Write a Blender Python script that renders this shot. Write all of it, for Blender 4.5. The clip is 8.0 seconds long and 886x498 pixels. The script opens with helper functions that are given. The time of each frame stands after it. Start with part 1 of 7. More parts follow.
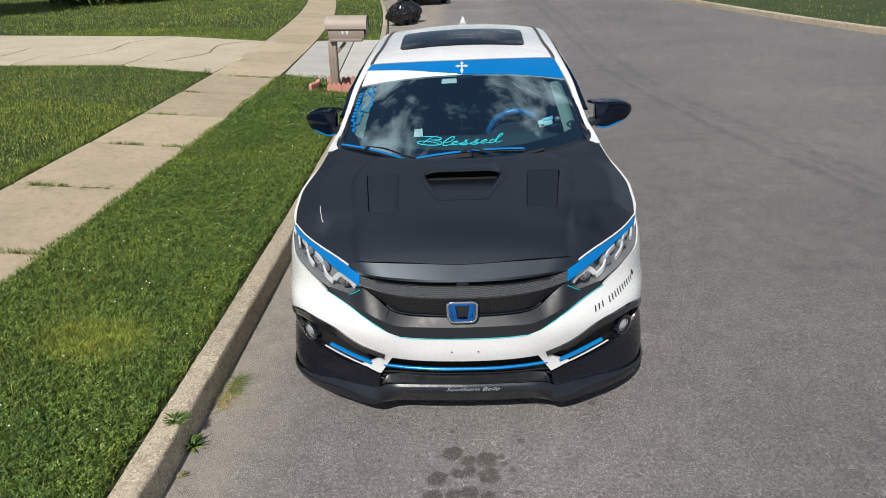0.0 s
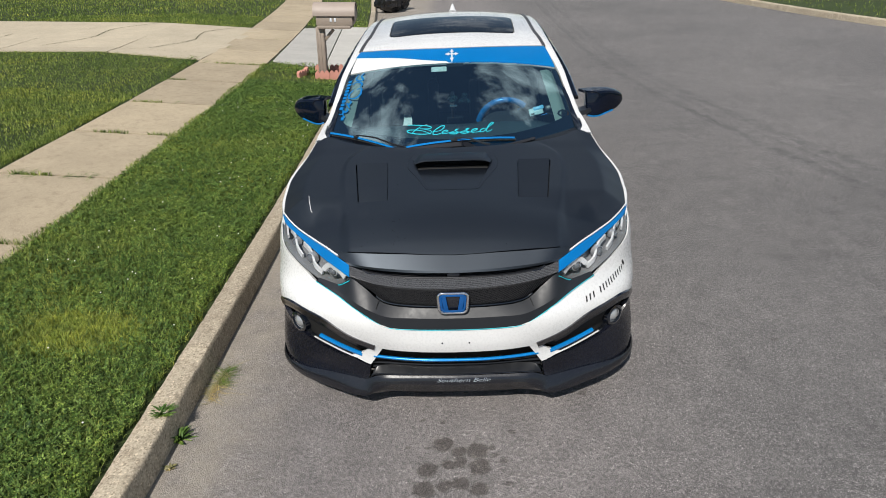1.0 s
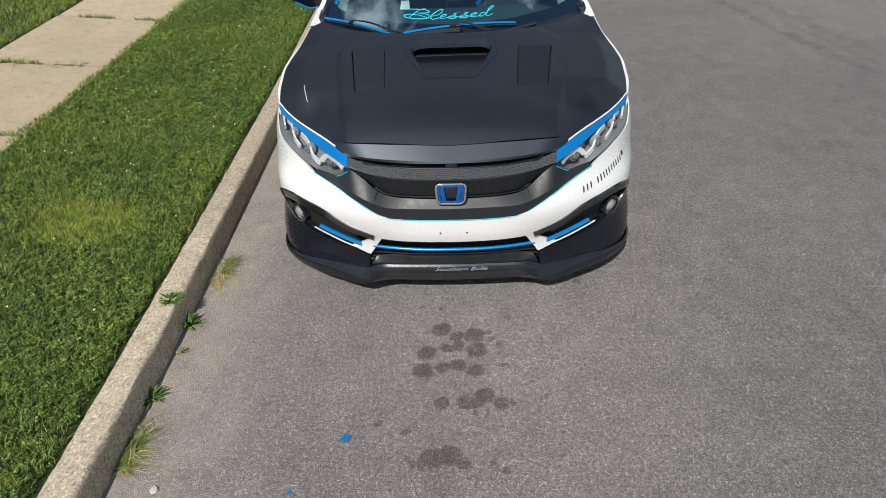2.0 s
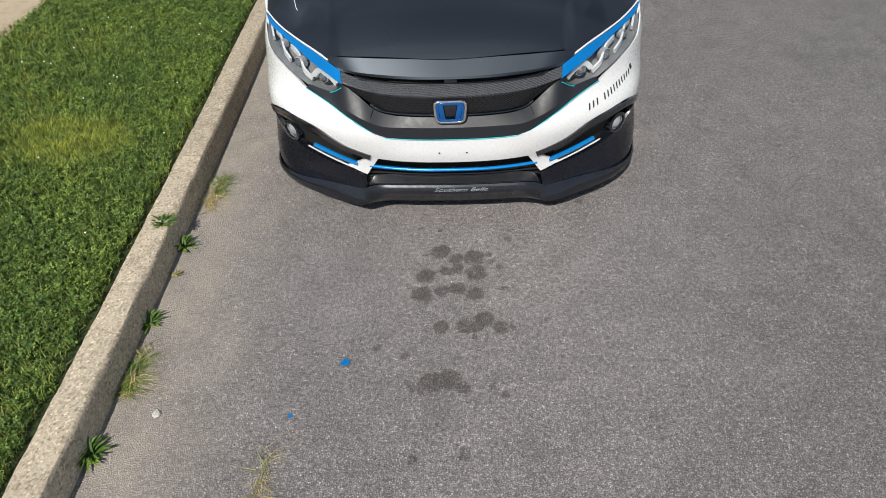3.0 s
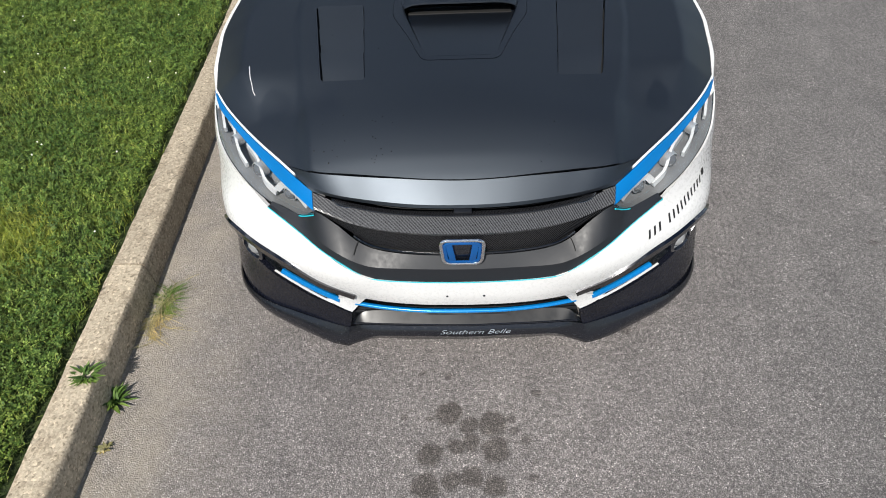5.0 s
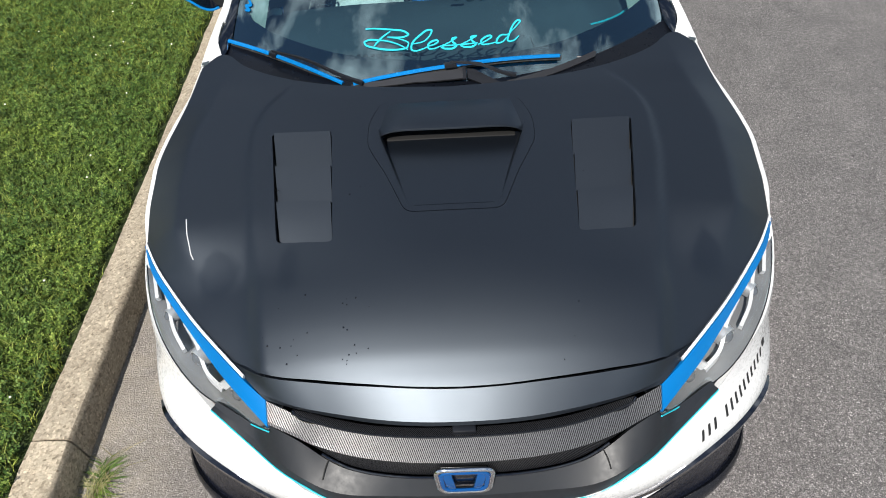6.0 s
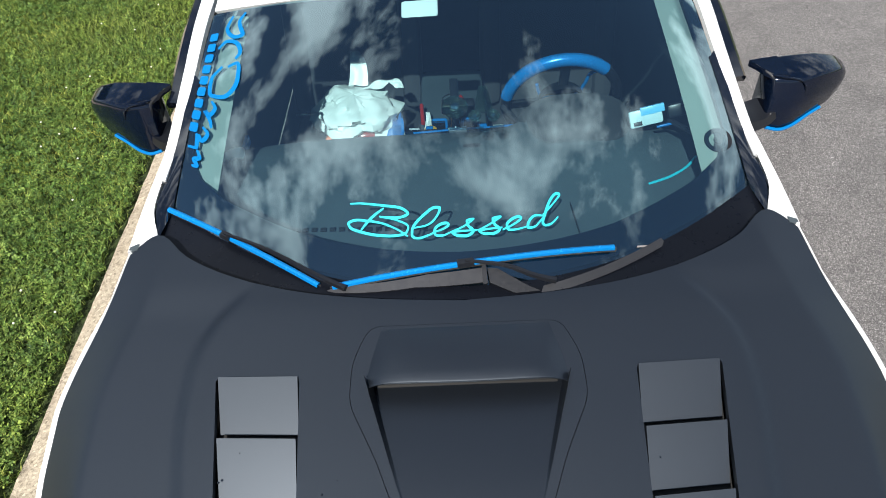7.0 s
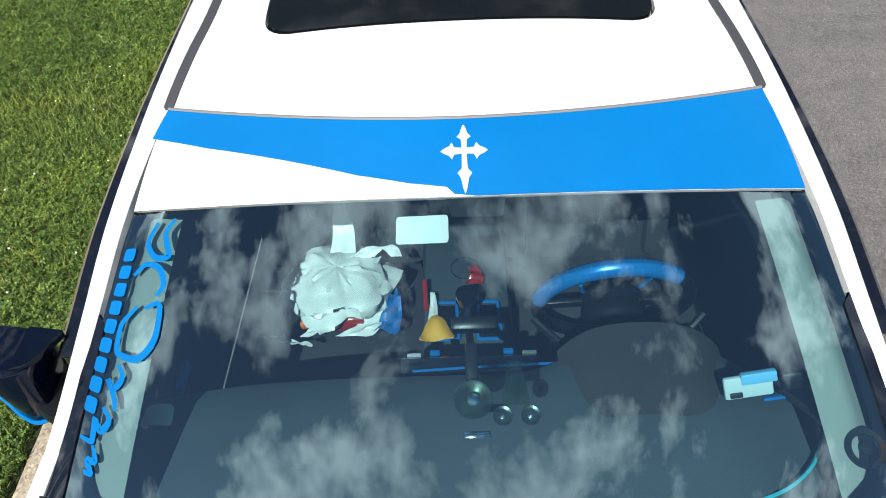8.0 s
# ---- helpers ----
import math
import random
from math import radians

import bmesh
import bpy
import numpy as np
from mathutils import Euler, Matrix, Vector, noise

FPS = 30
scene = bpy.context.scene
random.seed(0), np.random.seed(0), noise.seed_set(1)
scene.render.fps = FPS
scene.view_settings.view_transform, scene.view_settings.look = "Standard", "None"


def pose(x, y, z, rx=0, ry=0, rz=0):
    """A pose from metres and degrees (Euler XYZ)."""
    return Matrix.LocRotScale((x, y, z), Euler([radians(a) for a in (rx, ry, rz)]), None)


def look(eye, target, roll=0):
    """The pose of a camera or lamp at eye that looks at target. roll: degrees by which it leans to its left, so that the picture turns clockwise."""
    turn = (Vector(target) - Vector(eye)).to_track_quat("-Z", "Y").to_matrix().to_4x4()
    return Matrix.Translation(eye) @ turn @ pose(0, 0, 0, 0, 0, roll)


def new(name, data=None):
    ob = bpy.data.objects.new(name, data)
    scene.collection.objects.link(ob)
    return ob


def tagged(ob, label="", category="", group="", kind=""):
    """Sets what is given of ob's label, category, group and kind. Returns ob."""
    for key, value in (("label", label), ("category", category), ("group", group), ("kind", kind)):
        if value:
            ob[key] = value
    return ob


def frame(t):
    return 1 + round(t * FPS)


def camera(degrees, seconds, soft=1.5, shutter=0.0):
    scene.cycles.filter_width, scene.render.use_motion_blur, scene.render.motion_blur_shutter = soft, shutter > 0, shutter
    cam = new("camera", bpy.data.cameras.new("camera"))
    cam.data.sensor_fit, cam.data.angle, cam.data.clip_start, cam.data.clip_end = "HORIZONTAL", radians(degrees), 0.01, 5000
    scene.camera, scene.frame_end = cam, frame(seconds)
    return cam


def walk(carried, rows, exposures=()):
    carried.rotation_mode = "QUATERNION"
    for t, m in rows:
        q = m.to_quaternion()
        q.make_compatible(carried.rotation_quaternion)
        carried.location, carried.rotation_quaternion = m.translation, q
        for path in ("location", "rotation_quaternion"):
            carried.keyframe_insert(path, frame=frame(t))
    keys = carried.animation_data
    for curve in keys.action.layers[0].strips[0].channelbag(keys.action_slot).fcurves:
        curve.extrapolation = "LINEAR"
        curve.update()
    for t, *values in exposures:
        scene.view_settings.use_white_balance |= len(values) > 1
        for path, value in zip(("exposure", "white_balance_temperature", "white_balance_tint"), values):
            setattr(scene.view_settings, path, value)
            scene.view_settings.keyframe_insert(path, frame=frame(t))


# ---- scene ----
# the camera: a small drone that hovers before a parked car, tips down and flies over it
cam = camera(67.7, 8.0, .95)
PATH = [
    (0, (0.066, 0.039, 1.972), (-0.047, 1.852, 1.134), -2.7),
    (0.5, (0.061, 0.054, 1.968), (-0.03, 1.868, 1.132), -2.5),
    (1, (0.058, 0.064, 1.967), (-0.022, 1.863, 1.098), -2.3),
    (1.5, (0.061, 0.052, 1.97), (-0.021, 1.778, 0.964), -2.5),
    (2, (0.07, 0.043, 1.975), (-0.018, 1.676, 0.824), -2.7),
    (2.2, (0.072, 0.042, 1.985), (-0.017, 1.631, 0.774), -2.7),
    (3.3, (0.054, 0.234, 1.976), (-0.031, 1.655, 0.571), -3.1),
    (3.5, (0.046, 0.31, 1.973), (-0.038, 1.714, 0.55), -3.2),
    (4, (0.029, 0.556, 1.979), (-0.058, 1.918, 0.517), -3.3),
    (4.2, (0.021, 0.673, 1.993), (-0.065, 2.02, 0.517), -3.2),
    (5.3, (0.01, 1.307, 1.988), (-0.071, 2.675, 0.531), -3.5),
    (5.5, (0.011, 1.439, 1.992), (-0.052, 2.809, 0.536), -3.6),
    (6, (-0.005, 1.796, 1.995), (-0.057, 3.17, 0.542), -3.8),
    (6.5, (-0.025, 2.185, 1.999), (-0.076, 3.56, 0.548), -3.7),
    (7, (-0.024, 2.58, 2.004), (-0.075, 3.957, 0.555), -3.6),
    (7.5, (-0.028, 2.972, 2.004), (-0.078, 4.355, 0.561), -3.5),
    (8, (-0.034, 3.374, 2.024), (-0.095, 4.75, 0.574), -3.3),
]
LIGHT = [(0.0, .0), (1.5, .02), (3.5, .08), (4.2, .11), (5.5, .29), (6.5, .50), (7.0, .68), (7.5, .72), (8.0, .48)]
walk(cam, [(t, look(eye, target, roll)) for t, eye, target, roll in PATH], LIGHT)

# ---- world, sun ----
SUN = Vector((-.47, -1.75, 1.97)).normalized()
world = bpy.data.worlds.new("sky")
scene.world = world
world.use_nodes = True
wn, wl = world.node_tree.nodes, world.node_tree.links
wn.clear()
w_out = wn.new("ShaderNodeOutputWorld")
w_bg = wn.new("ShaderNodeBackground")
w_sky = wn.new("ShaderNodeTexSky")
w_sky.sky_type, w_sky.sun_disc = "NISHITA", False
w_sky.sun_elevation, w_sky.sun_rotation = math.asin(SUN.z), math.atan2(SUN.x, SUN.y)
w_sky.air_density, w_sky.dust_density = 1.0, .2
w_co = wn.new("ShaderNodeTexCoord")
w_sep, w_max, w_com, w_div = wn.new("ShaderNodeSeparateXYZ"), wn.new("ShaderNodeMath"), wn.new("ShaderNodeCombineXYZ"), wn.new("ShaderNodeVectorMath")
w_max.operation, w_max.inputs[1].default_value = "MAXIMUM", .12
w_div.operation = "DIVIDE"
wl.new(w_co.outputs["Generated"], w_sep.inputs[0])
wl.new(w_sep.outputs[2], w_max.inputs[0])
for k in range(3):
    wl.new(w_max.outputs[0], w_com.inputs[k])
wl.new(w_co.outputs["Generated"], w_div.inputs[0])
wl.new(w_com.outputs[0], w_div.inputs[1])
w_mix = wn.new("ShaderNodeMixRGB")
w_mix.inputs[2].default_value = (14.5, 15.6, 16.6, 1)
w_top = wn.new("ShaderNodeMath")
w_top.operation = "MAXIMUM"
# two banks of broken cloud
for k, place in enumerate(((.40, 2.33, .2), (.40, 1.823, .2))):
    w_map, w_cl, w_ramp = wn.new("ShaderNodeMapping"), wn.new("ShaderNodeTexNoise"), wn.new("ShaderNodeValToRGB")
    w_map.inputs["Location"].default_value = place
    w_cl.inputs["Scale"].default_value, w_cl.inputs["Detail"].default_value, w_cl.inputs["Roughness"].default_value = 2.3, 11, .58
    w_cl.inputs["Distortion"].default_value = .15
    w_ramp.color_ramp.elements[0].position, w_ramp.color_ramp.elements[1].position = .55, .66
    wl.new(w_div.outputs[0], w_map.inputs["Vector"])
    wl.new(w_map.outputs["Vector"], w_cl.inputs["Vector"])
    wl.new(w_cl.outputs[0], w_ramp.inputs[0])
    wl.new(w_ramp.outputs[0], w_top.inputs[k])
wl.new(w_top.outputs[0], w_mix.inputs[0])
wl.new(w_sky.outputs[0], w_mix.inputs[1])
wl.new(w_mix.outputs[0], w_bg.inputs["Color"])
w_bg.inputs["Strength"].default_value = .064
wl.new(w_bg.outputs[0], w_out.inputs[0])

sun = new("sun", bpy.data.lights.new("sun", "SUN"))
sun.data.energy, sun.data.angle, sun.data.color = 5.0, radians(.55), (1.0, .955, .89)
sun.matrix_world = look(SUN * 30, (0, 0, 0))


# ---- materials ----
def raw(name):
    m = bpy.data.materials.new(name)
    m.use_nodes = True
    nt = m.node_tree
    return m, nt, nt.nodes, nt.links, nt.nodes["Principled BSDF"]


def tex(nt, kind, scale, detail=3, rough=.55, coords="Object", random_shift=False):
    n, l = nt.nodes, nt.links
    co = n.new("ShaderNodeTexCoord")
    t = n.new(kind)
    t.inputs["Scale"].default_value = scale
    if "Detail" in t.inputs and kind == "ShaderNodeTexNoise":
        t.inputs["Detail"].default_value, t.inputs["Roughness"].default_value = detail, rough
    src = co.outputs[coords]
    if random_shift:
        info, add, mul = n.new("ShaderNodeObjectInfo"), n.new("ShaderNodeVectorMath"), n.new("ShaderNodeMath")
        mul.operation, mul.inputs[1].default_value = "MULTIPLY", 37.0
        l.new(info.outputs["Random"], mul.inputs[0])
        l.new(src, add.inputs[0])
        l.new(mul.outputs[0], add.inputs[1])
        src = add.outputs[0]
    l.new(src, t.inputs["Vector"])
    return t


def ramp(nt, source, stops):
    r = nt.nodes.new("ShaderNodeValToRGB")
    e = r.color_ramp.elements
    while len(e) < len(stops):
        e.new(.5)
    for k, (pos, col) in zip(e, stops):
        k.position, k.color = pos, (*col, 1) if len(col) == 3 else col
    nt.links.new(source, r.inputs[0])
    return r


def mix(nt, fac, a, b, mode="MIX"):
    m = nt.nodes.new("ShaderNodeMixRGB")
    m.blend_type = mode
    for i, v in ((0, fac), (1, a), (2, b)):
        if isinstance(v, (int, float)):
            m.inputs[i].default_value = v
        elif isinstance(v, tuple):
            m.inputs[i].default_value = (*v, 1)
        else:
            nt.links.new(v, m.inputs[i])
    return m.outputs[0]


def bump(nt, height, strength, distance=.01):
    b = nt.nodes.new("ShaderNodeBump")
    b.inputs["Strength"].default_value, b.inputs["Distance"].default_value = strength, distance
    nt.links.new(height, b.inputs["Height"])
    nt.links.new(b.outputs[0], nt.nodes["Principled BSDF"].inputs["Normal"])


def paint(name, col, rough, metal=0.0, vary=.12, dust=.0, coat=0.0, grain=0.0, big=3.0, small=60.0, spec=.5, shift=False):
    """Paint, plastic or metal: a base colour with blotches, fine specks, dust and uneven gloss."""
    m, nt, n, l, b = raw(name)
    t1, t2 = tex(nt, "ShaderNodeTexNoise", big, 4, random_shift=shift), tex(nt, "ShaderNodeTexNoise", small, 5, .65, random_shift=shift)
    c1 = tuple(v * (1 - vary) for v in col)
    c2 = tuple(min(1, v * (1 + vary)) for v in col)
    c = ramp(nt, t1.outputs[0], [(.35, c1), (.65, c2)]).outputs[0]
    if dust:
        d = ramp(nt, t2.outputs[0], [(.52, (0, 0, 0)), (.75, (dust, dust, dust))]).outputs[0]
        c = mix(nt, d, c, (.33, .31, .27))
    l.new(c, b.inputs["Base Color"])
    r = ramp(nt, t2.outputs[0], [(.3, (max(rough - .05, 0),) * 3), (.7, (min(rough + .06, 1),) * 3)])
    l.new(r.outputs[0], b.inputs["Roughness"])
    b.inputs["Metallic"].default_value = metal
    b.inputs["Specular IOR Level"].default_value = spec
    if coat:
        b.inputs["Coat Weight"].default_value, b.inputs["Coat Roughness"].default_value = coat, .03
    if grain:
        bump(nt, t2.outputs[0], grain, .002)
    return m


WHITE = paint("white_paint", (.655, .658, .655), .28, vary=.02, dust=0, coat=.6, big=2, small=90)
SATIN = paint("satin_black_vinyl", (.0012, .0020, .0040), .43, vary=.15, dust=0, big=2.2, small=30, spec=1.0)
for k, e in enumerate(SATIN.node_tree.nodes["Principled BSDF"].inputs["Roughness"].links[0].from_node.color_ramp.elements):
    e.color = (.425 + .012 * k,) * 3 + (1,)
SATIN.node_tree.nodes["Principled BSDF"].inputs["IOR"].default_value = 1.54
SATIN.node_tree.nodes["Principled BSDF"].inputs["Specular Tint"].default_value = (.76, .87, 1, 1)
MIRROR_BLACK = paint("mirror_black", (.002, .005, .014), .07, vary=.2, small=80, spec=.35)
COWL = paint("cowl_black", (.004, .005, .008), .3, vary=.2, small=60, spec=.25)
BLACK_TRIM = paint("black_trim", (.008, .009, .012), .36, vary=.2, dust=.015, small=160)
LIP_BLACK = paint("lip_black", (.006, .007, .011), .23, vary=.2, dust=.012, small=120, spec=.7)
CORNER_BLACK = paint("corner_black", (.005, .006, .011), .26, vary=.2, dust=.012, small=120, spec=.45)
SURROUND = paint("grille_surround_black", (.011, .013, .017), .48, vary=.08, small=60, spec=.5)
PAN_BLACK = paint("tray_black", (.006, .007, .009), .34, vary=.1, small=30, spec=.4)
GLOSS = paint("gloss_black", (.004, .006, .011), .07, vary=.2, coat=1, small=80, dust=.03)
DARK = paint("dark_recess", (.008, .008, .008), .7)
BLUE = paint("blue_vinyl", (.0003, .140, .40), .34, vary=.06, dust=0, big=3, small=120, spec=.22)
BLUE_GLOSS = paint("blue_chrome_vinyl", (.003, .20, .55), .24, metal=.25, vary=.08, small=90)
EMBLEM_BLUE = paint("emblem_blue", (.002, .085, .30), .14, metal=.3, vary=.1, small=90, coat=.6)
CYAN = paint("cyan_vinyl", (.02, .48, .58), .4, vary=.05)
PALE = paint("silver_vinyl", (.62, .64, .68), .35, metal=.2, vary=.05)
CHROME = paint("chrome", (.75, .76, .78), .09, metal=1, vary=.04)
SMOKE = paint("smoky_chrome", (.16, .16, .17), .14, metal=1, vary=.06)
RUBBER = paint("rubber", (.02, .02, .02), .75, vary=.3, dust=.2, grain=.3)
INK = paint("black_ink", (.015, .015, .016), .45)
DASH = paint("dashboard_plastic", (.050, .066, .076), .6, vary=.15, small=300, grain=.25)
CLOTH = paint("seat_cloth", (.035, .035, .04), .9, vary=.25, small=250, grain=.5)
TRIM_GREY = paint("pillar_trim", (.27, .30, .27), .7, vary=.06, small=150)
PLASTIC_WHITE = paint("thin_white_plastic", (.78, .80, .77), .35, vary=.05, small=30)
GREY = paint("grey_rubber_edge", (.20, .19, .19), .6)
ALLOY = paint("alloy", (.05, .05, .055), .3, metal=.8)
ORANGE = paint("yellow_cloth", (.75, .36, .03), .7, vary=.1)
RED = paint("red_drink", (.35, .02, .015), .2, vary=.15)
ORANGE_CAP = paint("orange_cap", (.85, .16, .02), .4)


def make_carbon(name, dark, light, gloss):
    """Twill weave: slanting bright and dark threads under clear resin."""
    m, nt, n, l, b = raw(name)
    co = n.new("ShaderNodeTexCoord")
    mp = n.new("ShaderNodeMapping")
    mp.inputs["Rotation"].default_value = (radians(32), 0, radians(38))
    wv = n.new("ShaderNodeTexWave")
    wv.inputs["Scale"].default_value, wv.inputs["Distortion"].default_value = 92, .15
    l.new(co.outputs["Object"], mp.inputs[0])
    l.new(mp.outputs[0], wv.inputs["Vector"])
    nz = tex(nt, "ShaderNodeTexNoise", 240, 3)
    thread = ramp(nt, wv.outputs["Fac"], [(.30, dark), (.70, light)]).outputs[0]
    l.new(mix(nt, .25, thread, ramp(nt, nz.outputs[0], [(.35, dark), (.65, light)]).outputs[0]), b.inputs["Base Color"])
    l.new(ramp(nt, wv.outputs["Fac"], [(.3, (.52,) * 3), (.7, (.30,) * 3)]).outputs[0], b.inputs["Roughness"])
    l.new(ramp(nt, wv.outputs["Fac"], [(.3, (.10,) * 3), (.7, (gloss,) * 3)]).outputs[0], b.inputs["Specular IOR Level"])
    bump(nt, wv.outputs["Fac"], .25, .0008)
    return m


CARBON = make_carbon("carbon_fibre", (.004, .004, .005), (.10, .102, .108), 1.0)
# same weave in a darker tone, for the grille face and slot floor
CARBON_DARK = make_carbon("carbon_fibre_darker", (.001, .001, .0015), (.024, .025, .028), .6)


def smudge_vinyl():
    """Smudges on the hood: patches where the vinyl is rubbed smooth."""
    nt = SATIN.node_tree
    n, l = nt.nodes, nt.links
    b = n["Principled BSDF"]
    rough = b.inputs["Roughness"].links[0].from_socket
    co = n.new("ShaderNodeTexCoord")
    wob = tex(nt, "ShaderNodeTexNoise", 14, 3)
    for x, y, rx, ry in ((-.408, .425, .030, .060), (-.60, .45, .055, .065), (.62, .44, .045, .075)):
        mp = n.new("ShaderNodeMapping")
        mp.inputs["Location"].default_value, mp.inputs["Scale"].default_value = (-x / rx, -y / ry, 0), (1 / rx, 1 / ry, 0)
        l.new(co.outputs["Object"], mp.inputs[0])
        d = n.new("ShaderNodeVectorMath")
        d.operation = "LENGTH"
        l.new(mp.outputs[0], d.inputs[0])
        a = n.new("ShaderNodeMath")
        a.operation = "ADD"
        l.new(d.outputs["Value"], a.inputs[0])
        l.new(wob.outputs[0], a.inputs[1])
        m = n.new("ShaderNodeMapRange")
        m.interpolation_type = "SMOOTHSTEP"
        m.inputs["From Min"].default_value, m.inputs["From Max"].default_value = 1.6, 1.2
        l.new(a.outputs[0], m.inputs[0])
        rough = mix(nt, m.outputs[0], rough, (.355, .355, .355))
    l.new(rough, b.inputs["Roughness"])


smudge_vinyl()


def make_glass(name, tint, rough=0.0, ior=1.5, boost=1.0):
    """Thin glass: clear and tinted, mirror-like by Fresnel."""
    m = bpy.data.materials.new(name)
    m.use_nodes = True
    nt = m.node_tree
    n, l = nt.nodes, nt.links
    n.clear()
    out, mx, tr, gl, fr = (n.new("ShaderNode" + k) for k in ("OutputMaterial", "MixShader", "BsdfTransparent", "BsdfGlossy", "Fresnel"))
    tr.inputs[0].default_value = (*tint, 1)
    gl.inputs["Color"].default_value = (.74, .95, 1, 1)
    gl.inputs["Roughness"].default_value = rough
    fr.inputs[0].default_value = ior
    mu = n.new("ShaderNodeMath")
    mu.operation, mu.inputs[1].default_value = "MULTIPLY", boost
    mu.use_clamp = True
    l.new(fr.outputs[0], mu.inputs[0])
    top = n.new("ShaderNodeMath")
    top.operation, top.inputs[1].default_value = "MINIMUM", .33
    l.new(mu.outputs[0], top.inputs[0])
    l.new(top.outputs[0], mx.inputs[0])
    l.new(tr.outputs[0], mx.inputs[1])
    l.new(gl.outputs[0], mx.inputs[2])
    l.new(mx.outputs[0], out.inputs[0])
    return m


GLASS = make_glass("windscreen_glass", (.37, .62, .66), 0, 1.55, 4.7)
TINT = make_glass("tinted_glass", (.06, .07, .08), 0, 1.5, 1.3)
LENS = make_glass("headlight_lens", (.94, .95, .95), .02, 1.45, 1.0)
SUNROOF = paint("sunroof_glass", (.006, .008, .010), .06, vary=.1, small=40, spec=.12)
REFLECTOR = paint("headlight_reflector", (.60, .61, .63), .34, metal=.65, vary=.10, small=25)
LAMP_GREY = paint("headlight_housing", (.23, .235, .245), .38, metal=.3, vary=.12, small=20)
LIGHT_GUIDE = paint("light_guide", (.58, .59, .60), .35, vary=.15, small=30, coat=.4)
FOG_GLASS = paint("fog_lamp_glass", (.33, .34, .35), .2, metal=.4, vary=.25, small=40, coat=1)
PROJECTOR = paint("projector_glass", (.10, .105, .115), .08, vary=.1, small=30, coat=1)


def make_asphalt():
    m, nt, n, l, b = raw("asphalt")
    big = tex(nt, "ShaderNodeTexNoise", .35, 5, .6)
    mid = tex(nt, "ShaderNodeTexNoise", 6, 6, .7)
    fine = tex(nt, "ShaderNodeTexNoise", 330, 4, .75)
    st = tex(nt, "ShaderNodeTexVoronoi", 195)
    stone = ramp(nt, st.outputs["Color"], [(.0, (.05, .049, .048)), (.45, (.16, .158, .155)), (.80, (.36, .355, .35)), (.97, (.74, .725, .70))]).outputs[0]
    gap = ramp(nt, st.outputs["Distance"], [(.25, (1.22, 1.22, 1.22)), (.60, (.18, .18, .18))]).outputs[0]
    c = mix(nt, 1.0, stone, gap, "MULTIPLY")
    c = mix(nt, .45, c, ramp(nt, fine.outputs[0], [(.40, (.02, .02, .02)), (.62, (.47, .464, .452))]).outputs[0])
    c = mix(nt, 1.0, c, ramp(nt, mid.outputs[0], [(.3, (.84, .82, .80)), (.7, (1.2, 1.17, 1.13))]).outputs[0], "MULTIPLY")
    c = mix(nt, 1.0, c, ramp(nt, big.outputs[0], [(.3, (.70, .69, .715)), (.7, (1.03, 1.005, 1.025))]).outputs[0], "MULTIPLY")
    clump = tex(nt, "ShaderNodeTexNoise", 62, 3, .6)
    c = mix(nt, 1.0, c, ramp(nt, clump.outputs[0], [(.34, (.80, .80, .80)), (.66, (1.34, 1.335, 1.325))]).outputs[0], "MULTIPLY")
    l.new(c, b.inputs["Base Color"])
    b.inputs["Roughness"].default_value = .82
    h = mix(nt, .5, st.outputs["Distance"], fine.outputs[0])
    bump(nt, h, .9, .006)
    return m


ASPHALT = make_asphalt()


def make_concrete(name, col, stain, grit=90, pits=0):
    m, nt, n, l, b = raw(name)
    a = tex(nt, "ShaderNodeTexNoise", 1.7, 6, .65, random_shift=True)
    s = tex(nt, "ShaderNodeTexNoise", 14, 5, .7, random_shift=True)
    g = tex(nt, "ShaderNodeTexNoise", grit, 4, .7, random_shift=True)
    c = ramp(nt, a.outputs[0], [(.3, tuple(v * .78 for v in col)), (.7, tuple(v * 1.12 for v in col))]).outputs[0]
    c = mix(nt, ramp(nt, s.outputs[0], [(.50, (0, 0, 0)), (.72, (.75, .75, .75))]).outputs[0], c, stain)
    c = mix(nt, .35, c, ramp(nt, g.outputs[0], [(.35, tuple(v * .45 for v in col)), (.65, tuple(min(1, v * 1.4) for v in col))]).outputs[0])
    info = n.new("ShaderNodeObjectInfo")
    c = mix(nt, 1.0, c, ramp(nt, info.outputs["Random"], [(0, (.88, .88, .88)), (1, (1.1, 1.1, 1.09))]).outputs[0], "MULTIPLY")
    l.new(c, b.inputs["Base Color"])
    b.inputs["Roughness"].default_value = .88
    if pits:
        v = tex(nt, "ShaderNodeTexVoronoi", pits)
        pale = ramp(nt, v.outputs["Color"], [(.0, (.45, .43, .40)), (.35, (.92, .92, .92)), (.75, (1.08, 1.08, 1.08)), (.95, (1.5, 1.5, 1.48))]).outputs[0]
        c = mix(nt, 1.0, c, pale, "MULTIPLY")
        l.new(c, b.inputs["Base Color"])
        bump(nt, mix(nt, .5, g.outputs[0], v.outputs["Color"]), .9, .006)
    else:
        bump(nt, g.outputs[0], .6, .004)
    return m


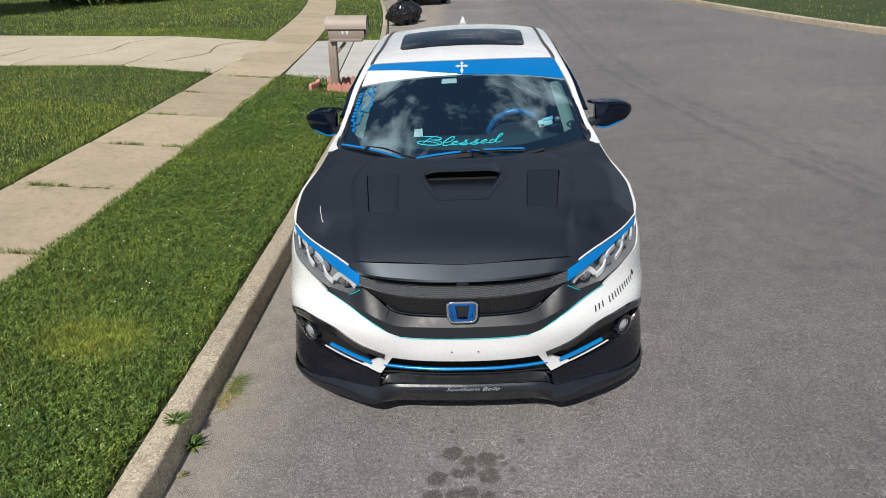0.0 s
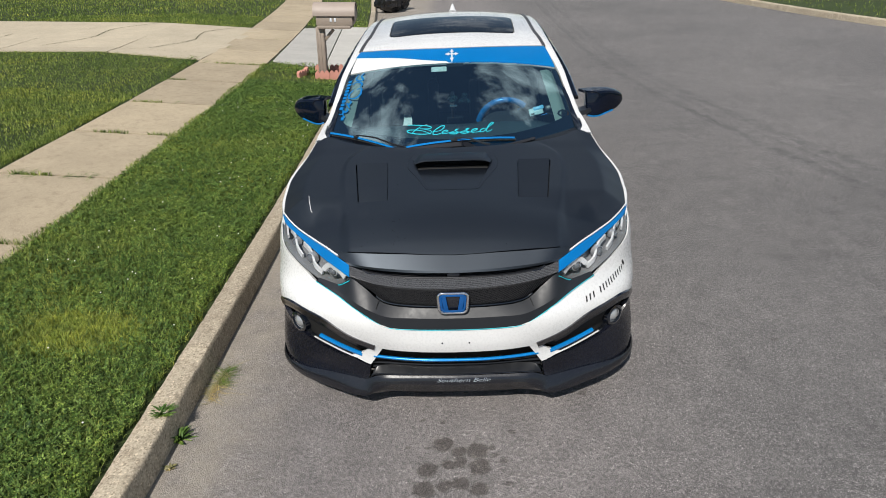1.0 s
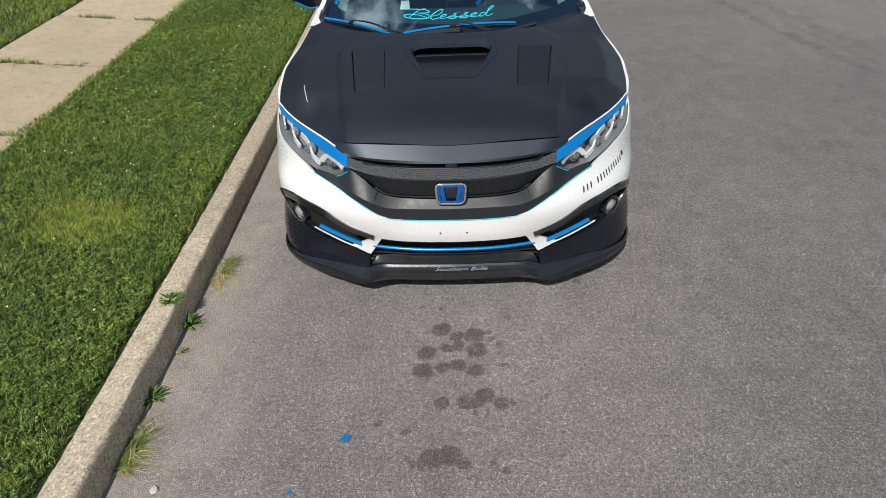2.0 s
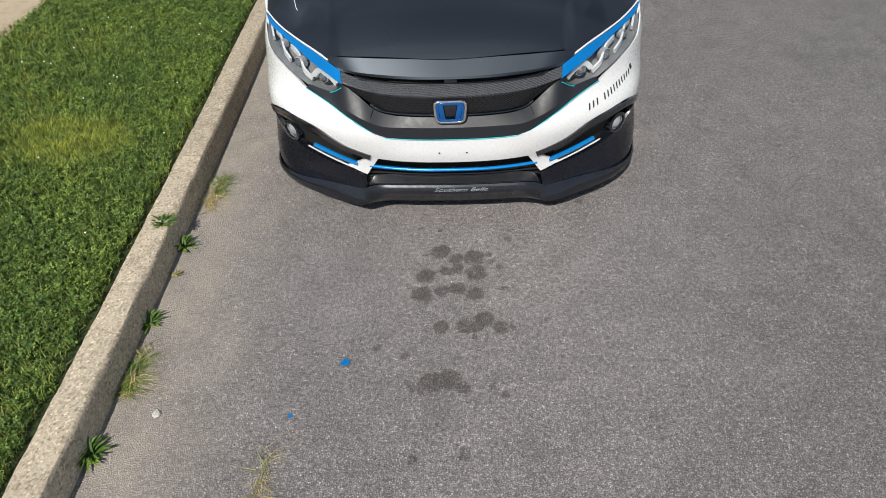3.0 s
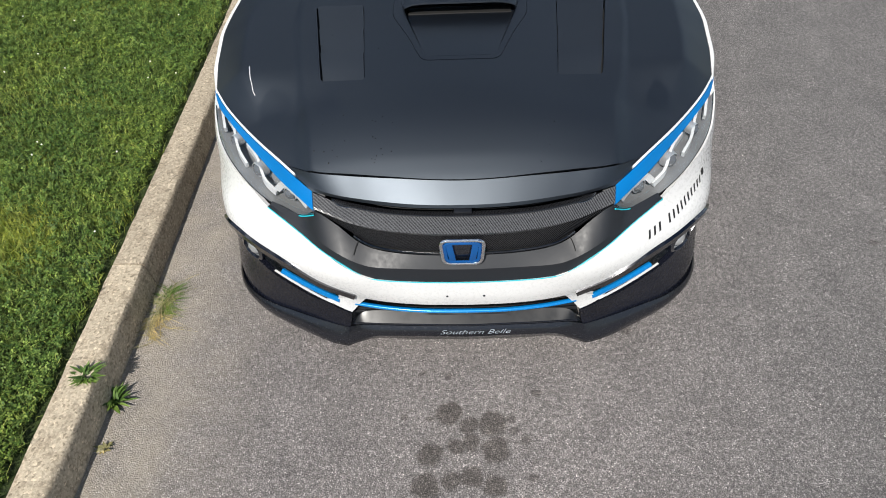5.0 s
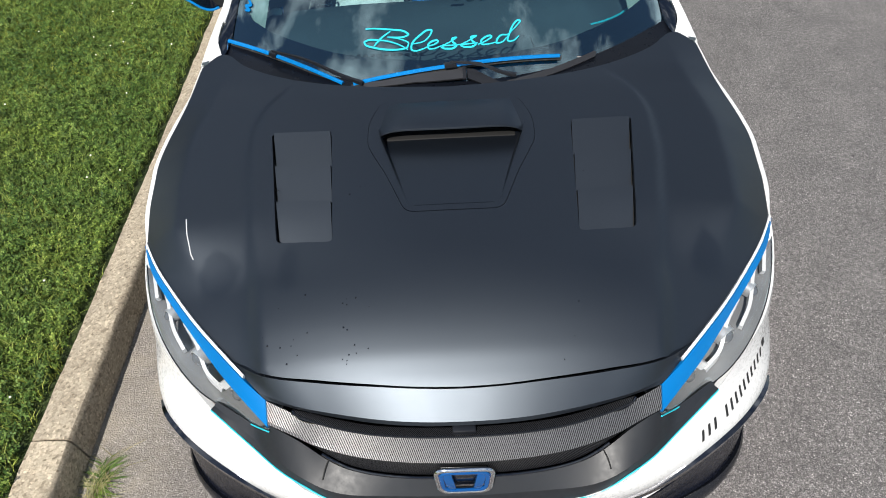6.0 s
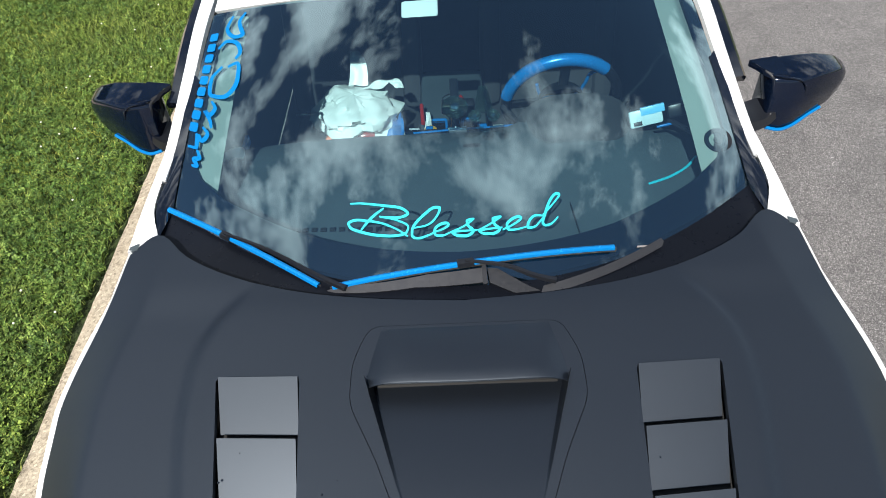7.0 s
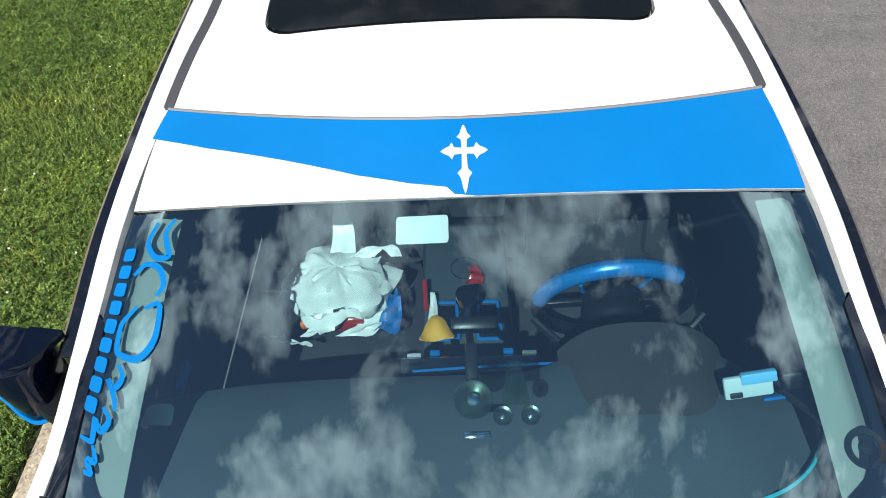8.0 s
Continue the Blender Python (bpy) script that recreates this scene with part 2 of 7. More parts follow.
PAVING = make_concrete("sidewalk_concrete", (.44, .36, .25), (.20, .155, .105), 120)
KERB = make_concrete("kerb_concrete", (.47, .40, .30), (.17, .125, .08), 90, 130)
DRIVE = make_concrete("driveway_concrete", (.50, .43, .32), (.36, .29, .20), 120)
PALE_CONCRETE = make_concrete("pale_concrete", (.52, .50, .46), (.42, .39, .34), 120)


def make_soil():
    m, nt, n, l, b = raw("turf_soil")
    a, g = tex(nt, "ShaderNodeTexNoise", 1.1, 5, .6), tex(nt, "ShaderNodeTexNoise", 40, 5, .7)
    c = ramp(nt, g.outputs[0], [(.3, (.012, .022, .005)), (.6, (.04, .065, .012)), (.8, (.08, .09, .028))]).outputs[0]
    c = mix(nt, 1.0, c, ramp(nt, a.outputs[0], [(.3, (.8, .8, .8)), (.7, (1.25, 1.2, 1.1))]).outputs[0], "MULTIPLY")
    l.new(c, b.inputs["Base Color"])
    b.inputs["Roughness"].default_value = .95
    bump(nt, g.outputs[0], 1, .02)
    return m


SOIL = make_soil()


def make_leaf(name, dark, mid, light, patch=1.2):
    m, nt, n, l, b = raw(name)
    geo = n.new("ShaderNodeNewGeometry")
    a = tex(nt, "ShaderNodeTexNoise", patch, 3, .6)
    c = ramp(nt, geo.outputs["Random Per Island"], [(0, dark), (.55, mid), (1, light)]).outputs[0]
    c = mix(nt, 1.0, c, ramp(nt, a.outputs[0], [(.32, (.70, .78, .7)), (.5, (1, 1, 1)), (.68, (1.45, 1.25, 1.0))]).outputs[0], "MULTIPLY")
    tuft = tex(nt, "ShaderNodeTexNoise", 17, 3, .6)
    c = mix(nt, 1.0, c, ramp(nt, tuft.outputs[0], [(.36, (.62, .66, .66)), (.64, (1.42, 1.38, 1.34))]).outputs[0], "MULTIPLY")
    l.new(c, b.inputs["Base Color"])
    b.inputs["Roughness"].default_value, b.inputs["Specular IOR Level"].default_value = .6, .22
    return m


GRASS = make_leaf("grass_blades", (.072, .115, .020), (.143, .200, .036), (.270, .320, .085))
CLOVER = make_leaf("clover_leaves", (.024, .058, .012), (.076, .136, .026), (.185, .265, .065), 2.0)
DRY = make_leaf("dry_grass", (.16, .14, .06), (.30, .27, .13), (.44, .40, .24), 4)
WEED = make_leaf("weed_leaves", (.05, .10, .02), (.085, .15, .03), (.13, .20, .05), 6)
FOLIAGE = make_leaf("foliage", (.018, .035, .008), (.04, .075, .015), (.075, .12, .03), .8)
BARK = paint("bark", (.10, .075, .055), .9, vary=.3, small=40, grain=.8)
PETAL = paint("clover_flower", (.75, .74, .68), .7)
MAIL_TOP = paint("mailbox_plastic", (.33, .27, .23), .55, vary=.08, small=80, dust=.1)
MAIL_POST = paint("mailbox_post", (.27, .22, .18), .6, vary=.08, small=80, dust=.1)
BRICK_PINK = paint("pink_edging", (.48, .22, .17), .85, vary=.15, small=70, grain=.4, shift=True)
BAG = paint("bin_bag", (.012, .012, .014), .22, vary=.3, small=30)


# ---- mesh helpers ----
def mesh_of(name, verts, faces, smooth=True):
    me = bpy.data.meshes.new(name)
    me.from_pydata([tuple(map(float, v)) for v in verts], [], [tuple(int(i) for i in f) for f in faces])
    if smooth:
        me.shade_smooth()
        me.set_sharp_from_angle(angle=radians(38))
    me.update()
    return me


def put(name, me, material, parent=None, label="", matrix=None):
    ob = new(name, me)
    if material and not me.materials:
        me.materials.append(material)
    if parent:
        ob.parent = parent
    if matrix is not None:
        ob.matrix_basis = matrix
    if label:
        ob["label"] = label
    return ob


def part(name, bm, material, parent, label="", smooth=False, matrix=None):
    """Link a bmesh as one mesh under a thing or a part."""
    me = bpy.data.meshes.new(name)
    bm.normal_update()
    bm.to_mesh(me)
    bm.free()
    if smooth:
        me.shade_smooth()
    return put(name, me, material, parent, label, matrix)


def join(*pieces):
    """Join (verts, faces) pairs into one."""
    V, F, k = [], [], 0
    for v, f in pieces:
        v = np.asarray(v, float)
        V.append(v)
        F += [tuple(i + k for i in q) for q in f]
        k += len(v)
    return np.concatenate(V), F


def flip(vf):
    return vf[0], [tuple(reversed(f)) for f in vf[1]]


def mirror(vf):
    return np.asarray(vf[0]) * (-1, 1, 1), [tuple(reversed(f)) for f in vf[1]]


def grid(P, close_u=False):
    """Faces over an array of points (rows, columns, 3)."""
    P = np.asarray(P, float)
    r, c = P.shape[:2]
    F = []
    for i in range(r - (0 if close_u else 1)):
        j = (i + 1) % r
        for k in range(c - 1):
            F.append((i * c + k, i * c + k + 1, j * c + k + 1, j * c + k))
    return P.reshape(-1, 3), F


def normals(verts, faces):
    n = np.zeros_like(verts)
    for f in faces:
        p = verts[list(f[:3])]
        v = np.cross(p[1] - p[0], p[2] - p[0])
        for i in f:
            n[i] += v
    return n / np.maximum(np.linalg.norm(n, axis=1), 1e-12)[:, None]


def shell(vf, depth, lift=0.0, round_=.0015):
    """Give a sheet a turned-in edge: a rounded lip and a skirt that goes back by depth."""
    v, f = np.asarray(vf[0], float), vf[1]
    n = normals(v, f)
    v = v + n * lift
    count = {}
    for q in f:
        for a, b in zip(q, q[1:] + q[:1]):
            count[(a, b)] = 1
    rim = [e for e in count if (e[1], e[0]) not in count]
    ids = sorted({i for e in rim for i in e})
    at = {i: k for k, i in enumerate(ids)}
    base = v[ids]
    V = np.concatenate([v, base - n[ids] * round_ * .2, base - n[ids] * depth])
    k0, k1 = len(v), len(v) + len(ids)
    F = list(f)
    for a, b in rim:
        F.append((k0 + at[b], k0 + at[a], k1 + at[a], k1 + at[b]))
    return V, F


def loft(*curves, n=40, sub=6):
    """A sheet through curves laid side by side, each a list of points."""
    C = []
    for c in curves:
        p = spline(c, 10) if len(c) > 2 else np.array(c, float)
        k = np.concatenate(([0], np.cumsum(np.linalg.norm(np.diff(p, axis=0), axis=1))))
        t = np.linspace(0, k[-1], n)
        C.append(np.stack([np.interp(t, k, p[:, j]) for j in range(3)], 1))
    C = np.array(C)
    if len(C) == 2:
        t = np.linspace(0, 1, sub + 1)[:, None, None]
        return grid(C[0] * (1 - t) + C[1] * t)
    rows = []
    for j in range(n):
        rows.append(spline(C[:, j], sub))
    return grid(np.array(rows).transpose(1, 0, 2))


def facets(*curves, n=6):
    """Flat strips between curves that have the same number of knots."""
    C = [spline(c, n) for c in curves]
    return join(*[grid(np.array([a + (b - a) * t for t in (0, .5, 1)])) for a, b in zip(C, C[1:])])


from mathutils.geometry import delaunay_2d_cdt


def patch(poly, fn, gap=.03, holes=(), edge=None):
    """A sheet over the inside of a flat polygon, laid onto a surface by fn(a, b)."""
    e = edge or gap * .6

    def fine(poly):
        p, ring = np.array(poly, float), []
        for a, b in zip(p, np.roll(p, -1, 0)):
            m = max(1, int(np.linalg.norm(b - a) / e))
            ring += [tuple(a + (b - a) * i / m) for i in range(m)]
        return np.array(ring)

    def within(q, ring):
        inside = np.zeros(len(q), bool)
        near = np.full(len(q), 9.0)
        for a, b in zip(ring, np.roll(ring, -1, 0)):
            hit = ((a[1] > q[:, 1]) != (b[1] > q[:, 1]))
            with np.errstate(divide="ignore", invalid="ignore"):
                inside ^= hit & (q[:, 0] < (b[0] - a[0]) * (q[:, 1] - a[1]) / (b[1] - a[1]) + a[0])
            near = np.minimum(near, np.hypot(*(q - a).T))
        return inside, near

    ring = fine(poly)
    cut = [fine(h) for h in holes]
    lo, hi = ring.min(0), ring.max(0)
    X, Y = np.meshgrid(np.arange(lo[0] + gap * .5, hi[0], gap), np.arange(lo[1] + gap * .43, hi[1], gap * .87))
    X[1::2] += gap * .5
    q = np.stack([X.ravel(), Y.ravel()], 1)
    inside, near = within(q, ring)
    ok = inside & (near > gap * .35)
    for h in cut:
        a, b = within(q, h)
        ok &= ~a & (b > gap * .35)
    q = q[ok]
    pts, edges = list(ring), []
    for h in [ring] + cut:
        k = 0 if h is ring else len(pts)
        if h is not ring:
            pts += list(h)
        edges += [(k + i, k + (i + 1) % len(h)) for i in range(len(h))]
    pts = [Vector((float(a), float(b))) for a, b in pts + list(q)]
    v, _, f, *_ = delaunay_2d_cdt(pts, edges, [list(range(len(ring)))], 1, 1e-6)
    v = np.array([tuple(k) for k in v])
    f = [tuple(k) for k in f]
    if cut:
        mid = np.array([v[list(k)].mean(0) for k in f])
        keep = np.ones(len(f), bool)
        for h in cut:
            keep &= ~within(mid, h)[0]
        f = [k for k, o in zip(f, keep) if o]
    return fn(v[:, 0], v[:, 1]), f


def rounded(poly, r, n=4):
    """A polygon with its corners rounded."""
    p, out = np.array(poly, float), []
    for i in range(len(p)):
        a, b, c = p[i - 1], p[i], p[(i + 1) % len(p)]
        u, w = a - b, c - b
        ru, rw = min(r, np.linalg.norm(u) * .45), min(r, np.linalg.norm(w) * .45)
        s, e = b + u / np.linalg.norm(u) * ru, b + w / np.linalg.norm(w) * rw
        for t in np.linspace(0, 1, n + 1):
            out.append((1 - t) ** 2 * s + 2 * t * (1 - t) * b + t * t * e)
    return out


def sweep(line, section, up=(0, 0, 1), scale=None, caps=True):
    """A section (closed, flat) carried along a line."""
    L = np.array(line, float)
    T = np.gradient(L, axis=0)
    T /= np.linalg.norm(T, axis=1)[:, None]
    rows = []
    for i, (p, t) in enumerate(zip(L, T)):
        side = np.cross(t, up)
        side /= np.linalg.norm(side)
        u = np.cross(side, t)
        k = 1.0 if scale is None else scale[i]
        rows.append([p + side * a * k + u * b * k for a, b in section])
    P = np.array(rows)
    P = np.concatenate([P, P[:, :1]], 1)
    v, f = grid(P)
    c = P.shape[1]
    if caps:
        f = f + [tuple(range(c - 1))[::-1], tuple((len(L) - 1) * c + k for k in range(c - 1))]
    return v, f


def circle(r, n=12, ry=None, turn=0):
    ry = r if ry is None else ry
    return [(r * math.cos(2 * math.pi * i / n + turn), ry * math.sin(2 * math.pi * i / n + turn)) for i in range(n)]


def tube(line, r, n=10):
    return sweep(line, circle(r, n))


def lathe(profile, n=28, axis="z"):
    """A turned form from (radius, height) pairs."""
    P = np.array([[(r * math.cos(a), r * math.sin(a), h) for r, h in profile] for a in np.linspace(0, 2 * math.pi, n, endpoint=False)])
    v, f = grid(P, close_u=True)
    if axis == "y":
        v = v[:, [0, 2, 1]] * (1, -1, 1)
    if axis == "x":
        v = v[:, [2, 1, 0]] * (1, 1, -1)
    return v, f


def box(cx, cy, cz, sx, sy, sz, bev=.004, m=None):
    bm = bmesh.new()
    bmesh.ops.create_cube(bm, size=1, matrix=Matrix.Diagonal((sx, sy, sz, 1)))
    if bev:
        bmesh.ops.bevel(bm, geom=bm.edges[:], offset=bev, segments=2, affect="EDGES", profile=.5)
    bmesh.ops.transform(bm, matrix=(Matrix.Translation((cx, cy, cz)) @ (m or Matrix())), verts=bm.verts)
    bm.verts.index_update()
    v, f = np.array([tuple(q.co) for q in bm.verts]), [tuple(q.index for q in g.verts) for g in bm.faces]
    bm.free()
    return v, f


def at(vf, m):
    return np.array([tuple(m @ Vector(p)) for p in vf[0]]), vf[1]


def add(name, vf, material, parent=None, label="", smooth=True):
    """Mesh from (verts, faces) as an object."""
    me = mesh_of(name, vf[0], vf[1], smooth)
    if smooth:
        me.set_sharp_from_angle(angle=radians(38))
    return put(name, me, material, parent, label)


# ---- forms of the car ----
def herm(knots):
    """A smooth curve through (a, b) knots."""
    a = np.array([k[0] for k in knots], float)
    b = np.array([k[1] for k in knots], float)
    d = np.diff(b) / np.diff(a)
    m = np.concatenate(([d[0]], (d[1:] + d[:-1]) / 2, [d[-1]]))
    flat = np.concatenate(([False], d[1:] * d[:-1] <= 0, [False]))
    m[flat] = 0

    def f(v):
        v = np.asarray(v, float)
        i = np.clip(np.searchsorted(a, v) - 1, 0, len(a) - 2)
        h = a[i + 1] - a[i]
        t = np.clip((v - a[i]) / h, 0, 1)
        t2, t3 = t * t, t * t * t
        return (2 * t3 - 3 * t2 + 1) * b[i] + (t3 - 2 * t2 + t) * h * m[i] + (3 * t2 - 2 * t3) * b[i + 1] + (t3 - t2) * h * m[i + 1]
    return f


def spline(points, n=12):
    """A smooth line through points, n pieces between two of them."""
    p = np.array(points, float)
    k = np.concatenate(([0], np.cumsum(np.maximum(np.linalg.norm(np.diff(p, axis=0), axis=1), 1e-6))))
    t = np.concatenate([np.linspace(k[i], k[i + 1], n, endpoint=False) for i in range(len(k) - 1)] + [k[-1:]])
    return np.stack([herm(list(zip(k, p[:, j])))(t) for j in range(p.shape[1])], 1)


def step01(v, a, b):
    t = np.clip((np.asarray(v, float) - a) / (b - a), 0, 1)
    return t * t * (3 - 2 * t)


# the car's outline seen from above, half of it, at bumper height
OUTLINE = spline([(0, -.045), (.15, -.041), (.3, -.02), (.45, .025), (.6, .10), (.72, .185), (.80, .285), (.848, .42), (.873, .6), (.888, .85),
                  (.893, 1.2), (.895, 1.8), (.893, 3.0), (.875, 3.7), (.82, 4.2), (.68, 4.5), (.4, 4.6), (0, 4.63)], 24)
ARC = np.concatenate(([0], np.cumsum(np.linalg.norm(np.diff(OUTLINE, axis=0), axis=1))))
TAN = np.gradient(OUTLINE, axis=0)
TAN /= np.linalg.norm(TAN, axis=1)[:, None]
in_front = herm([(.05, .06), (.10, .04), (.13, .037), (.2, .05), (.28, .038), (.33, .027), (.38, .011), (.45, 0), (.50, .012), (.55, .05), (.60, .075), (.65, .092), (.70, .14), (.74, .19), (.8, .3)])
in_side = herm([(.05, .05), (.1, .035), (.2, .015), (.3, .0), (.45, 0), (.55, .003), (.65, .012), (.70, .022), (.74, .036), (.80, .06), (.85, .085), (.925, .128), (.96, .16), (1.05, .2)])
flare = herm([(0, 0), (.3, .01), (.42, .042), (.6, .050), (.9, .058), (1.1, .045), (1.4, 0), (9, 0)])


def belt(s, z):
    """The car's skin: s metres round from the middle of the nose, at the height z."""
    s, z = np.asarray(s, float), np.asarray(z, float)
    a = np.abs(s)
    px, py = np.interp(a, ARC, OUTLINE[:, 0]), np.interp(a, ARC, OUTLINE[:, 1])
    nx, ny = np.interp(a, ARC, TAN[:, 1]), -np.interp(a, ARC, TAN[:, 0])
    w = step01(a, .75, 1.25)
    d = in_front(z) * (1 - w) + in_side(z) * w - flare(a) * (1 - step01(z, .14, .34))
    d = d + .027 * (1 - step01(a, .12, .45)) * np.exp(-((z - .46) / .085) ** 2)
    return np.stack([np.sign(s) * (px - nx * d), py - ny * d, z + 0 * s], -1)


hood_mid = herm([(.05, .66), (.10, .70), (.137, .727), (.17, .7475), (.21, .770), (.3, .8055), (.43, .836), (.57, .854), (.83, .892), (1.02, .922), (1.25, .952)])
hood_drop = herm([(.1, .152), (.22, .145), (.335, .137), (.445, .133), (.58, .114), (.75, .09), (.95, .06), (1.19, .022), (1.3, .015)])
hood_edge = herm([(.1, .62), (.22, .70), (.4, .79), (.58, .829), (.66, .840), (.74, .847), (.84, .847), (.92, .833), (.99, .812), (1.08, .784), (1.19, .765), (1.3, .745)])


brow_x = herm([(.1, .40), (.25, .553), (.335, .644), (.445, .735), (.515, .79), (.58, .829)])


def hood_edge_x(y):
    """Where the hood ends sideways: at the headlight's brow, then at the fender."""
    return np.where(np.asarray(y) < .58, brow_x(np.minimum(y, .58)), hood_edge(y))


def hood_fall(x, y):
    """How far the hood has fallen towards its side, as a share of its whole drop."""
    u = x / hood_edge(y)
    xc = np.interp(y, (.15, .42, .62, .83, 1.1), (.45, .476, .511, .534, .55))
    uc = xc / hood_edge(y)
    # ahead: a flat middle and a crease beyond which the hood falls away
    ahead = np.where(u < uc, .22 * (u / uc) ** 3, u ** 2 - (uc ** 2 - .22) * np.exp(-np.maximum(u - uc, 0) / .05))
    w = step01(y, .26, .62)
    return ahead * (1 - w) + w * u ** (2.0 + 1.2 * step01(y, .4, .8))


crease_x = herm([(.10, .455), (.25, .478), (.42, .492), (.62, .520), (.80, .545), (.92, .540), (1.0, .505), (1.08, .44), (1.16, .38)])


def hood_z(x, y):
    x, y = np.abs(np.asarray(x, float)), np.asarray(y, float)
    xb = hood_edge_x(y)
    u = x / xb
    # nearly level across, then a round shoulder down to the edge
    level = hood_fall(xb, y) * (.30 * u ** 2 + .70 * np.maximum(0, (u - .865) / .135) ** 1.2)
    k = step01(y, .40, .60)
    f = hood_fall(x, y) * (1 - k) + level * k
    # a raised middle with a soft step along each side
    c = x - crease_x(y)
    rise = .0095 * (1 - step01(c, -.002, .026)) * step01(y, .20, .42) * (1 - step01(y, 1.0, 1.1))
    return hood_mid(y) - hood_drop(y) * f + rise - .005 * step01(y, .20, .42) * (1 - step01(y, 1.0, 1.1))


roof_mid = herm([(1.75, 1.185), (1.824, 1.220), (1.938, 1.272), (2.05, 1.308), (2.209, 1.339), (2.45, 1.368), (2.8, 1.386), (3.2, 1.375), (3.6, 1.32), (3.9, 1.24), (4.3, 1.08)])
roof_drop = herm([(1.75, .085), (1.85, .08), (2.06, .055), (2.4, .05), (3.2, .05), (3.9, .06), (4.3, .03)])


def roof_z(x, y):
    return roof_mid(y) - roof_drop(y) * (np.abs(x) / .62) ** 2.2


# ---- the street ----
def kerb_x(y):
    """The road-side top edge of the near kerb."""
    y = np.asarray(y, float)
    q = np.clip(y, -30, 45)
    return -1.247 - .012 * (q - 2) - .0031 * (q - 2) ** 2 - .28 * np.maximum(0, y - 45) + .19 * np.minimum(0, y + 30)


def far_kerb_x(y):
    return kerb_x(y) + 9.2 + np.minimum(1.0, .8 * np.exp(-(np.asarray(y, float) - 13) / 3.0))


def turf_z(x, y):
    """Height of the lawn and verge."""
    d = np.maximum(0, kerb_x(y) - .125 - np.asarray(x, float))
    return .13 + .08 * np.minimum(d, 4) + .012 * np.maximum(0, d - 4)


def walk_right(y):
    y = np.asarray(y, float)
    return -2.78 - .0048 * (y - 4) ** 2 * (y > 4)


ROWS_Y = np.unique(np.concatenate([np.linspace(-300, -20, 12), np.arange(-20, 46, 1.0), np.linspace(46, 400, 16)]))


def ground_sheet():
    P = []
    for y in ROWS_Y:
        k, r = float(kerb_x(y)), float(far_kerb_x(y))
        row = [(k - .125 - d, y, float(turf_z(k - .125 - d, y)) - .012) for d in (500, 150, 60, 30, 16, 10, 7, 5, 4, 3.2, 2.6, 2, 1.5, 1, .6, .3, .05, 0)]
        row += [(k - .105, y, -.06), (k + 2, y, -.06), (r - 2, y, -.06), (r + .105, y, -.06), (r + .125, y, .11), (r + 2, y, .16), (r + 8, y, .35), (r + 40, y, 1), (r + 400, y, 2)]
        P.append(row)
    v, f = grid(np.array(P))
    return v, [q[::-1] for q in f]


ground = tagged(add("ground", ground_sheet(), SOIL), "dark soil under a green lawn", "ground", kind="structure")


def road_sheet():
    P = []
    for y in ROWS_Y:
        k, r = float(kerb_x(y)), float(far_kerb_x(y))
        P.append([(k + .0 + (r - k) * t, y, 0.0) for t in (0, .05, .15, .3, .5, .7, .85, 1)])
    v, f = grid(np.array(P))
    return v, [q[::-1] for q in f]


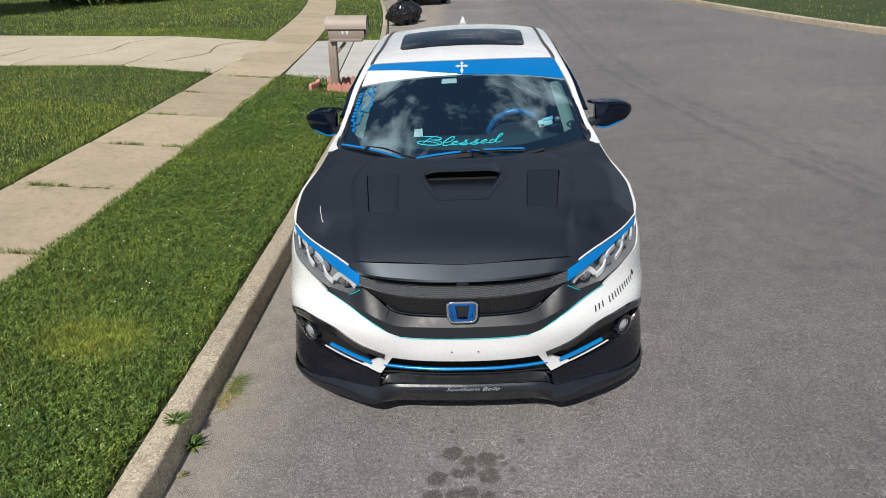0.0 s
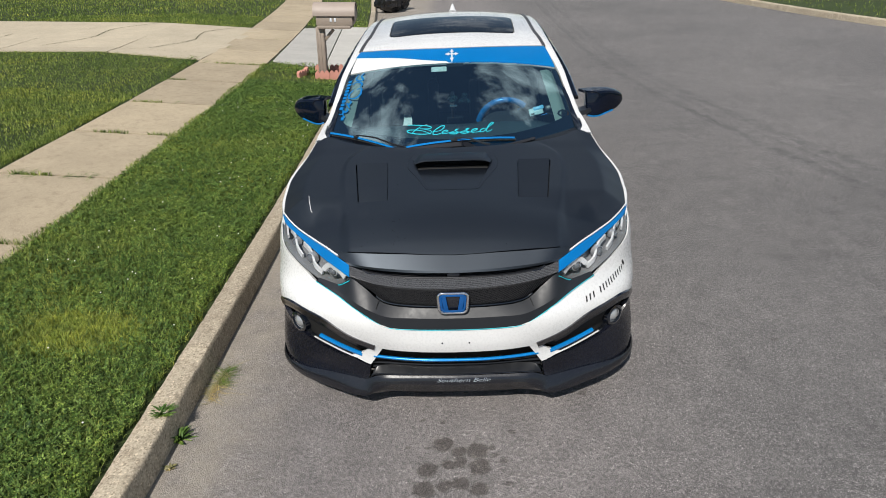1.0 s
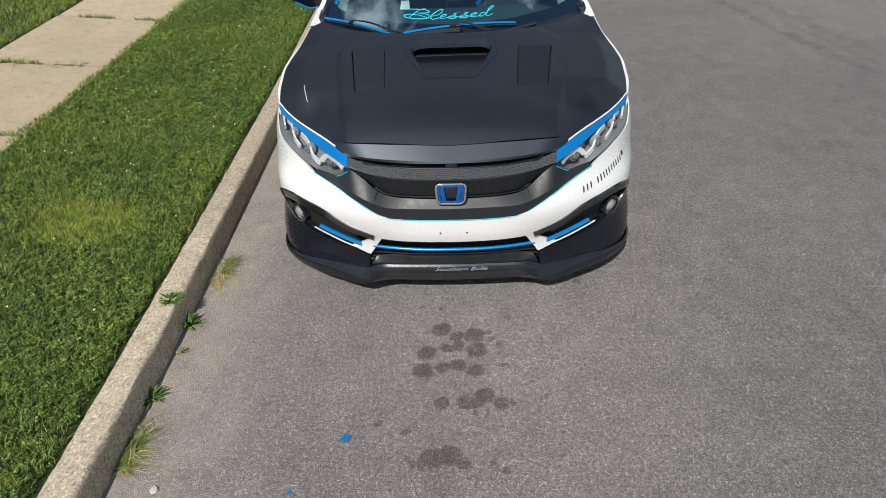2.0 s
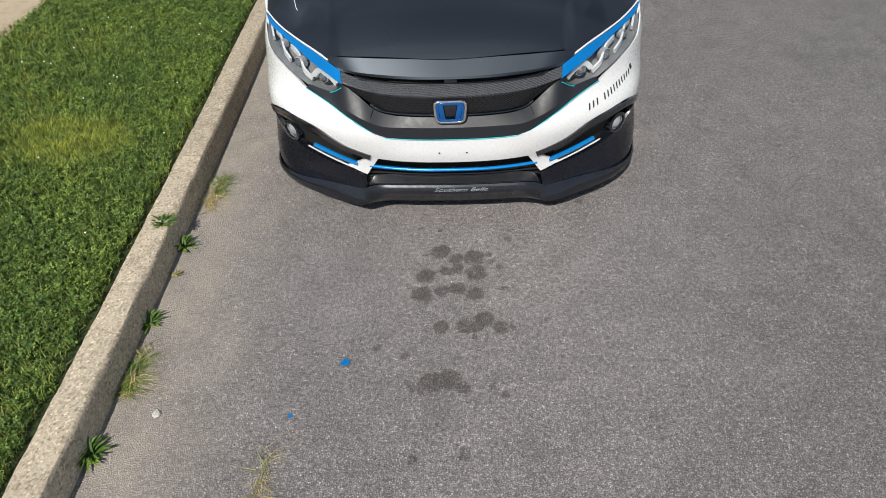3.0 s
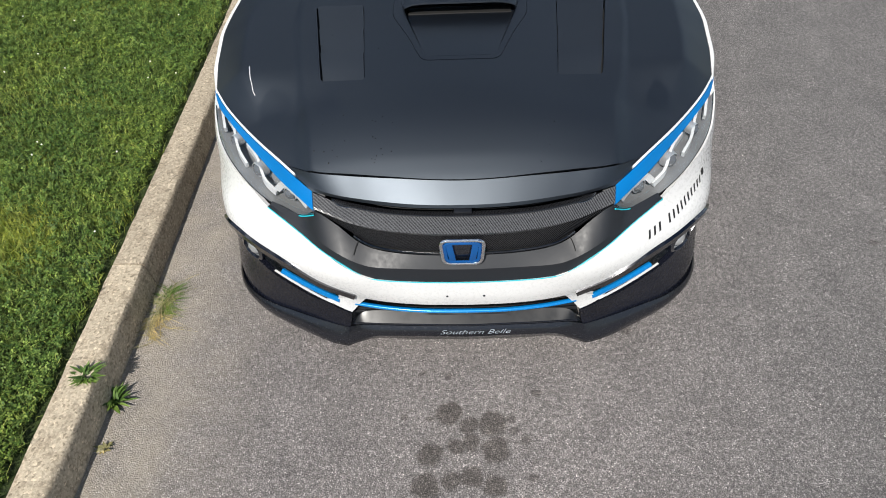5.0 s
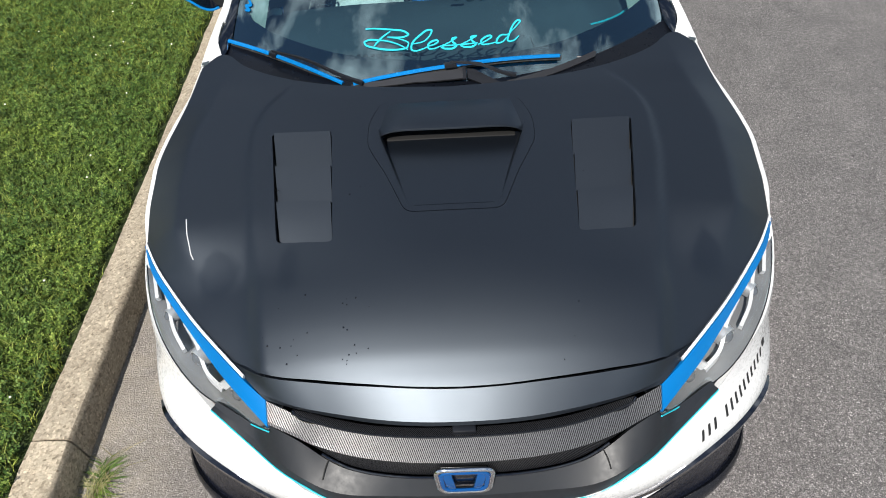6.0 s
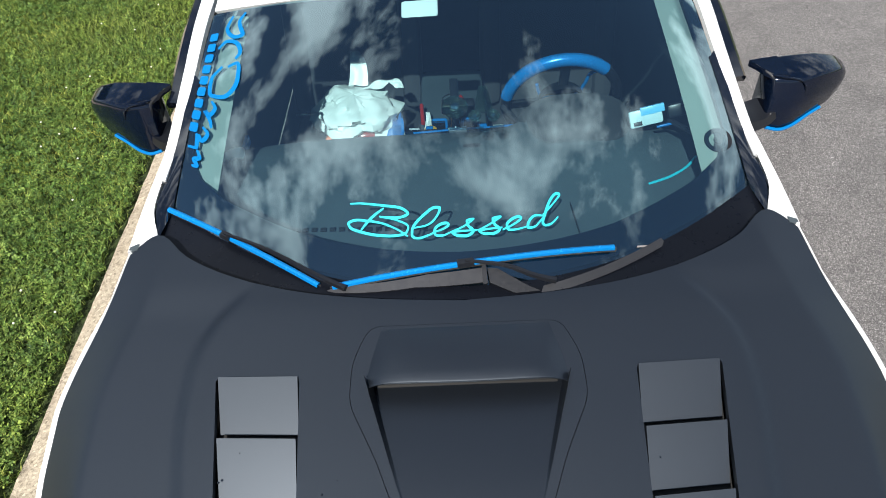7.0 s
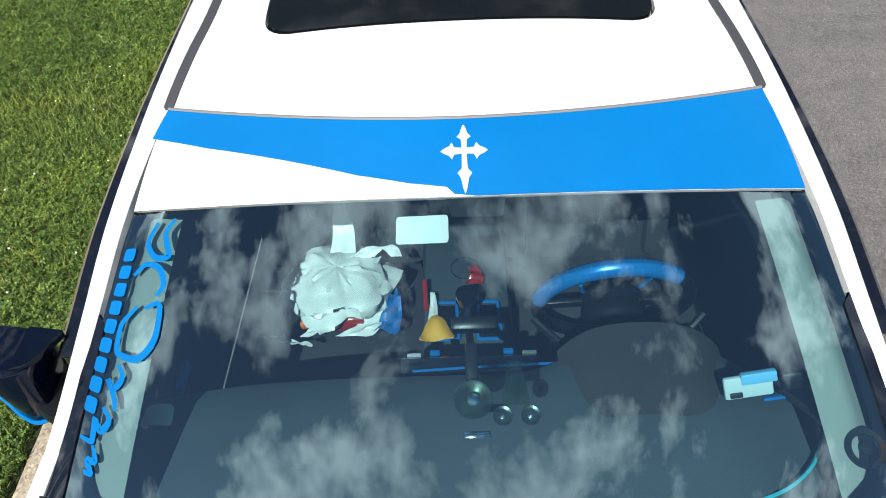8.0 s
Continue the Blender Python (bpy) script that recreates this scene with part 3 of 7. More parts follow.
def stain_asphalt():
    """Oil spots, old skid marks and a dusty gutter in the asphalt."""
    nt = ASPHALT.node_tree
    n, l = nt.nodes, nt.links
    b = n["Principled BSDF"]
    c = b.inputs["Base Color"].links[0].from_socket
    co = n.new("ShaderNodeTexCoord")
    wob = n.new("ShaderNodeTexNoise")
    wob.inputs["Scale"].default_value, wob.inputs["Detail"].default_value = 16, 4
    l.new(co.outputs["Object"], wob.inputs["Vector"])
    sc = n.new("ShaderNodeVectorMath")
    sc.operation = "MULTIPLY_ADD"
    sc.inputs[1].default_value, sc.inputs[2].default_value = (.05, .05, 0), (-.025, -.025, 0)
    l.new(wob.outputs["Color"], sc.inputs[0])
    pos = n.new("ShaderNodeVectorMath")
    l.new(co.outputs["Object"], pos.inputs[0])
    l.new(sc.outputs[0], pos.inputs[1])
    total = None
    spots = [(-.075, 2.227, .045), (-.002, 2.184, .033), (.073, 2.192, .048), (.132, 2.207, .021), (.142, 2.159, .016), (-.133, 2.079, .043),
             (-.047, 2.106, .030), (.003, 2.123, .032), (.083, 2.098, .048), (-.14, 1.979, .044), (-.056, 1.995, .033), (.003, 2.009, .036),
             (.08, 1.979, .04), (-.055, 1.802, .036), (.035, 1.809, .036), (.109, 1.84, .043), (.081, 1.804, .029), (.175, 1.795, .029),
             (.217, 1.802, .016), (-.083, 1.542, .048), (-.025, 1.555, .049), (.027, 1.521, .027), (-.151, 1.526, .020), (-.177, 1.542, .014), (-.111, 1.509, .023)]
    drips = [(.072, 1.755, .016), (-.297, 1.698, .017), (-.188, 1.665, .020), (-.22, 2.207, .014), (-.133, 2.202, .014), (.23, 2.298, .019),
             (.182, 2.127, .015), (.191, 2.003, .014), (.357, 1.835, .013), (.394, 1.661, .014), (.176, 1.492, .017), (.129, 1.53, .016),
             (-.056, 1.368, .014), (.036, 1.262, .023), (-.137, 1.243, .020), (-.169, 2.383, .013), (-.07, 2.37, .014), (.572, 2.561, .023), (1.63, 2.98, .02)]
    # the parking lane is paler and dustier than the carriageway
    lane = n.new("ShaderNodeSeparateXYZ")
    l.new(co.outputs["Object"], lane.inputs[0])
    lm = n.new("ShaderNodeMapRange")
    lm.interpolation_type = "SMOOTHSTEP"
    lm.inputs["From Min"].default_value, lm.inputs["From Max"].default_value = 1.5, .3
    l.new(lane.outputs[0], lm.inputs[0])
    c = mix(nt, lm.outputs[0], c, mix(nt, 1.0, c, (1.30, 1.268, 1.26), "MULTIPLY"))
    worn = c
    for x, y, r in spots + drips:
        d = n.new("ShaderNodeVectorMath")
        d.operation = "DISTANCE"
        d.inputs[1].default_value = (x, y, 0)
        l.new(pos.outputs[0], d.inputs[0])
        m = n.new("ShaderNodeMapRange")
        m.interpolation_type = "SMOOTHSTEP"
        m.inputs["From Min"].default_value, m.inputs["From Max"].default_value = r * 1.15, r * .75
        m.inputs["To Max"].default_value = .68 if r > .024 else .50
        l.new(d.outputs["Value"], m.inputs[0])
        if total is None:
            total = m.outputs[0]
        else:
            mx = n.new("ShaderNodeMath")
            mx.operation = "MAXIMUM"
            l.new(total, mx.inputs[0])
            l.new(m.outputs[0], mx.inputs[1])
            total = mx.outputs[0]
    c = mix(nt, total, c, mix(nt, 1.0, worn, (.26, .235, .20), "MULTIPLY"))
    # dusty, paler strip by the near kerb
    sep = n.new("ShaderNodeSeparateXYZ")
    l.new(pos.outputs[0], sep.inputs[0])
    g = n.new("ShaderNodeMapRange")
    g.interpolation_type = "SMOOTHSTEP"
    g.inputs["From Min"].default_value, g.inputs["From Max"].default_value = -.6, -1.25
    g.inputs["To Max"].default_value = .72
    l.new(sep.outputs[0], g.inputs[0])
    dn = tex(nt, "ShaderNodeTexNoise", 5, 5, .7)
    gm = n.new("ShaderNodeMath")
    gm.operation = "MULTIPLY"
    l.new(g.outputs[0], gm.inputs[0])
    l.new(ramp(nt, dn.outputs[0], [(.3, (.2, .2, .2)), (.7, (1, 1, 1))]).outputs[0], gm.inputs[1])
    c = mix(nt, gm.outputs[0], c, (.40, .35, .275))
    # two curved tyre marks, broken up by the stones
    away = n.new("ShaderNodeMapRange")
    away.inputs["From Min"].default_value, away.inputs["From Max"].default_value = 12.9, -7.1
    away.inputs["To Max"].default_value = 20.0
    l.new(sep.outputs[1], away.inputs[0])
    square = n.new("ShaderNodeMath")
    square.operation = "MULTIPLY"
    l.new(away.outputs[0], square.inputs[0])
    l.new(away.outputs[0], square.inputs[1])
    broken = tex(nt, "ShaderNodeTexNoise", 7, 6, .75)
    broken_f = ramp(nt, broken.outputs[0], [(.42, (0, 0, 0)), (.62, (1, 1, 1))]).outputs[0]
    for off, wide, deep_ in ((0.0, .10, .60), (.20, .06, .30), (.37, .12, .50)):
        a = n.new("ShaderNodeMath")
        a.operation = "MULTIPLY_ADD"
        a.inputs[1].default_value, a.inputs[2].default_value = .0185, 2.12 + off
        l.new(square.outputs[0], a.inputs[0])
        d = n.new("ShaderNodeMath")
        d.operation = "SUBTRACT"
        l.new(sep.outputs[0], d.inputs[0])
        l.new(a.outputs[0], d.inputs[1])
        ab = n.new("ShaderNodeMath")
        ab.operation = "ABSOLUTE"
        l.new(d.outputs[0], ab.inputs[0])
        m = n.new("ShaderNodeMapRange")
        m.interpolation_type = "SMOOTHSTEP"
        m.inputs["From Min"].default_value, m.inputs["From Max"].default_value, m.inputs["To Max"].default_value = wide, .01, deep_
        l.new(ab.outputs[0], m.inputs[0])
        k = n.new("ShaderNodeMath")
        k.operation = "MULTIPLY"
        l.new(m.outputs[0], k.inputs[0])
        l.new(broken_f, k.inputs[1])
        c = mix(nt, k.outputs[0], c, (.045, .045, .048))
    l.new(c, b.inputs["Base Color"])


stain_asphalt()
road = tagged(add("road", road_sheet(), ASPHALT), "grey asphalt road with oil spots and tyre marks", "road", kind="structure")


# kerb stones
def kerb_piece(xf, sign, y0, y1, high):
    prof = [(.014, -.03), (.010, .03), (.004, high - .034), (.001, high - .014), (-.005, high - .004), (-.016, high), (-.07, high + .004), (-.118, high + .001), (-.125, high - .02), (-.125, -.05)]
    ys = np.arange(y0 + .004, y1 - .003, .03)
    ys = np.append(ys, y1 - .004)
    P = np.array([[(float(xf(y)) + sign * a + .004 * noise.noise((a * 30, y * 5, 1)) + .003 * noise.noise((a * 60, y * 22, 5)), y, b + (.003 * noise.noise((a * 40, y * 9, 3)) + .003 * noise.noise((a * 70, y * 25, 7))) * (b > .01)) for a, b in prof] for y in ys])
    v, f = grid(P)
    c = len(prof)
    if sign > 0:
        f = [q[::-1] for q in f]
    m = (len(ys) - 1) * c
    return v, f + [tuple(range(c)), tuple(m + k for k in range(c))[::-1]]


kerb_near = tagged(new("kerb_near"), "worn tan concrete kerb beside the verge", "kerb", kind="structure")
kerb_far = tagged(new("kerb_far"), "tan concrete kerb across the road", "kerb", kind="structure")
for i in range(13):
    y0 = -6.32 + i * 3.04
    add("kerb_stone", kerb_piece(kerb_x, 1, y0, y0 + 3.04, .035 if 10.4 < y0 + 1.5 < 14.6 else .126), KERB, kerb_near)
    add("kerb_stone", kerb_piece(far_kerb_x, -1, y0 + 2, y0 + 5.04, .125), KERB, kerb_far)

# paving slabs of the footway
def slab(corners, z, thick=.07, lift=.008):
    """A concrete slab over four corners in plan, in a slightly rough grid."""
    a, b, c, d = (np.array(p, float) for p in corners)
    n = 7
    P = np.zeros((n, n, 3))
    for i, s in enumerate(np.linspace(0, 1, n)):
        for j, t in enumerate(np.linspace(0, 1, n)):
            p = (a * (1 - s) + b * s) * (1 - t) + (d * (1 - s) + c * s) * t
            P[i, j] = (p[0], p[1], z(p[0], p[1]) + lift + .004 * noise.noise((p[0] * 1.5, p[1] * 1.5, 7)))
    v, f = grid(P)
    n0 = normals(v, f)
    if n0[:, 2].mean() < 0:
        f = [q[::-1] for q in f]
    return shell((v, f), thick)


pavement = tagged(new("pavement"), "worn tan concrete footway of square slabs", "pavement", kind="structure")
joint = .016
for i in range(34):
    y0, y1 = .07 - 15.0 + i * 1.25 + joint, .07 - 15.0 + (i + 1) * 1.25 - joint
    e = .004 * math.sin(i * 2.3)
    xr0, xr1 = float(walk_right(y0)), float(walk_right(y1))
    add("slab", slab([(xr0 - 1.0 + e, y0), (xr0 + e, y0), (xr1 + e, y1), (xr1 - 1.0 + e, y1)], turf_z), PAVING, pavement)

driveway = tagged(new("driveway"), "cracked tan concrete driveway across the lawn", "driveway", kind="structure")
drive_x = [-3.98, -5.54, -7.55, -9.9, -13.5]
for i in range(4):
    xa, xb = drive_x[i] - .012, drive_x[i + 1] + .012
    ya, yb = 10.52 + max(0, -xa - 5) * .12, 10.52 + max(0, -xb - 5) * .12
    fa, fb = 13.95 + max(0, -xa - 5) * .24, 13.95 + max(0, -xb - 5) * .24
    add("slab", slab([(xa, ya + .36), (xb, yb + .36), (xb - .3, fb), (xa - (.25 if i else .0), fa)], turf_z), DRIVE, driveway)
    add("slab", slab([(xa, ya - (.2 if i == 0 else 0)), (xb, yb), (xb, yb + .335), (xa, ya + .335)], turf_z, lift=.012), DRIVE, driveway)
apron = tagged(new("apron"), "pale new concrete driveway apron at the kerb", "driveway", kind="structure")
add("slab", slab([(-2.93, 10.5), (-2.08, 10.15), (-2.55, 14.75), (-3.26, 14.3)], turf_z), PALE_CONCRETE, apron)
add("slab", slab([(-2.06, 10.15), (-1.66, 10.0), (-2.02, 14.9), (-2.53, 14.76)], turf_z), PALE_CONCRETE, apron)


def crack(name, points, parent, seed, width=.012):
    """A dark, wandering crack lying in a slab's surface."""
    p = spline(points, 14)
    rng = np.random.default_rng(seed)
    p = p + rng.normal(0, .012, p.shape)
    w = width * rng.uniform(.35, 1.0, len(p))
    T = np.gradient(p, axis=0)
    N = np.stack([-T[:, 1], T[:, 0]], 1) / np.linalg.norm(T, axis=1)[:, None]
    rows = [[(*(q + n * k * s), float(turf_z(*q)) + (.0155 if s == 0 else .0135)) for s in (-1, 0, 1)] for q, n, k in zip(p, N, w)]
    v, f = grid(np.array(rows))
    if normals(v, f)[:, 2].mean() < 0:
        f = [q[::-1] for q in f]
    add(name, (v, f), SOIL, parent, "dirt-filled crack")


crack("crack", [(-5.1, 11.05), (-4.75, 12.1), (-4.9, 13.0), (-4.5, 13.9)], driveway, 1)
crack("crack", [(-7.0, 11.3), (-6.6, 12.2), (-6.75, 13.2), (-6.2, 14.1)], driveway, 2)
crack("crack", [(-9.0, 11.2), (-8.4, 11.9), (-8.5, 12.9)], driveway, 3)


# ---- grass ----
def blades(name, pts, height, width, material, label, lean=.6):
    """Bent grass blades, three triangles each, in one mesh."""
    n = len(pts)
    rng = np.random.default_rng(len(pts))
    ang = rng.uniform(0, 2 * math.pi, n)
    h = height * rng.uniform(.55, 1.25, n)
    w = width * rng.uniform(.6, 1.3, n)
    tilt = rng.uniform(.1, lean, n) * h
    dx, dy = np.cos(ang), np.sin(ang)
    face = ang + rng.uniform(.6, 2.5, n)
    sx, sy = np.cos(face) * w * .5, np.sin(face) * w * .5
    z0 = pts[:, 2]
    V = np.zeros((n, 5, 3))
    V[:, 0] = np.stack([pts[:, 0] - sx, pts[:, 1] - sy, z0 - .01], 1)
    V[:, 1] = np.stack([pts[:, 0] + sx, pts[:, 1] + sy, z0 - .01], 1)
    mx, my = pts[:, 0] + dx * tilt * .35, pts[:, 1] + dy * tilt * .35
    V[:, 2] = np.stack([mx + sx * .85, my + sy * .85, z0 + h * .6], 1)
    V[:, 3] = np.stack([mx - sx * .85, my - sy * .85, z0 + h * .6], 1)
    V[:, 4] = np.stack([pts[:, 0] + dx * tilt, pts[:, 1] + dy * tilt, z0 + h], 1)
    me = bpy.data.meshes.new(name)
    me.vertices.add(n * 5)
    me.vertices.foreach_set("co", V.reshape(-1))
    base = np.arange(n)[:, None] * 5
    loops = np.concatenate([base + [0, 1, 2, 3], base + [3, 2, 4]], 1).reshape(-1)
    me.loops.add(len(loops))
    me.loops.foreach_set("vertex_index", loops.astype(np.int32))
    me.polygons.add(n * 2)
    me.polygons.foreach_set("loop_start", (np.arange(n)[:, None] * 7 + [0, 4]).reshape(-1).astype(np.int32))
    me.update(calc_edges=True)
    return tagged(put(name, me, material), label, "grass", kind="stuff")


def scatter(n, x0, x1, y0, y1, seed, keep):
    """Random places on the turf where keep(x, y) holds."""
    rng = np.random.default_rng(seed)
    x, y = rng.uniform(x0, x1, n), rng.uniform(y0, y1, n)
    k = keep(x, y)
    x, y = x[k], y[k]
    return np.stack([x, y, turf_z(x, y) - .012], 1)


def on_turf(x, y):
    back, wr = kerb_x(y) - .140 - .012 * np.sin(y * 23) * np.sin(y * 7.3 + 1) - .008 * np.sin(y * 61), walk_right(y)
    verge = (x < back) & (x > wr + .01)
    lawn = x < wr - 1.05 - .02 * np.sin(y * 9) * np.sin(y * 2.3)
    drive_near, drive_far = 10.5 + np.maximum(0, -x - 5) * .12, 14.0 + np.maximum(0, -x - 5) * .24
    drive = (y > drive_near) & (y < drive_far) & (x < wr - .9)
    apron_in = (y > 10.35) & (y < 14.75) & (x > wr - .1)
    return (verge & ~apron_in) | (lawn & ~drive)


blades("grass", scatter(240000, -4.0, -1.35, -1.2, 7.5, 11, on_turf), .044, .0034, GRASS, "short green mown grass on the verge", 1.5)
blades("grass", scatter(170000, -9.5, -1.5, 6.5, 16, 12, on_turf), .028, .0055, GRASS, "short green mown grass", 1.6)
blades("grass", scatter(160000, -10, -3.8, .3, 8, 13, on_turf), .028, .0055, GRASS, "short green mown grass on the lawn", 1.6)
blades("grass", scatter(110000, -22, -2.2, 14, 40, 14, on_turf), .05, .014, GRASS, "mown lawn further along the street")
blades("grass", scatter(15000, -14, -1.35, -14, 2, 15, lambda x, y: on_turf(x, y) & ((y < -1.2) | (x < -4.0))), .045, .032, GRASS, "mown lawn nearer the street's end")
rng = np.random.default_rng(5)
far = np.stack([rng.uniform(6, 24, 30000), rng.uniform(4, 40, 30000)], 1)
far = far[far[:, 0] > far_kerb_x(far[:, 1]) + .16]
fz = .11 + .025 * np.minimum(2, far[:, 0] - far_kerb_x(far[:, 1]))
blades("grass", np.column_stack([far, fz]), .05, .013, GRASS, "mown lawn across the road")


def clover(name, pts, size, material):
    """Three round leaflets on each stalk."""
    n = len(pts)
    rng = np.random.default_rng(n)
    V, F = [], []
    a0 = rng.uniform(0, 2.1, n)
    h = rng.uniform(.008, .050, n)
    s = size * rng.uniform(.6, 1.3, n)
    tx, ty = rng.normal(0, .42, n), rng.normal(0, .42, n)
    out = np.zeros((n, 3, 4, 3))
    for j in range(3):
        a = a0 + j * 2.094
        for k, (r, t) in enumerate(((.05, 0), (.75, .55), (1.1, 0), (.75, -.55))):
            px, py = s * r * np.cos(a + t), s * r * np.sin(a + t)
            out[:, j, k] = np.stack([pts[:, 0] + px, pts[:, 1] + py, pts[:, 2] + h + px * tx + py * ty + .1 * s * (k == 2)], 1)
    me = bpy.data.meshes.new(name)
    m = n * 3
    me.vertices.add(m * 4)
    me.vertices.foreach_set("co", out.reshape(-1))
    me.loops.add(m * 4)
    me.loops.foreach_set("vertex_index", np.arange(m * 4, dtype=np.int32))
    me.polygons.add(m)
    me.polygons.foreach_set("loop_start", np.arange(m, dtype=np.int32) * 4)
    me.update(calc_edges=True)
    return tagged(put(name, me, material), "dark green clover growing through the grass", "clover", kind="stuff")


def clover_patch(x, y):
    v = np.array([noise.noise((a * .9, b * .9, 4)) for a, b in zip(x, y)])
    # a thin, sunny patch of plain grass amid the clover
    v = v - .9 * np.exp(-((x + 1.95) / .33) ** 2 - ((y - 2.88) / .22) ** 2)
    v = v + .35 * step01(y, 3.0, 4.2)
    soft = np.random.default_rng(len(v)).uniform(-.3, .3, len(v))
    return on_turf(x, y) & (v + soft > -.2)


clover("clover", scatter(190000, -2.85, -1.36, -.5, 9, 21, clover_patch), .0088, CLOVER)
clover("clover", scatter(9000, -4.2, -1.4, 9.6, 12.5, 22, clover_patch), .014, CLOVER)


def along_edges(x, y):
    """Ragged grass over the edges and joints of the footway."""
    wr = walk_right(y)
    j = np.abs(((y - .07 + 15) / 1.25 + .5) % 1 - .5) * 1.25
    rag = np.array([noise.noise((a * 2.2, b * 2.2, 9)) for a, b in zip(x, y)])
    edge = np.abs(x - wr) < .03 + .04 * rag
    return (edge | ((j < .028) & (rag > .05) & (x < wr) & (x > wr - 1))) & (y < 10.2)


blades("grass", scatter(230000, -4.6, -1.3, -1, 10.2, 41, along_edges) + np.array((0, 0, .015)), .034, .005, GRASS, "ragged grass creeping over the footway's edges", 1.0)


PALE_GRASS = make_leaf("pale_grass", (.15, .195, .028), (.23, .285, .042), (.33, .36, .09), 3.0)
blades("grass", scatter(16000, -2.35, -1.6, 2.6, 3.15, 43, lambda x, y: on_turf(x, y) & (((x + 1.95) / .36) ** 2 + ((y - 2.88) / .24) ** 2 < np.random.default_rng(8).uniform(.1, 1.2, len(x)))), .036, .0038, PALE_GRASS, "pale yellowish grass patch in the verge", 1.3)


def dot_mesh(r):
    return lathe([(0.0001, r), (r * .8, r * .6), (r, 0), (r * .6, -r * .6)], 7)


flower_pts = scatter(90, -3.0, -1.4, .5, 8, 31, on_turf)
tagged(add("clover_flowers", join(*[(dot_mesh(.0045)[0] + p + (0, 0, .055), dot_mesh(.0045)[1]) for p in flower_pts]), PETAL), "small white clover blossoms in the grass", "flowers", kind="stuff")


def tuft(name, x, y, z, n, length, width, material, label, spread=1.0, leafy=False):
    """A weed: bent leaves from one root."""
    rng = np.random.default_rng(int(abs(x * 1000 + y * 77)) + n)
    pieces = []
    for i in range(n):
        a, L = rng.uniform(0, 6.28), length * rng.uniform(.5, 1.15)
        up = rng.uniform(.25, 1.0)
        r0 = rng.uniform(0, .25 if leafy else .6) * length * spread
        p0 = np.array((r0 * math.cos(a * 3), r0 * math.sin(a * 3), 0))
        d = np.array((math.cos(a), math.sin(a), 0))
        side = np.array((-d[1], d[0], 0))
        rows = []
        for t in np.linspace(0, 1, 5):
            c = p0 * ((1, 1, 1) if leafy else (.55, 1.5, 1)) + d * L * t * (.6 + .4 * (1 - up)) * spread + np.array((0, 0, L * up * (t - .55 * t * t)))
            w = width * (math.sin(math.pi * min(1, t * .9 + .12)) if leafy else (1 - t * .85))
            rows.append([c - side * w / 2, c + np.array((0, 0, -w * .15)), c + side * w / 2])
        pieces.append(grid(np.array(rows)))
    v, f = join(*pieces)
    ob = add(name, (v, f), material)
    ob.location = (x, y, z)
    return tagged(ob, label, "weed")


tuft("weed", -1.285, 2.30, .118, 70, .085, .010, WEED, "leafy green weed sprouting over the kerb", .8, leafy=True)
tuft("weed", -1.225, 2.275, .0, 80, .10, .010, WEED, "leafy green weed in the gutter below the kerb", .8, leafy=True)
tuft("weed", -1.225, 1.83, .0, 50, .08, .011, WEED, "small green weed at the foot of the kerb", leafy=True)
tuft("weed", -1.19, 1.60, .0, 170, .06, .0026, DRY, "dry straw-coloured grass tuft in the gutter", 2.6)
tuft("weed", -1.20, 1.57, .0, 190, .045, .004, WEED, "low green grass tuft in the gutter", 2.4)
tuft("weed", -1.185, 2.66, .0, 170, .065, .0026, DRY, "dry straw-coloured grass tuft in the gutter", 2.6)
tuft("weed", -1.18, 2.72, .0, 110, .045, .004, WEED, "low green grass tuft in the gutter", 2.2)
tuft("weed", -1.22, 1.25, .0, 120, .10, .010, WEED, "bushy dark green weed in the gutter", .9, leafy=True)
tuft("weed", -1.20, 2.10, .0, 20, .04, .010, DRY, "dry yellow sprig in the gutter", leafy=True)
tuft("weed", -.62, 1.18, .0, 60, .05, .003, DRY, "few dry grass wisps on the asphalt", 2.4)
for i, (x, y) in enumerate([(-3.2, 5.07), (-3.5, 5.07), (-3.0, 5.07), (-3.1, 5.08), (-3.62, 5.06), (-3.3, 7.57), (-3.9, 8.8), (-3.85, 10.1), (-3.95, 11.5), (-3.4, 12.6)]):
    tuft("weed", x, y, float(turf_z(x, y)), 26, .05, .007, WEED, "tuft of grass growing in a footway joint", 2.4)

# scrap of blue tape on the road
def tape_scrap(x, y, size, turn):
    m = Matrix.Translation((x, y, .006)) @ Matrix.Rotation(turn, 4, "Z") @ Matrix.Scale(size, 4)
    bit = shell(patch(rounded([(-.022, -.01), (.004, -.018), (.02, .004), (-.002, .016)], .004), lambda a, b: np.stack([a, b, .5 * a * a], -1), .008), .002)
    return tagged(add("tape_scrap", at(bit, m), BLUE), "small scrap of blue vinyl on the asphalt", "scrap")


tape_scrap(-.41, 1.632, 1.0, 0)
tape_scrap(-.573, 1.403, .55, .9)
tagged(add("pebble", at(lathe([(.0001, .008), (.012, .006), (.016, 0), (.01, -.004)], 8), Matrix.Translation((-1.05, 1.41, .004))), PALE_CONCRETE), "small pale pebble on the asphalt", "pebble")


# ---- the parked car; y runs from its nose to its tail ----
car = tagged(new("car"), "white four-door car with satin black hood and blue accents", "car")
car.matrix_basis = pose(-.011, 2.44, 0, 0, 0, .5)


def both(name, vf, material, label="", smooth=True, parent=None):
    """A part on each side of the car."""
    return [add(name, vf, material, parent or car, label, smooth), add(name, mirror(vf), material, parent or car, label, smooth)]


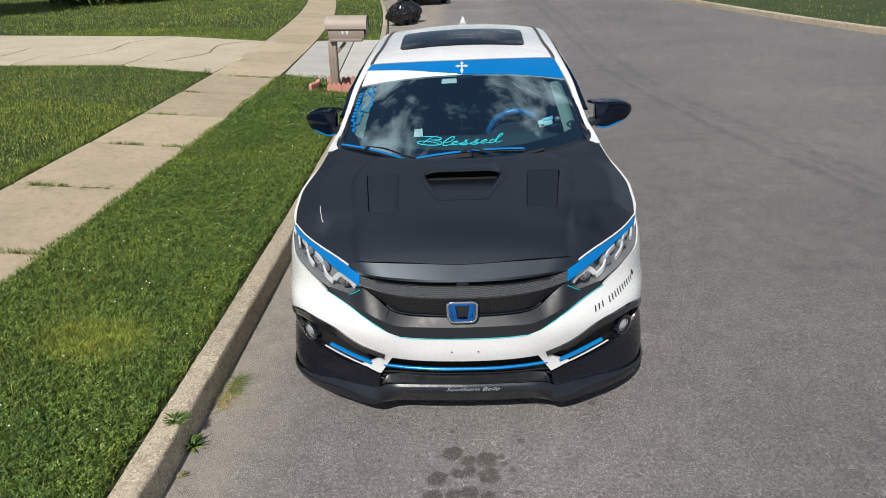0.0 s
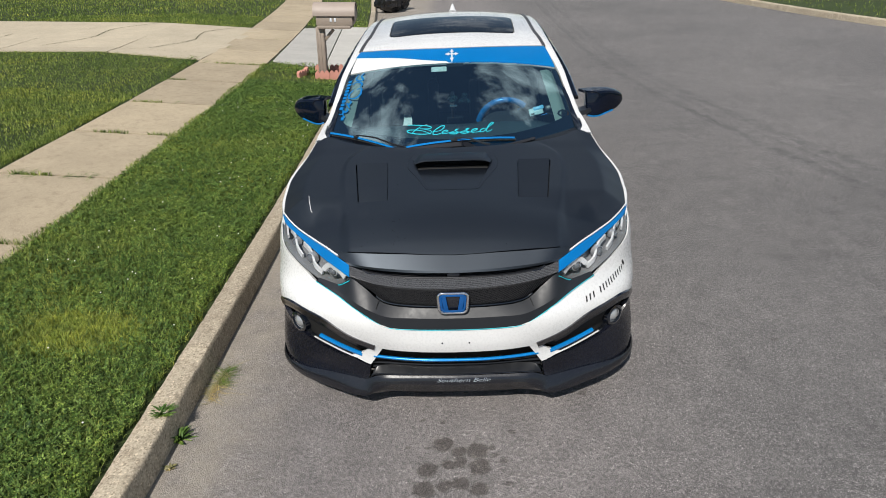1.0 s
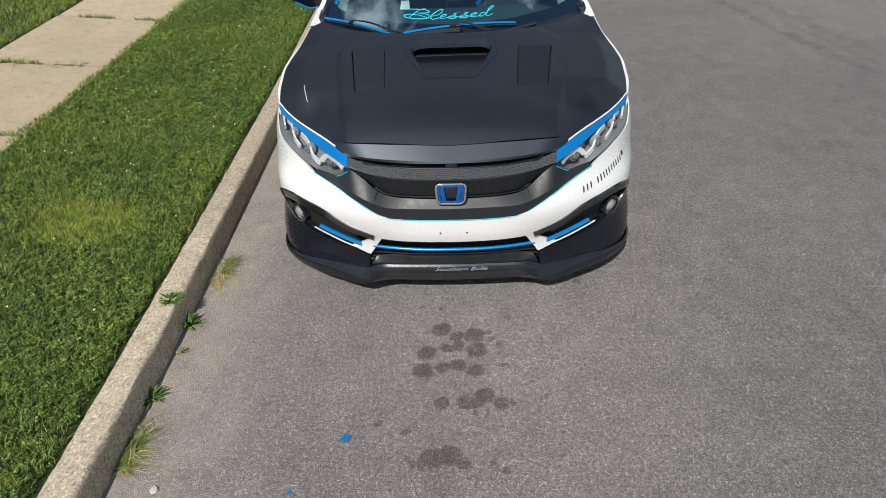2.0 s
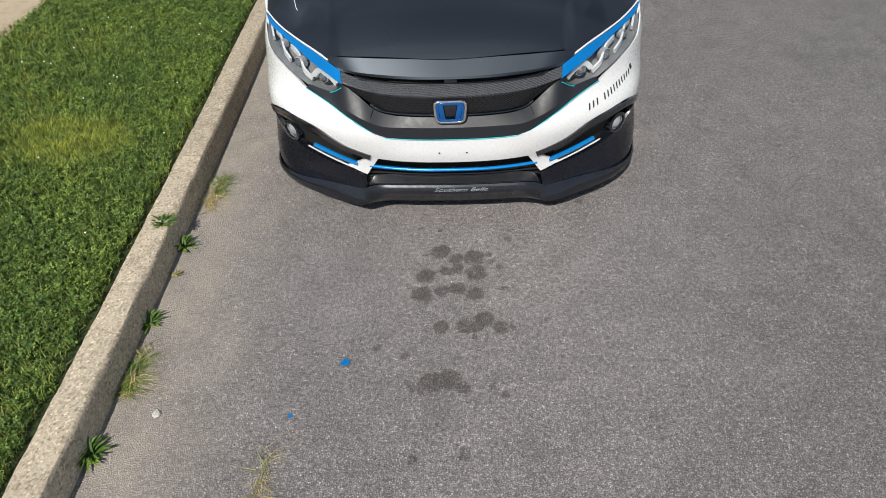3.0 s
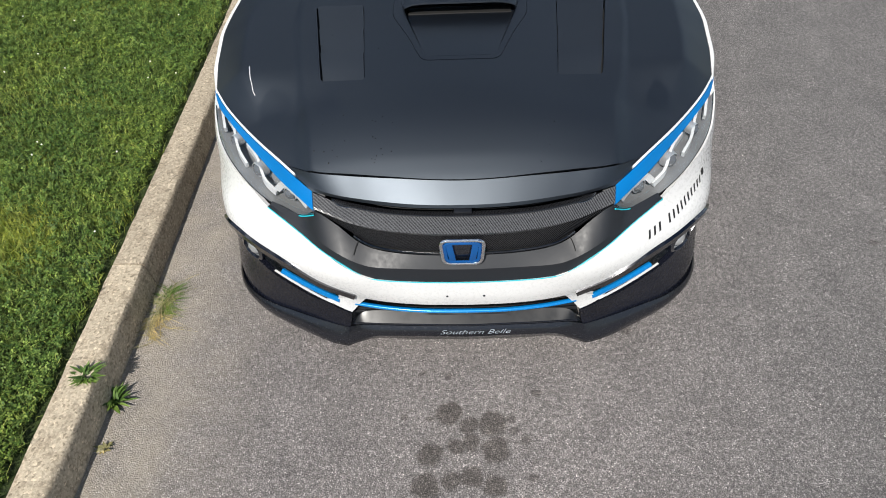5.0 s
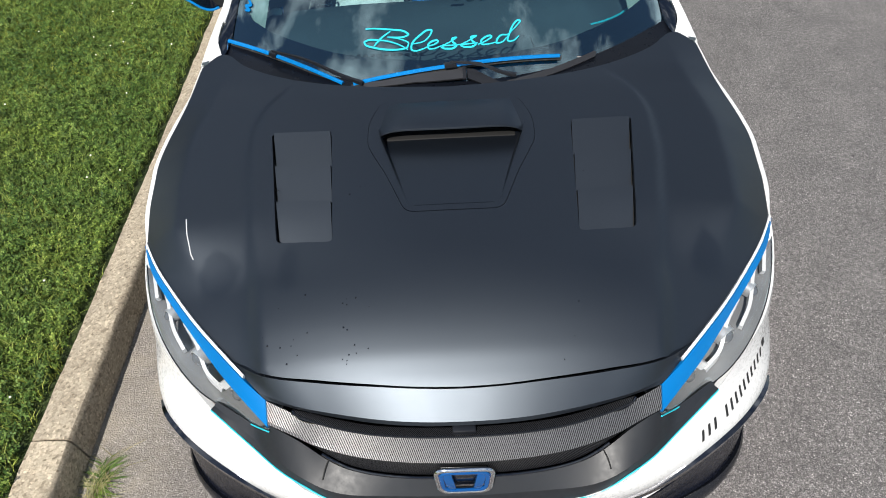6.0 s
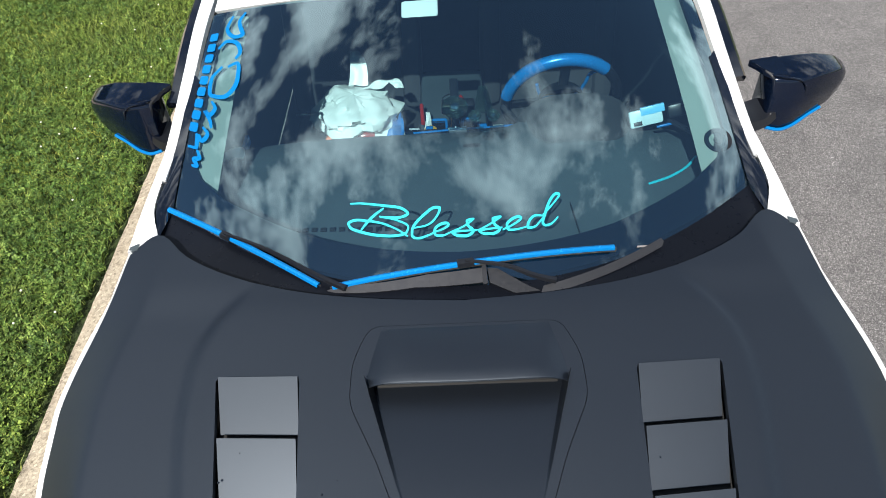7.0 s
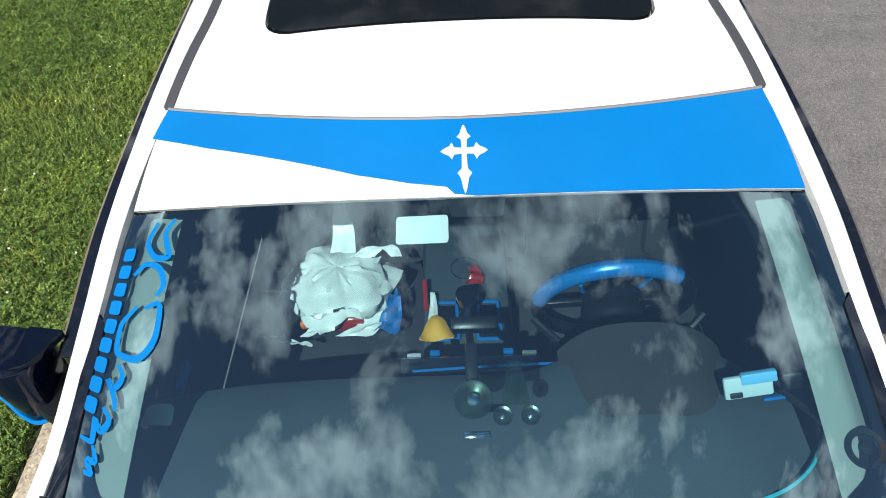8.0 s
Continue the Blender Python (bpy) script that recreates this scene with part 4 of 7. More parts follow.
def side_s(y):
    """Where along the skin the car's flank has this y."""
    half = np.argmin(np.abs(OUTLINE[:, 1] - 4.0))
    return np.interp(y, OUTLINE[:half, 1], ARC[:half])


def out(vf, towards=(0, -1, 0)):
    """Turn the faces so that they look towards a side."""
    n = normals(np.asarray(vf[0], float), vf[1]).mean(0)
    return vf if n @ np.array(towards, float) > 0 else flip(vf)


def skin(poly, gap=.025, lift=0.0, depth=.012, holes=(), edge=None, towards=(.5, -1, .1)):
    """A panel of the car's skin over a polygon of (s, z)."""
    vf = out(patch(poly, belt, gap, holes, edge), towards)
    return shell(vf, depth, lift)


# hood
SEAM = [(0, .132), (.09, .1345), (.18, .142), (.323, .160), (.456, .188), (.553, .25)]
BROW = [(.553, .25), (.644, .335), (.735, .445), (.79, .515), (.829, .58)]
front = [(x, y + .004) for x, y in spline(SEAM, 5)]
brow = [(x, y) for x, y in spline(BROW, 4)][1:]
flank = [(float(hood_edge(y)) - .003, y) for y in np.linspace(.62, 1.19, 24)]
cowl = [(x, y) for x, y in spline([(.765, 1.19), (.705, 1.235), (.62, 1.165), (.53, 1.115), (.37, 1.06), (.2, 1.03), (0, 1.015)], 5)]
half = front + brow + flank + cowl[1:]
hood_poly = half + [(-x, y) for x, y in half[::-1] if x > 1e-4]
VENT = [(-.500, .868), (-.331, .861), (-.303, .491), (-.446, .503)]
SCOOP = rounded([(-.124, .565), (.124, .565), (.174, .69), (.230, .80), (.228, .885), (.196, .962), (-.196, .962), (-.228, .885), (-.230, .80), (-.174, .69)], .026)
vent_r = [(-x, y) for x, y in VENT][::-1]


def on_hood(x, y, up=0.0):
    return np.stack([x, y, hood_z(x, y) + up], -1)


UP = (0, 0, 1)
hood = add("hood", shell(out(patch(hood_poly, on_hood, .013, [rounded(VENT, .014), rounded(vent_r, .014), SCOOP], .014), UP), .014), SATIN, car, "satin black vinyl-wrapped hood")

# hood scoop: rim, sunken floor, hump with a slot under its lip
rim_hole = rounded([(-.115, .584), (.115, .584), (.198, .838), (.17, .945), (-.17, .945), (-.198, .838)], .02)
scoop = add("hood_scoop", shell(out(patch([(x * .994, .77 + (y - .77) * .994) for x, y in SCOOP], lambda x, y: on_hood(x, y, .001), .02, [rim_hole], .012), UP), .01), SATIN, car, "satin black hood scoop")


def scoop_floor():
    P = []
    for t in np.linspace(0, 1.12, 16):
        y = .586 + .25 * t
        w = .113 + .080 * t
        P.append([(x, y, float(hood_z(x, y)) - .030 * t ** 1.5) for x in np.linspace(-w, w, 16)])
    return out(grid(np.array(P)), UP)


def scoop_wall():
    P = []
    for t in np.linspace(0, 1.05, 16):
        y = .586 + .25 * t
        w = .113 + .080 * t
        z = float(hood_z(w, y))
        P.append([(w + .004, y, z + .001 + .016 * t ** 3), (w, y, z - .012 * t), (w - .010 * t, y, z - .031 * t ** 1.5)])
    return grid(np.array(P))


def scoop_hump():
    P = []
    for y, h in zip((.8285, .829, .832, .85, .885, .92, .945, .958), (.0185, .0225, .0235, .024, .020, .012, .004, -.002)):
        w = .196 if y < .86 else .196 - (y - .86) * .26
        row = []
        for t in np.linspace(-1, 1, 25):
            e = 1 - abs(t) ** 7
            row.append((w * t, y - .006 * (1 - t * t) * (y < .85), float(hood_z(w * t, y)) + h * e + .0012))
        P.append(row)
    return shell(out(grid(np.array(P)), UP), .006)


add("floor", scoop_floor(), SATIN, scoop)
both("wall", scoop_wall(), SATIN, parent=scoop)
add("lip", scoop_hump(), SATIN, scoop, "raised scoop lip with a dark slot")
add("slot", box(0, .872, .855, .36, .05, .03, .004), DARK, scoop)


def louvre(k, sign):
    """One of three overlapping vent blades; k counts from the nose."""
    a, b, c, d = (np.array(p) for p in (VENT[3], VENT[2], VENT[1], VENT[0]))
    t0, t1 = k / 3 + .034 * (k > 0) + .010, (k + 1) / 3 - .008
    P = []
    for t in np.linspace(t0, t1, 7):
        l, r = a + (d - a) * t + (.006, 0), b + (c - b) * t - (.003, 0)
        f = (t - t0) / (t1 - t0)
        P.append([(*(l + (r - l) * s), float(hood_z(*(l + (r - l) * s))) - .020 + .026 * f) for s in np.linspace(0, 1, 7)])
    v, f = shell(out(grid(np.array(P)), UP), .009)
    return (v, f) if sign < 0 else mirror((v, f))


for sign in (-1, 1):
    vent = add("hood_vent", patch(rounded([(x * 1.0, y) for x, y in VENT], .02), lambda x, y: on_hood(x, y, -.03), .05) if sign < 0 else mirror(patch(rounded(VENT, .02), lambda x, y: on_hood(x, y, -.03), .05)), DARK, car, "black louvred hood vent")
    vent.data.flip_normals()
    for k in range(3):
        add("louvre", louvre(k, sign), SATIN, vent)

# thin scratch of bare paint and water marks stay in the vinyl
add("scratch", tube([(x, y, float(hood_z(x, y)) + .0004) for x, y in spline([(-.697, .604), (-.693, .585), (-.688, .560), (-.679, .530), (-.674, .512), (-.667, .500)], 5)], .0016, 6), WHITE, hood, "pale scratch in the vinyl")

rng = np.random.default_rng(77)
dots = []
for k in range(34):
    x, y = rng.uniform(-.48, -.2) + .6 * (k % 9 == 0), rng.uniform(.18, .36) + .4 * (k % 8 == 0)
    v, f = lathe([(.0001, .0008), (.0014, .0005), (.0020, -.001)], 7)
    dots.append((v * rng.uniform(.5, 1.4) + (x, y, float(hood_z(x, y)) + .0006), f))
tagged(add("specks", join(*dots), GLOSS, hood, "dried dark specks on the vinyl"), kind="stuff")

# ---- nose ----
S3 = [(0, .131, .726), (.09, .1335, .7275), (.18, .141, .729), (.323, .159, .727), (.456, .187, .723), (.553, .25, .705)]
NOSE_B = [(0, .071, .673), (.085, .073, .673), (.17, .081, .672), (.286, .104, .671), (.385, .130, .673), (.455, .152, .680)]
NOSE_M = [(0, .075, .682), (.085, .077, .682), (.17, .085, .682), (.294, .108, .682), (.395, .134, .684), (.468, .165, .690)]
SLOT_T = [(0, .076, .656), (.2, .088, .656), (.30, .110, .658), (.355, .124, .662), (.388, .130, .668)]
CARB_T = [(0, .052, .661), (.2, .065, .661), (.31, .092, .662), (.37, .114, .664), (.452, .150, .678)]
CARB_E = [(0, .002, .636), (.2, .017, .636), (.33, .053, .638), (.40, .085, .644), (.446, .104, .652)]
CARB_L = [(0, .006, .626), (.2, .022, .626), (.325, .058, .628), (.392, .090, .634), (.436, .106, .644)]
FACE_B = [(0, .016, .551), (.16, .023, .552), (.262, .044, .554), (.304, .062, .559), (.332, .074, .574)]


def whole(curve):
    return [(-x, y, z) for x, y, z in curve[:0:-1]] + list(curve)


nose = add("nose_panel", shell(out(facets(whole(S3), whole(NOSE_M), whole(NOSE_B))), .012), SATIN, car, "satin black panel ahead of the hood")
add("grille_slot", out(loft([(x * .97, y + .05, z + .004) for x, y, z in whole(NOSE_B[:5])], [(x * .97, y + .02, z - .012) for x, y, z in whole(SLOT_T)], n=40)), DARK, car, "dark slot above the grille")
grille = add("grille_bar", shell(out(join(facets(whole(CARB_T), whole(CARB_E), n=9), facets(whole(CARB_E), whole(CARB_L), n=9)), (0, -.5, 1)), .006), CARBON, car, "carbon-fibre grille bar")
add("slot_frame", tube(spline([(x, y - .003, z + .001) for x, y, z in whole(CARB_T[:4] + [(.388, .122, .668)])], 8), .0024, 6), BLACK_TRIM, grille)
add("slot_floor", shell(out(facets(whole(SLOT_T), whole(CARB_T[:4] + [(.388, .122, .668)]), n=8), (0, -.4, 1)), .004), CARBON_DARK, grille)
add("slot_post", box(.0, .066, .661, .052, .02, .022, .003), BLACK_TRIM, grille)
both("slot_end", tube(spline([(.388, .124, .673), (.376, .112, .664), (.352, .101, .660), (.325, .096, .660)], 6), .0022, 6), SMOKE, parent=grille)
add("grille_face", shell(out(facets(whole(CARB_L), whole(FACE_B), n=9)), .006), CARBON_DARK, car, "carbon-fibre grille face in a darker tone")
add("grille_trim", tube(spline([(x, y - .006, z - .004) for x, y, z in whole(FACE_B)], 8), .0036, 8), GLOSS, car)
add("grille_gap", out(facets(whole([(x, y + .008, z - .001) for x, y, z in FACE_B]), whole([(x, y + .006, z - .016) for x, y, z in FACE_B]), n=8)), DARK, car)
# black surround: a flat ledge, an edge and a face below it, out to the headlights
GL = [(0, .011, .537), (.165, .018, .538), (.270, .040, .541), (.316, .058, .552), (.385, .086, .606), (.44, .104, .640), (.50, .140, .592), (.600, .203, .596)]
RI = [(0, -.014, .502), (.184, -.009, .504), (.285, -.003, .509), (.330, .006, .521), (.385, .030, .537), (.435, .059, .555), (.50, .112, .574), (.606, .196, .588)]
WT = [(0, -.020, .451), (.184, -.015, .453), (.280, -.007, .459), (.318, .000, .472), (.38, .024, .503), (.435, .050, .531), (.50, .098, .559), (.612, .186, .589)]
surround = add("grille_surround", shell(out(facets(whole(GL), whole(RI)), (0, -.3, 1)), .012), SURROUND, car, "satin black grille surround")
add("surround_face", shell(out(facets(whole(RI), whole(WT))), .012), SURROUND, car, "satin black lower grille surround")
both("notch", tube(spline([(.318, .060, .556), (.326, .040, .548), (.332, .022, .534)], 5), .0018, 6), DARK, parent=surround)
pin = [(x, y - .002, z - .001) for x, y, z in whole(WT)]
add("pinstripe", tube(spline(pin, 6), .0017, 6), CYAN, car, "thin light blue pinstripe")

# emblem: a plain chrome ring round a blue plate
em = Matrix.Translation((-.004, -.010, .572)) @ Matrix.Rotation(radians(-6), 4, "X") @ Matrix.Diagonal((1.03, .94, .94, 1))
ring_line = [(x, 0, z) for x, z in rounded([(-.062, .048), (.062, .048), (.054, -.046), (-.054, -.046)], .024, 8)]


def loop_tube(line, r, n=8, flat=1.0):
    L = np.array(line, float)
    T = np.roll(L, -1, 0) - np.roll(L, 1, 0)
    T /= np.linalg.norm(T, axis=1)[:, None]
    P = []
    for p, t in zip(L, T):
        s = np.cross(t, (0, 1, 0))
        P.append([p + s * r * math.cos(a) + np.array((0, 1, 0)) * r * flat * math.sin(a) for a in np.linspace(0, 2 * math.pi, n + 1)])
    return grid(np.array(P), close_u=True)


emblem = add("emblem", at(loop_tube(ring_line, .0062, 10, .9), em), CHROME, car, "chrome-ringed blue emblem")
add("backing", at(box(0, .012, 0, .105, .006, .084, .003), em), GLOSS, emblem)
for sgn in (-1, 1):
    v, f = box(0, 0, 0, .020, .012, .078, .003)
    v = v + np.outer(v[:, 2], (sgn * .16, 0, 0)) + (sgn * .033, .002, 0)
    add("blue_bar", at((v, f), em), EMBLEM_BLUE, emblem, "blue bar of the emblem")
add("inner_ring", at(loop_tube([(x * .83, -.002, z * .80) for x, _, z in ring_line], .0052, 8, .8), em), EMBLEM_BLUE, emblem)

# ---- headlights ----
H_UP = [(.450, .150, .680), (.506, .196, .699), (.559, .248, .711), (.644, .338, .720), (.735, .450, .725), (.785, .517, .735), (.834, .600, .744)]
H_LOW = [(.444, .098, .649), (.502, .156, .662), (.568, .225, .674), (.66, .335, .695), (.741, .436, .711), (.808, .532, .722), (.834, .596, .740)]
H_BOT = [(.446, .098, .636), (.500, .140, .594), (.564, .182, .580), (.640, .222, .612), (.725, .311, .643), (.803, .445, .664), (.836, .585, .728)]
H_MID = [(.448, .094, .643), (.506, .137, .632), (.578, .196, .632), (.662, .272, .655), (.745, .372, .680), (.815, .490, .698), (.838, .590, .735)]
both("fender_edge", shell(out(loft([(x - .002, y + .007, z + .008) for x, y, z in H_UP[1:]], [(x, y, z + .005) for x, y, z in H_UP[1:]], n=30, sub=2), UP), .01), WHITE)
lamps = both("headlight", shell(out(loft(H_LOW, H_MID, H_BOT, n=40, sub=6)), .004), LENS, "clear headlight lens with a blue vinyl brow")
for lamp, sgn in zip(lamps, (1, -1)):
    lamp.visible_shadow = False

    def side(vf):
        return vf if sgn > 0 else mirror(vf)
    add("brow", side(shell(out(loft(H_UP, H_LOW, n=40, sub=4), (.3, -.6, 1)), .008, .002)), BLUE, lamp, "blue vinyl strip over the headlight")
    back = [[(x * .985 - .02, y + .07, z - .005) for x, y, z in c] for c in (H_LOW, H_MID, H_BOT)]
    add("housing", side(join(out(loft(*back, n=30, sub=4)), out(loft(H_BOT, back[2], n=30), UP), out(loft(H_LOW, back[0], n=30), (0, 0, -1)))), LAMP_GREY, lamp)
    curves = [spline(c, 12) for c in (H_LOW, H_MID, H_BOT)]

    def inside(p, q, d):
        """A point in the lamp: p from its inner to its outer end, q from top to bottom, d metres behind the lens."""
        a, m, b = (c[int(round(p * (len(c) - 1)))] for c in curves)
        v = a * (1 - q) * (1 - 2 * q) + m * 4 * q * (1 - q) + b * q * (2 * q - 1)
        return tuple(v + np.array((-.35 * d, d, 0)))
    for line in ([(.10, .72), (.15, .34), (.22, .26), (.31, .30), (.36, .60)], [(.37, .76), (.44, .66), (.49, .30), (.57, .22)], [(.58, .74), (.64, .62), (.69, .24), (.75, .20)], [(.78, .62), (.82, .28)]):
        add("light_guide", side(sweep(spline([inside(p, q, .026) for p, q in line], 5), [(-.0055, -.012), (.005, -.012), (.004, .010), (-.0045, .010)])), LIGHT_GUIDE, lamp, "pale angular light guide")
    for p, q, r in ((.26, .58, .021), (.50, .60, .024), (.68, .55, .018)):
        m = Matrix.Translation(inside(p, q, .034)) @ Matrix.Rotation(radians(20 + 30 * p), 4, "Z")
        barrel = add("projector", side(at(lathe([(.0001, .016), (r * .5, .013), (r * .85, .004), (r * .95, -.006), (r * .95, -.03)], 20, "y"), m)), PROJECTOR, lamp, "round projector lens")
        add("ring", side(at(lathe([(r * .95, -.004), (r * 1.02, .004), (r * 1.14, .002), (r * 1.18, -.02)], 20, "y"), m)), REFLECTOR, barrel)
    add("rim", side(tube(spline(H_BOT, 6), .0014, 6)), BLACK_TRIM, lamp)
    add("blue_edge", side(tube(spline([(x, y - .002, z - .003) for x, y, z in H_BOT[:3]], 6), .0022, 6)), CYAN, lamp)

# ---- bumper ----
top_w = [(.0, .450), (.15, .451), (.275, .457), (.322, .472), (.45, .527), (.56, .560), (.635, .576), (.70, .590), (.765, .611), (.885, .640), (1.06, .660), (1.16, .70), (1.205, .738)]
low_w = [(1.205, .50), (1.18, .42), (1.06, .40), (.955, .435), (.905, .442), (.775, .472), (.59, .446), (.475, .391), (.355, .350), (.42, .308), (.485, .278), (.390, .246), (.326, .341), (.22, .336), (0, .333)]
half = top_w[1:] + low_w[:-1]
bumper_poly = [top_w[0]] + half + [low_w[-1]] + [(-a, b) for a, b in half[::-1]]
bumper = add("front_bumper", skin(bumper_poly, .022, depth=.014, edge=.012, towards=(0, -1, 0)), WHITE, car, "white painted front bumper")
for x in (-.055, .06):
    add("rivet", at(lathe([(.0001, .003), (.003, .002), (.004, 0)], 10, "y"), Matrix.Translation(tuple(belt(x, .385) - (0, -.0, 0)))), BLACK_TRIM, bumper)
# lower opening
low_grille = add("lower_grille", out(patch([(-.40, .352), (.40, .352), (.42, .18), (-.42, .18)], lambda s, z: belt(s, z) + np.array((0, .075, 0)), .05)), DARK, car, "dark lower grille opening")
for z in (.262, .240, .220):
    add("slat", tube([tuple(belt(s, z) + np.array((0, .03 - .25 * (.262 - z) * 0, 0))) for s in np.linspace(-.385, .385, 24)], .006, 8), BLACK_TRIM, low_grille)
for s in np.linspace(-.3, .3, 7):
    add("rib", tube([tuple(belt(s, z) + np.array((0, .036, 0))) for z in (.2, .235, .275)], .004, 6), BLACK_TRIM, low_grille)
add("blue_slat", sweep([tuple(belt(s, .284 + .006 * (abs(s) / .37) ** 2) + np.array((0, .006, 0))) for s in np.linspace(-.372, .372, 40)], circle(.008, 10, .007)), BLUE_GLOSS, low_grille, "glossy blue trim bar")
# lip under the bumper
PAN_T = [(0, .040, .230), (.2, .044, .230), (.30, .046, .232), (.345, .040, .230), (.364, .028, .224)]
PAN_L = [(0, -.001, .206), (.2, .005, .206), (.30, .009, .207), (.350, .013, .206), (.376, .020, .194)]
LIP_T = [(0, -.002, .200), (.2, .004, .200), (.30, .008, .201), (.352, .013, .197), (.400, .022, .172)]
LIP_U = [(0, -.0125, .186), (.2, -.0068, .186), (.292, -.0035, .187), (.350, .0010, .178), (.403, .008, .146)]
LIP_M = [(0, -.018, .163), (.2, -.012, .164), (.285, -.011, .166), (.345, -.008, .148), (.404, -.006, .116)]
LIP_L = [(0, -.009, .147), (.2, -.003, .148), (.285, -.001, .150), (.345, -.002, .128), (.408, -.003, .098)]
LIP_B = [(0, .016, .100), (.2, .021, .100), (.285, .026, .101), (.345, .022, .098), (.412, .012, .092)]
pan = add("lip_pan", shell(out(facets(whole(PAN_T), whole(PAN_L), n=9), (0, -.4, 1)), .006), PAN_BLACK, car, "semi-gloss black tray above the lip")
add("pan_edge", tube(spline(whole(PAN_L), 8), .0028, 8), LIP_BLACK, pan)
crease_low = herm([(.40, .172), (.5, .178), (.62, .172), (.78, .150), (.92, .130), (1.06, .118), (1.24, .114)])


def splitter(s, z, proud):
    """The lip where it runs on round the corner of the car."""
    p = belt(s, z)
    n = belt(s + .01, z) - belt(s - .01, z)
    nn = np.stack([n[..., 1], -n[..., 0], 0 * z], -1)
    return p + nn / np.linalg.norm(nn, axis=-1)[..., None] * proud


def lip_half():
    s = np.linspace(.412, 1.24, 44)
    cz = crease_low(s)
    lines = []
    for knots, z, proud in ((LIP_T, cz, .000), (LIP_U, cz * .75 + .098 * .25, .007), (LIP_M, cz * .45 + .098 * .55, .010), (LIP_L, 0 * s + .100, .007), (LIP_B, 0 * s + .094, -.012)):
        q = splitter(s, z, proud)
        start = np.array(knots[-1])
        q = q + (start - q[0]) * (1 - step01(s, .412, .60))[:, None]
        lines.append(np.concatenate([spline(knots, 10)[:-1], q]))
    lines = [np.concatenate([(p[::-1] * (-1, 1, 1))[:-1], p]) for p in lines]
    rows = [lines[0]]
    for a, b in zip(lines, lines[1:]):
        rows += [(a + b) / 2, b]
    return grid(np.array(rows))


lip = add("front_lip", shell(out(lip_half()), .012), LIP_BLACK, car, "semi-gloss black front lip spoiler")
corner = [(.392, .240), (.485, .268), (.535, .266), (.72, .292), (.85, .318), (.905, .365), (.945, .425), (1.06, .395), (1.19, .40), (1.24, .30), (1.255, .112)] + [(float(a), float(crease_low(a)) - .006) for a in np.linspace(1.2, .402, 18)]


def spoiler(s, z):
    p = belt(s, z)
    n = belt(s + .01, z) - belt(s - .01, z)
    nn = np.stack([n[..., 1], -n[..., 0], 0 * z], -1)
    nn /= np.linalg.norm(nn, axis=-1)[..., None]
    k = -.012 * np.exp(-((z - crease_low(s)) / .045) ** 2)
    return p + nn * k[..., None]


vf = shell(out(patch(corner, spoiler, .02, (), .012), (.5, -1, .1)), .02, .002)
both("corner_spoiler", vf, CORNER_BLACK, "matt black corner spoiler")
fog_poly = [(.358, .346), (.475, .386), (.59, .441), (.775, .467), (.905, .438), (.94, .425), (.90, .36), (.85, .320), (.72, .296), (.535, .270), (.49, .276), (.425, .304)]


def deep(s, z, d):
    p, q = belt(s, z), belt(s + .01, z) - belt(s - .01, z)
    nn = np.stack([q[..., 1], -q[..., 0], 0 * z], -1)
    nn /= np.linalg.norm(nn, axis=-1)[..., None]
    return p - nn * d


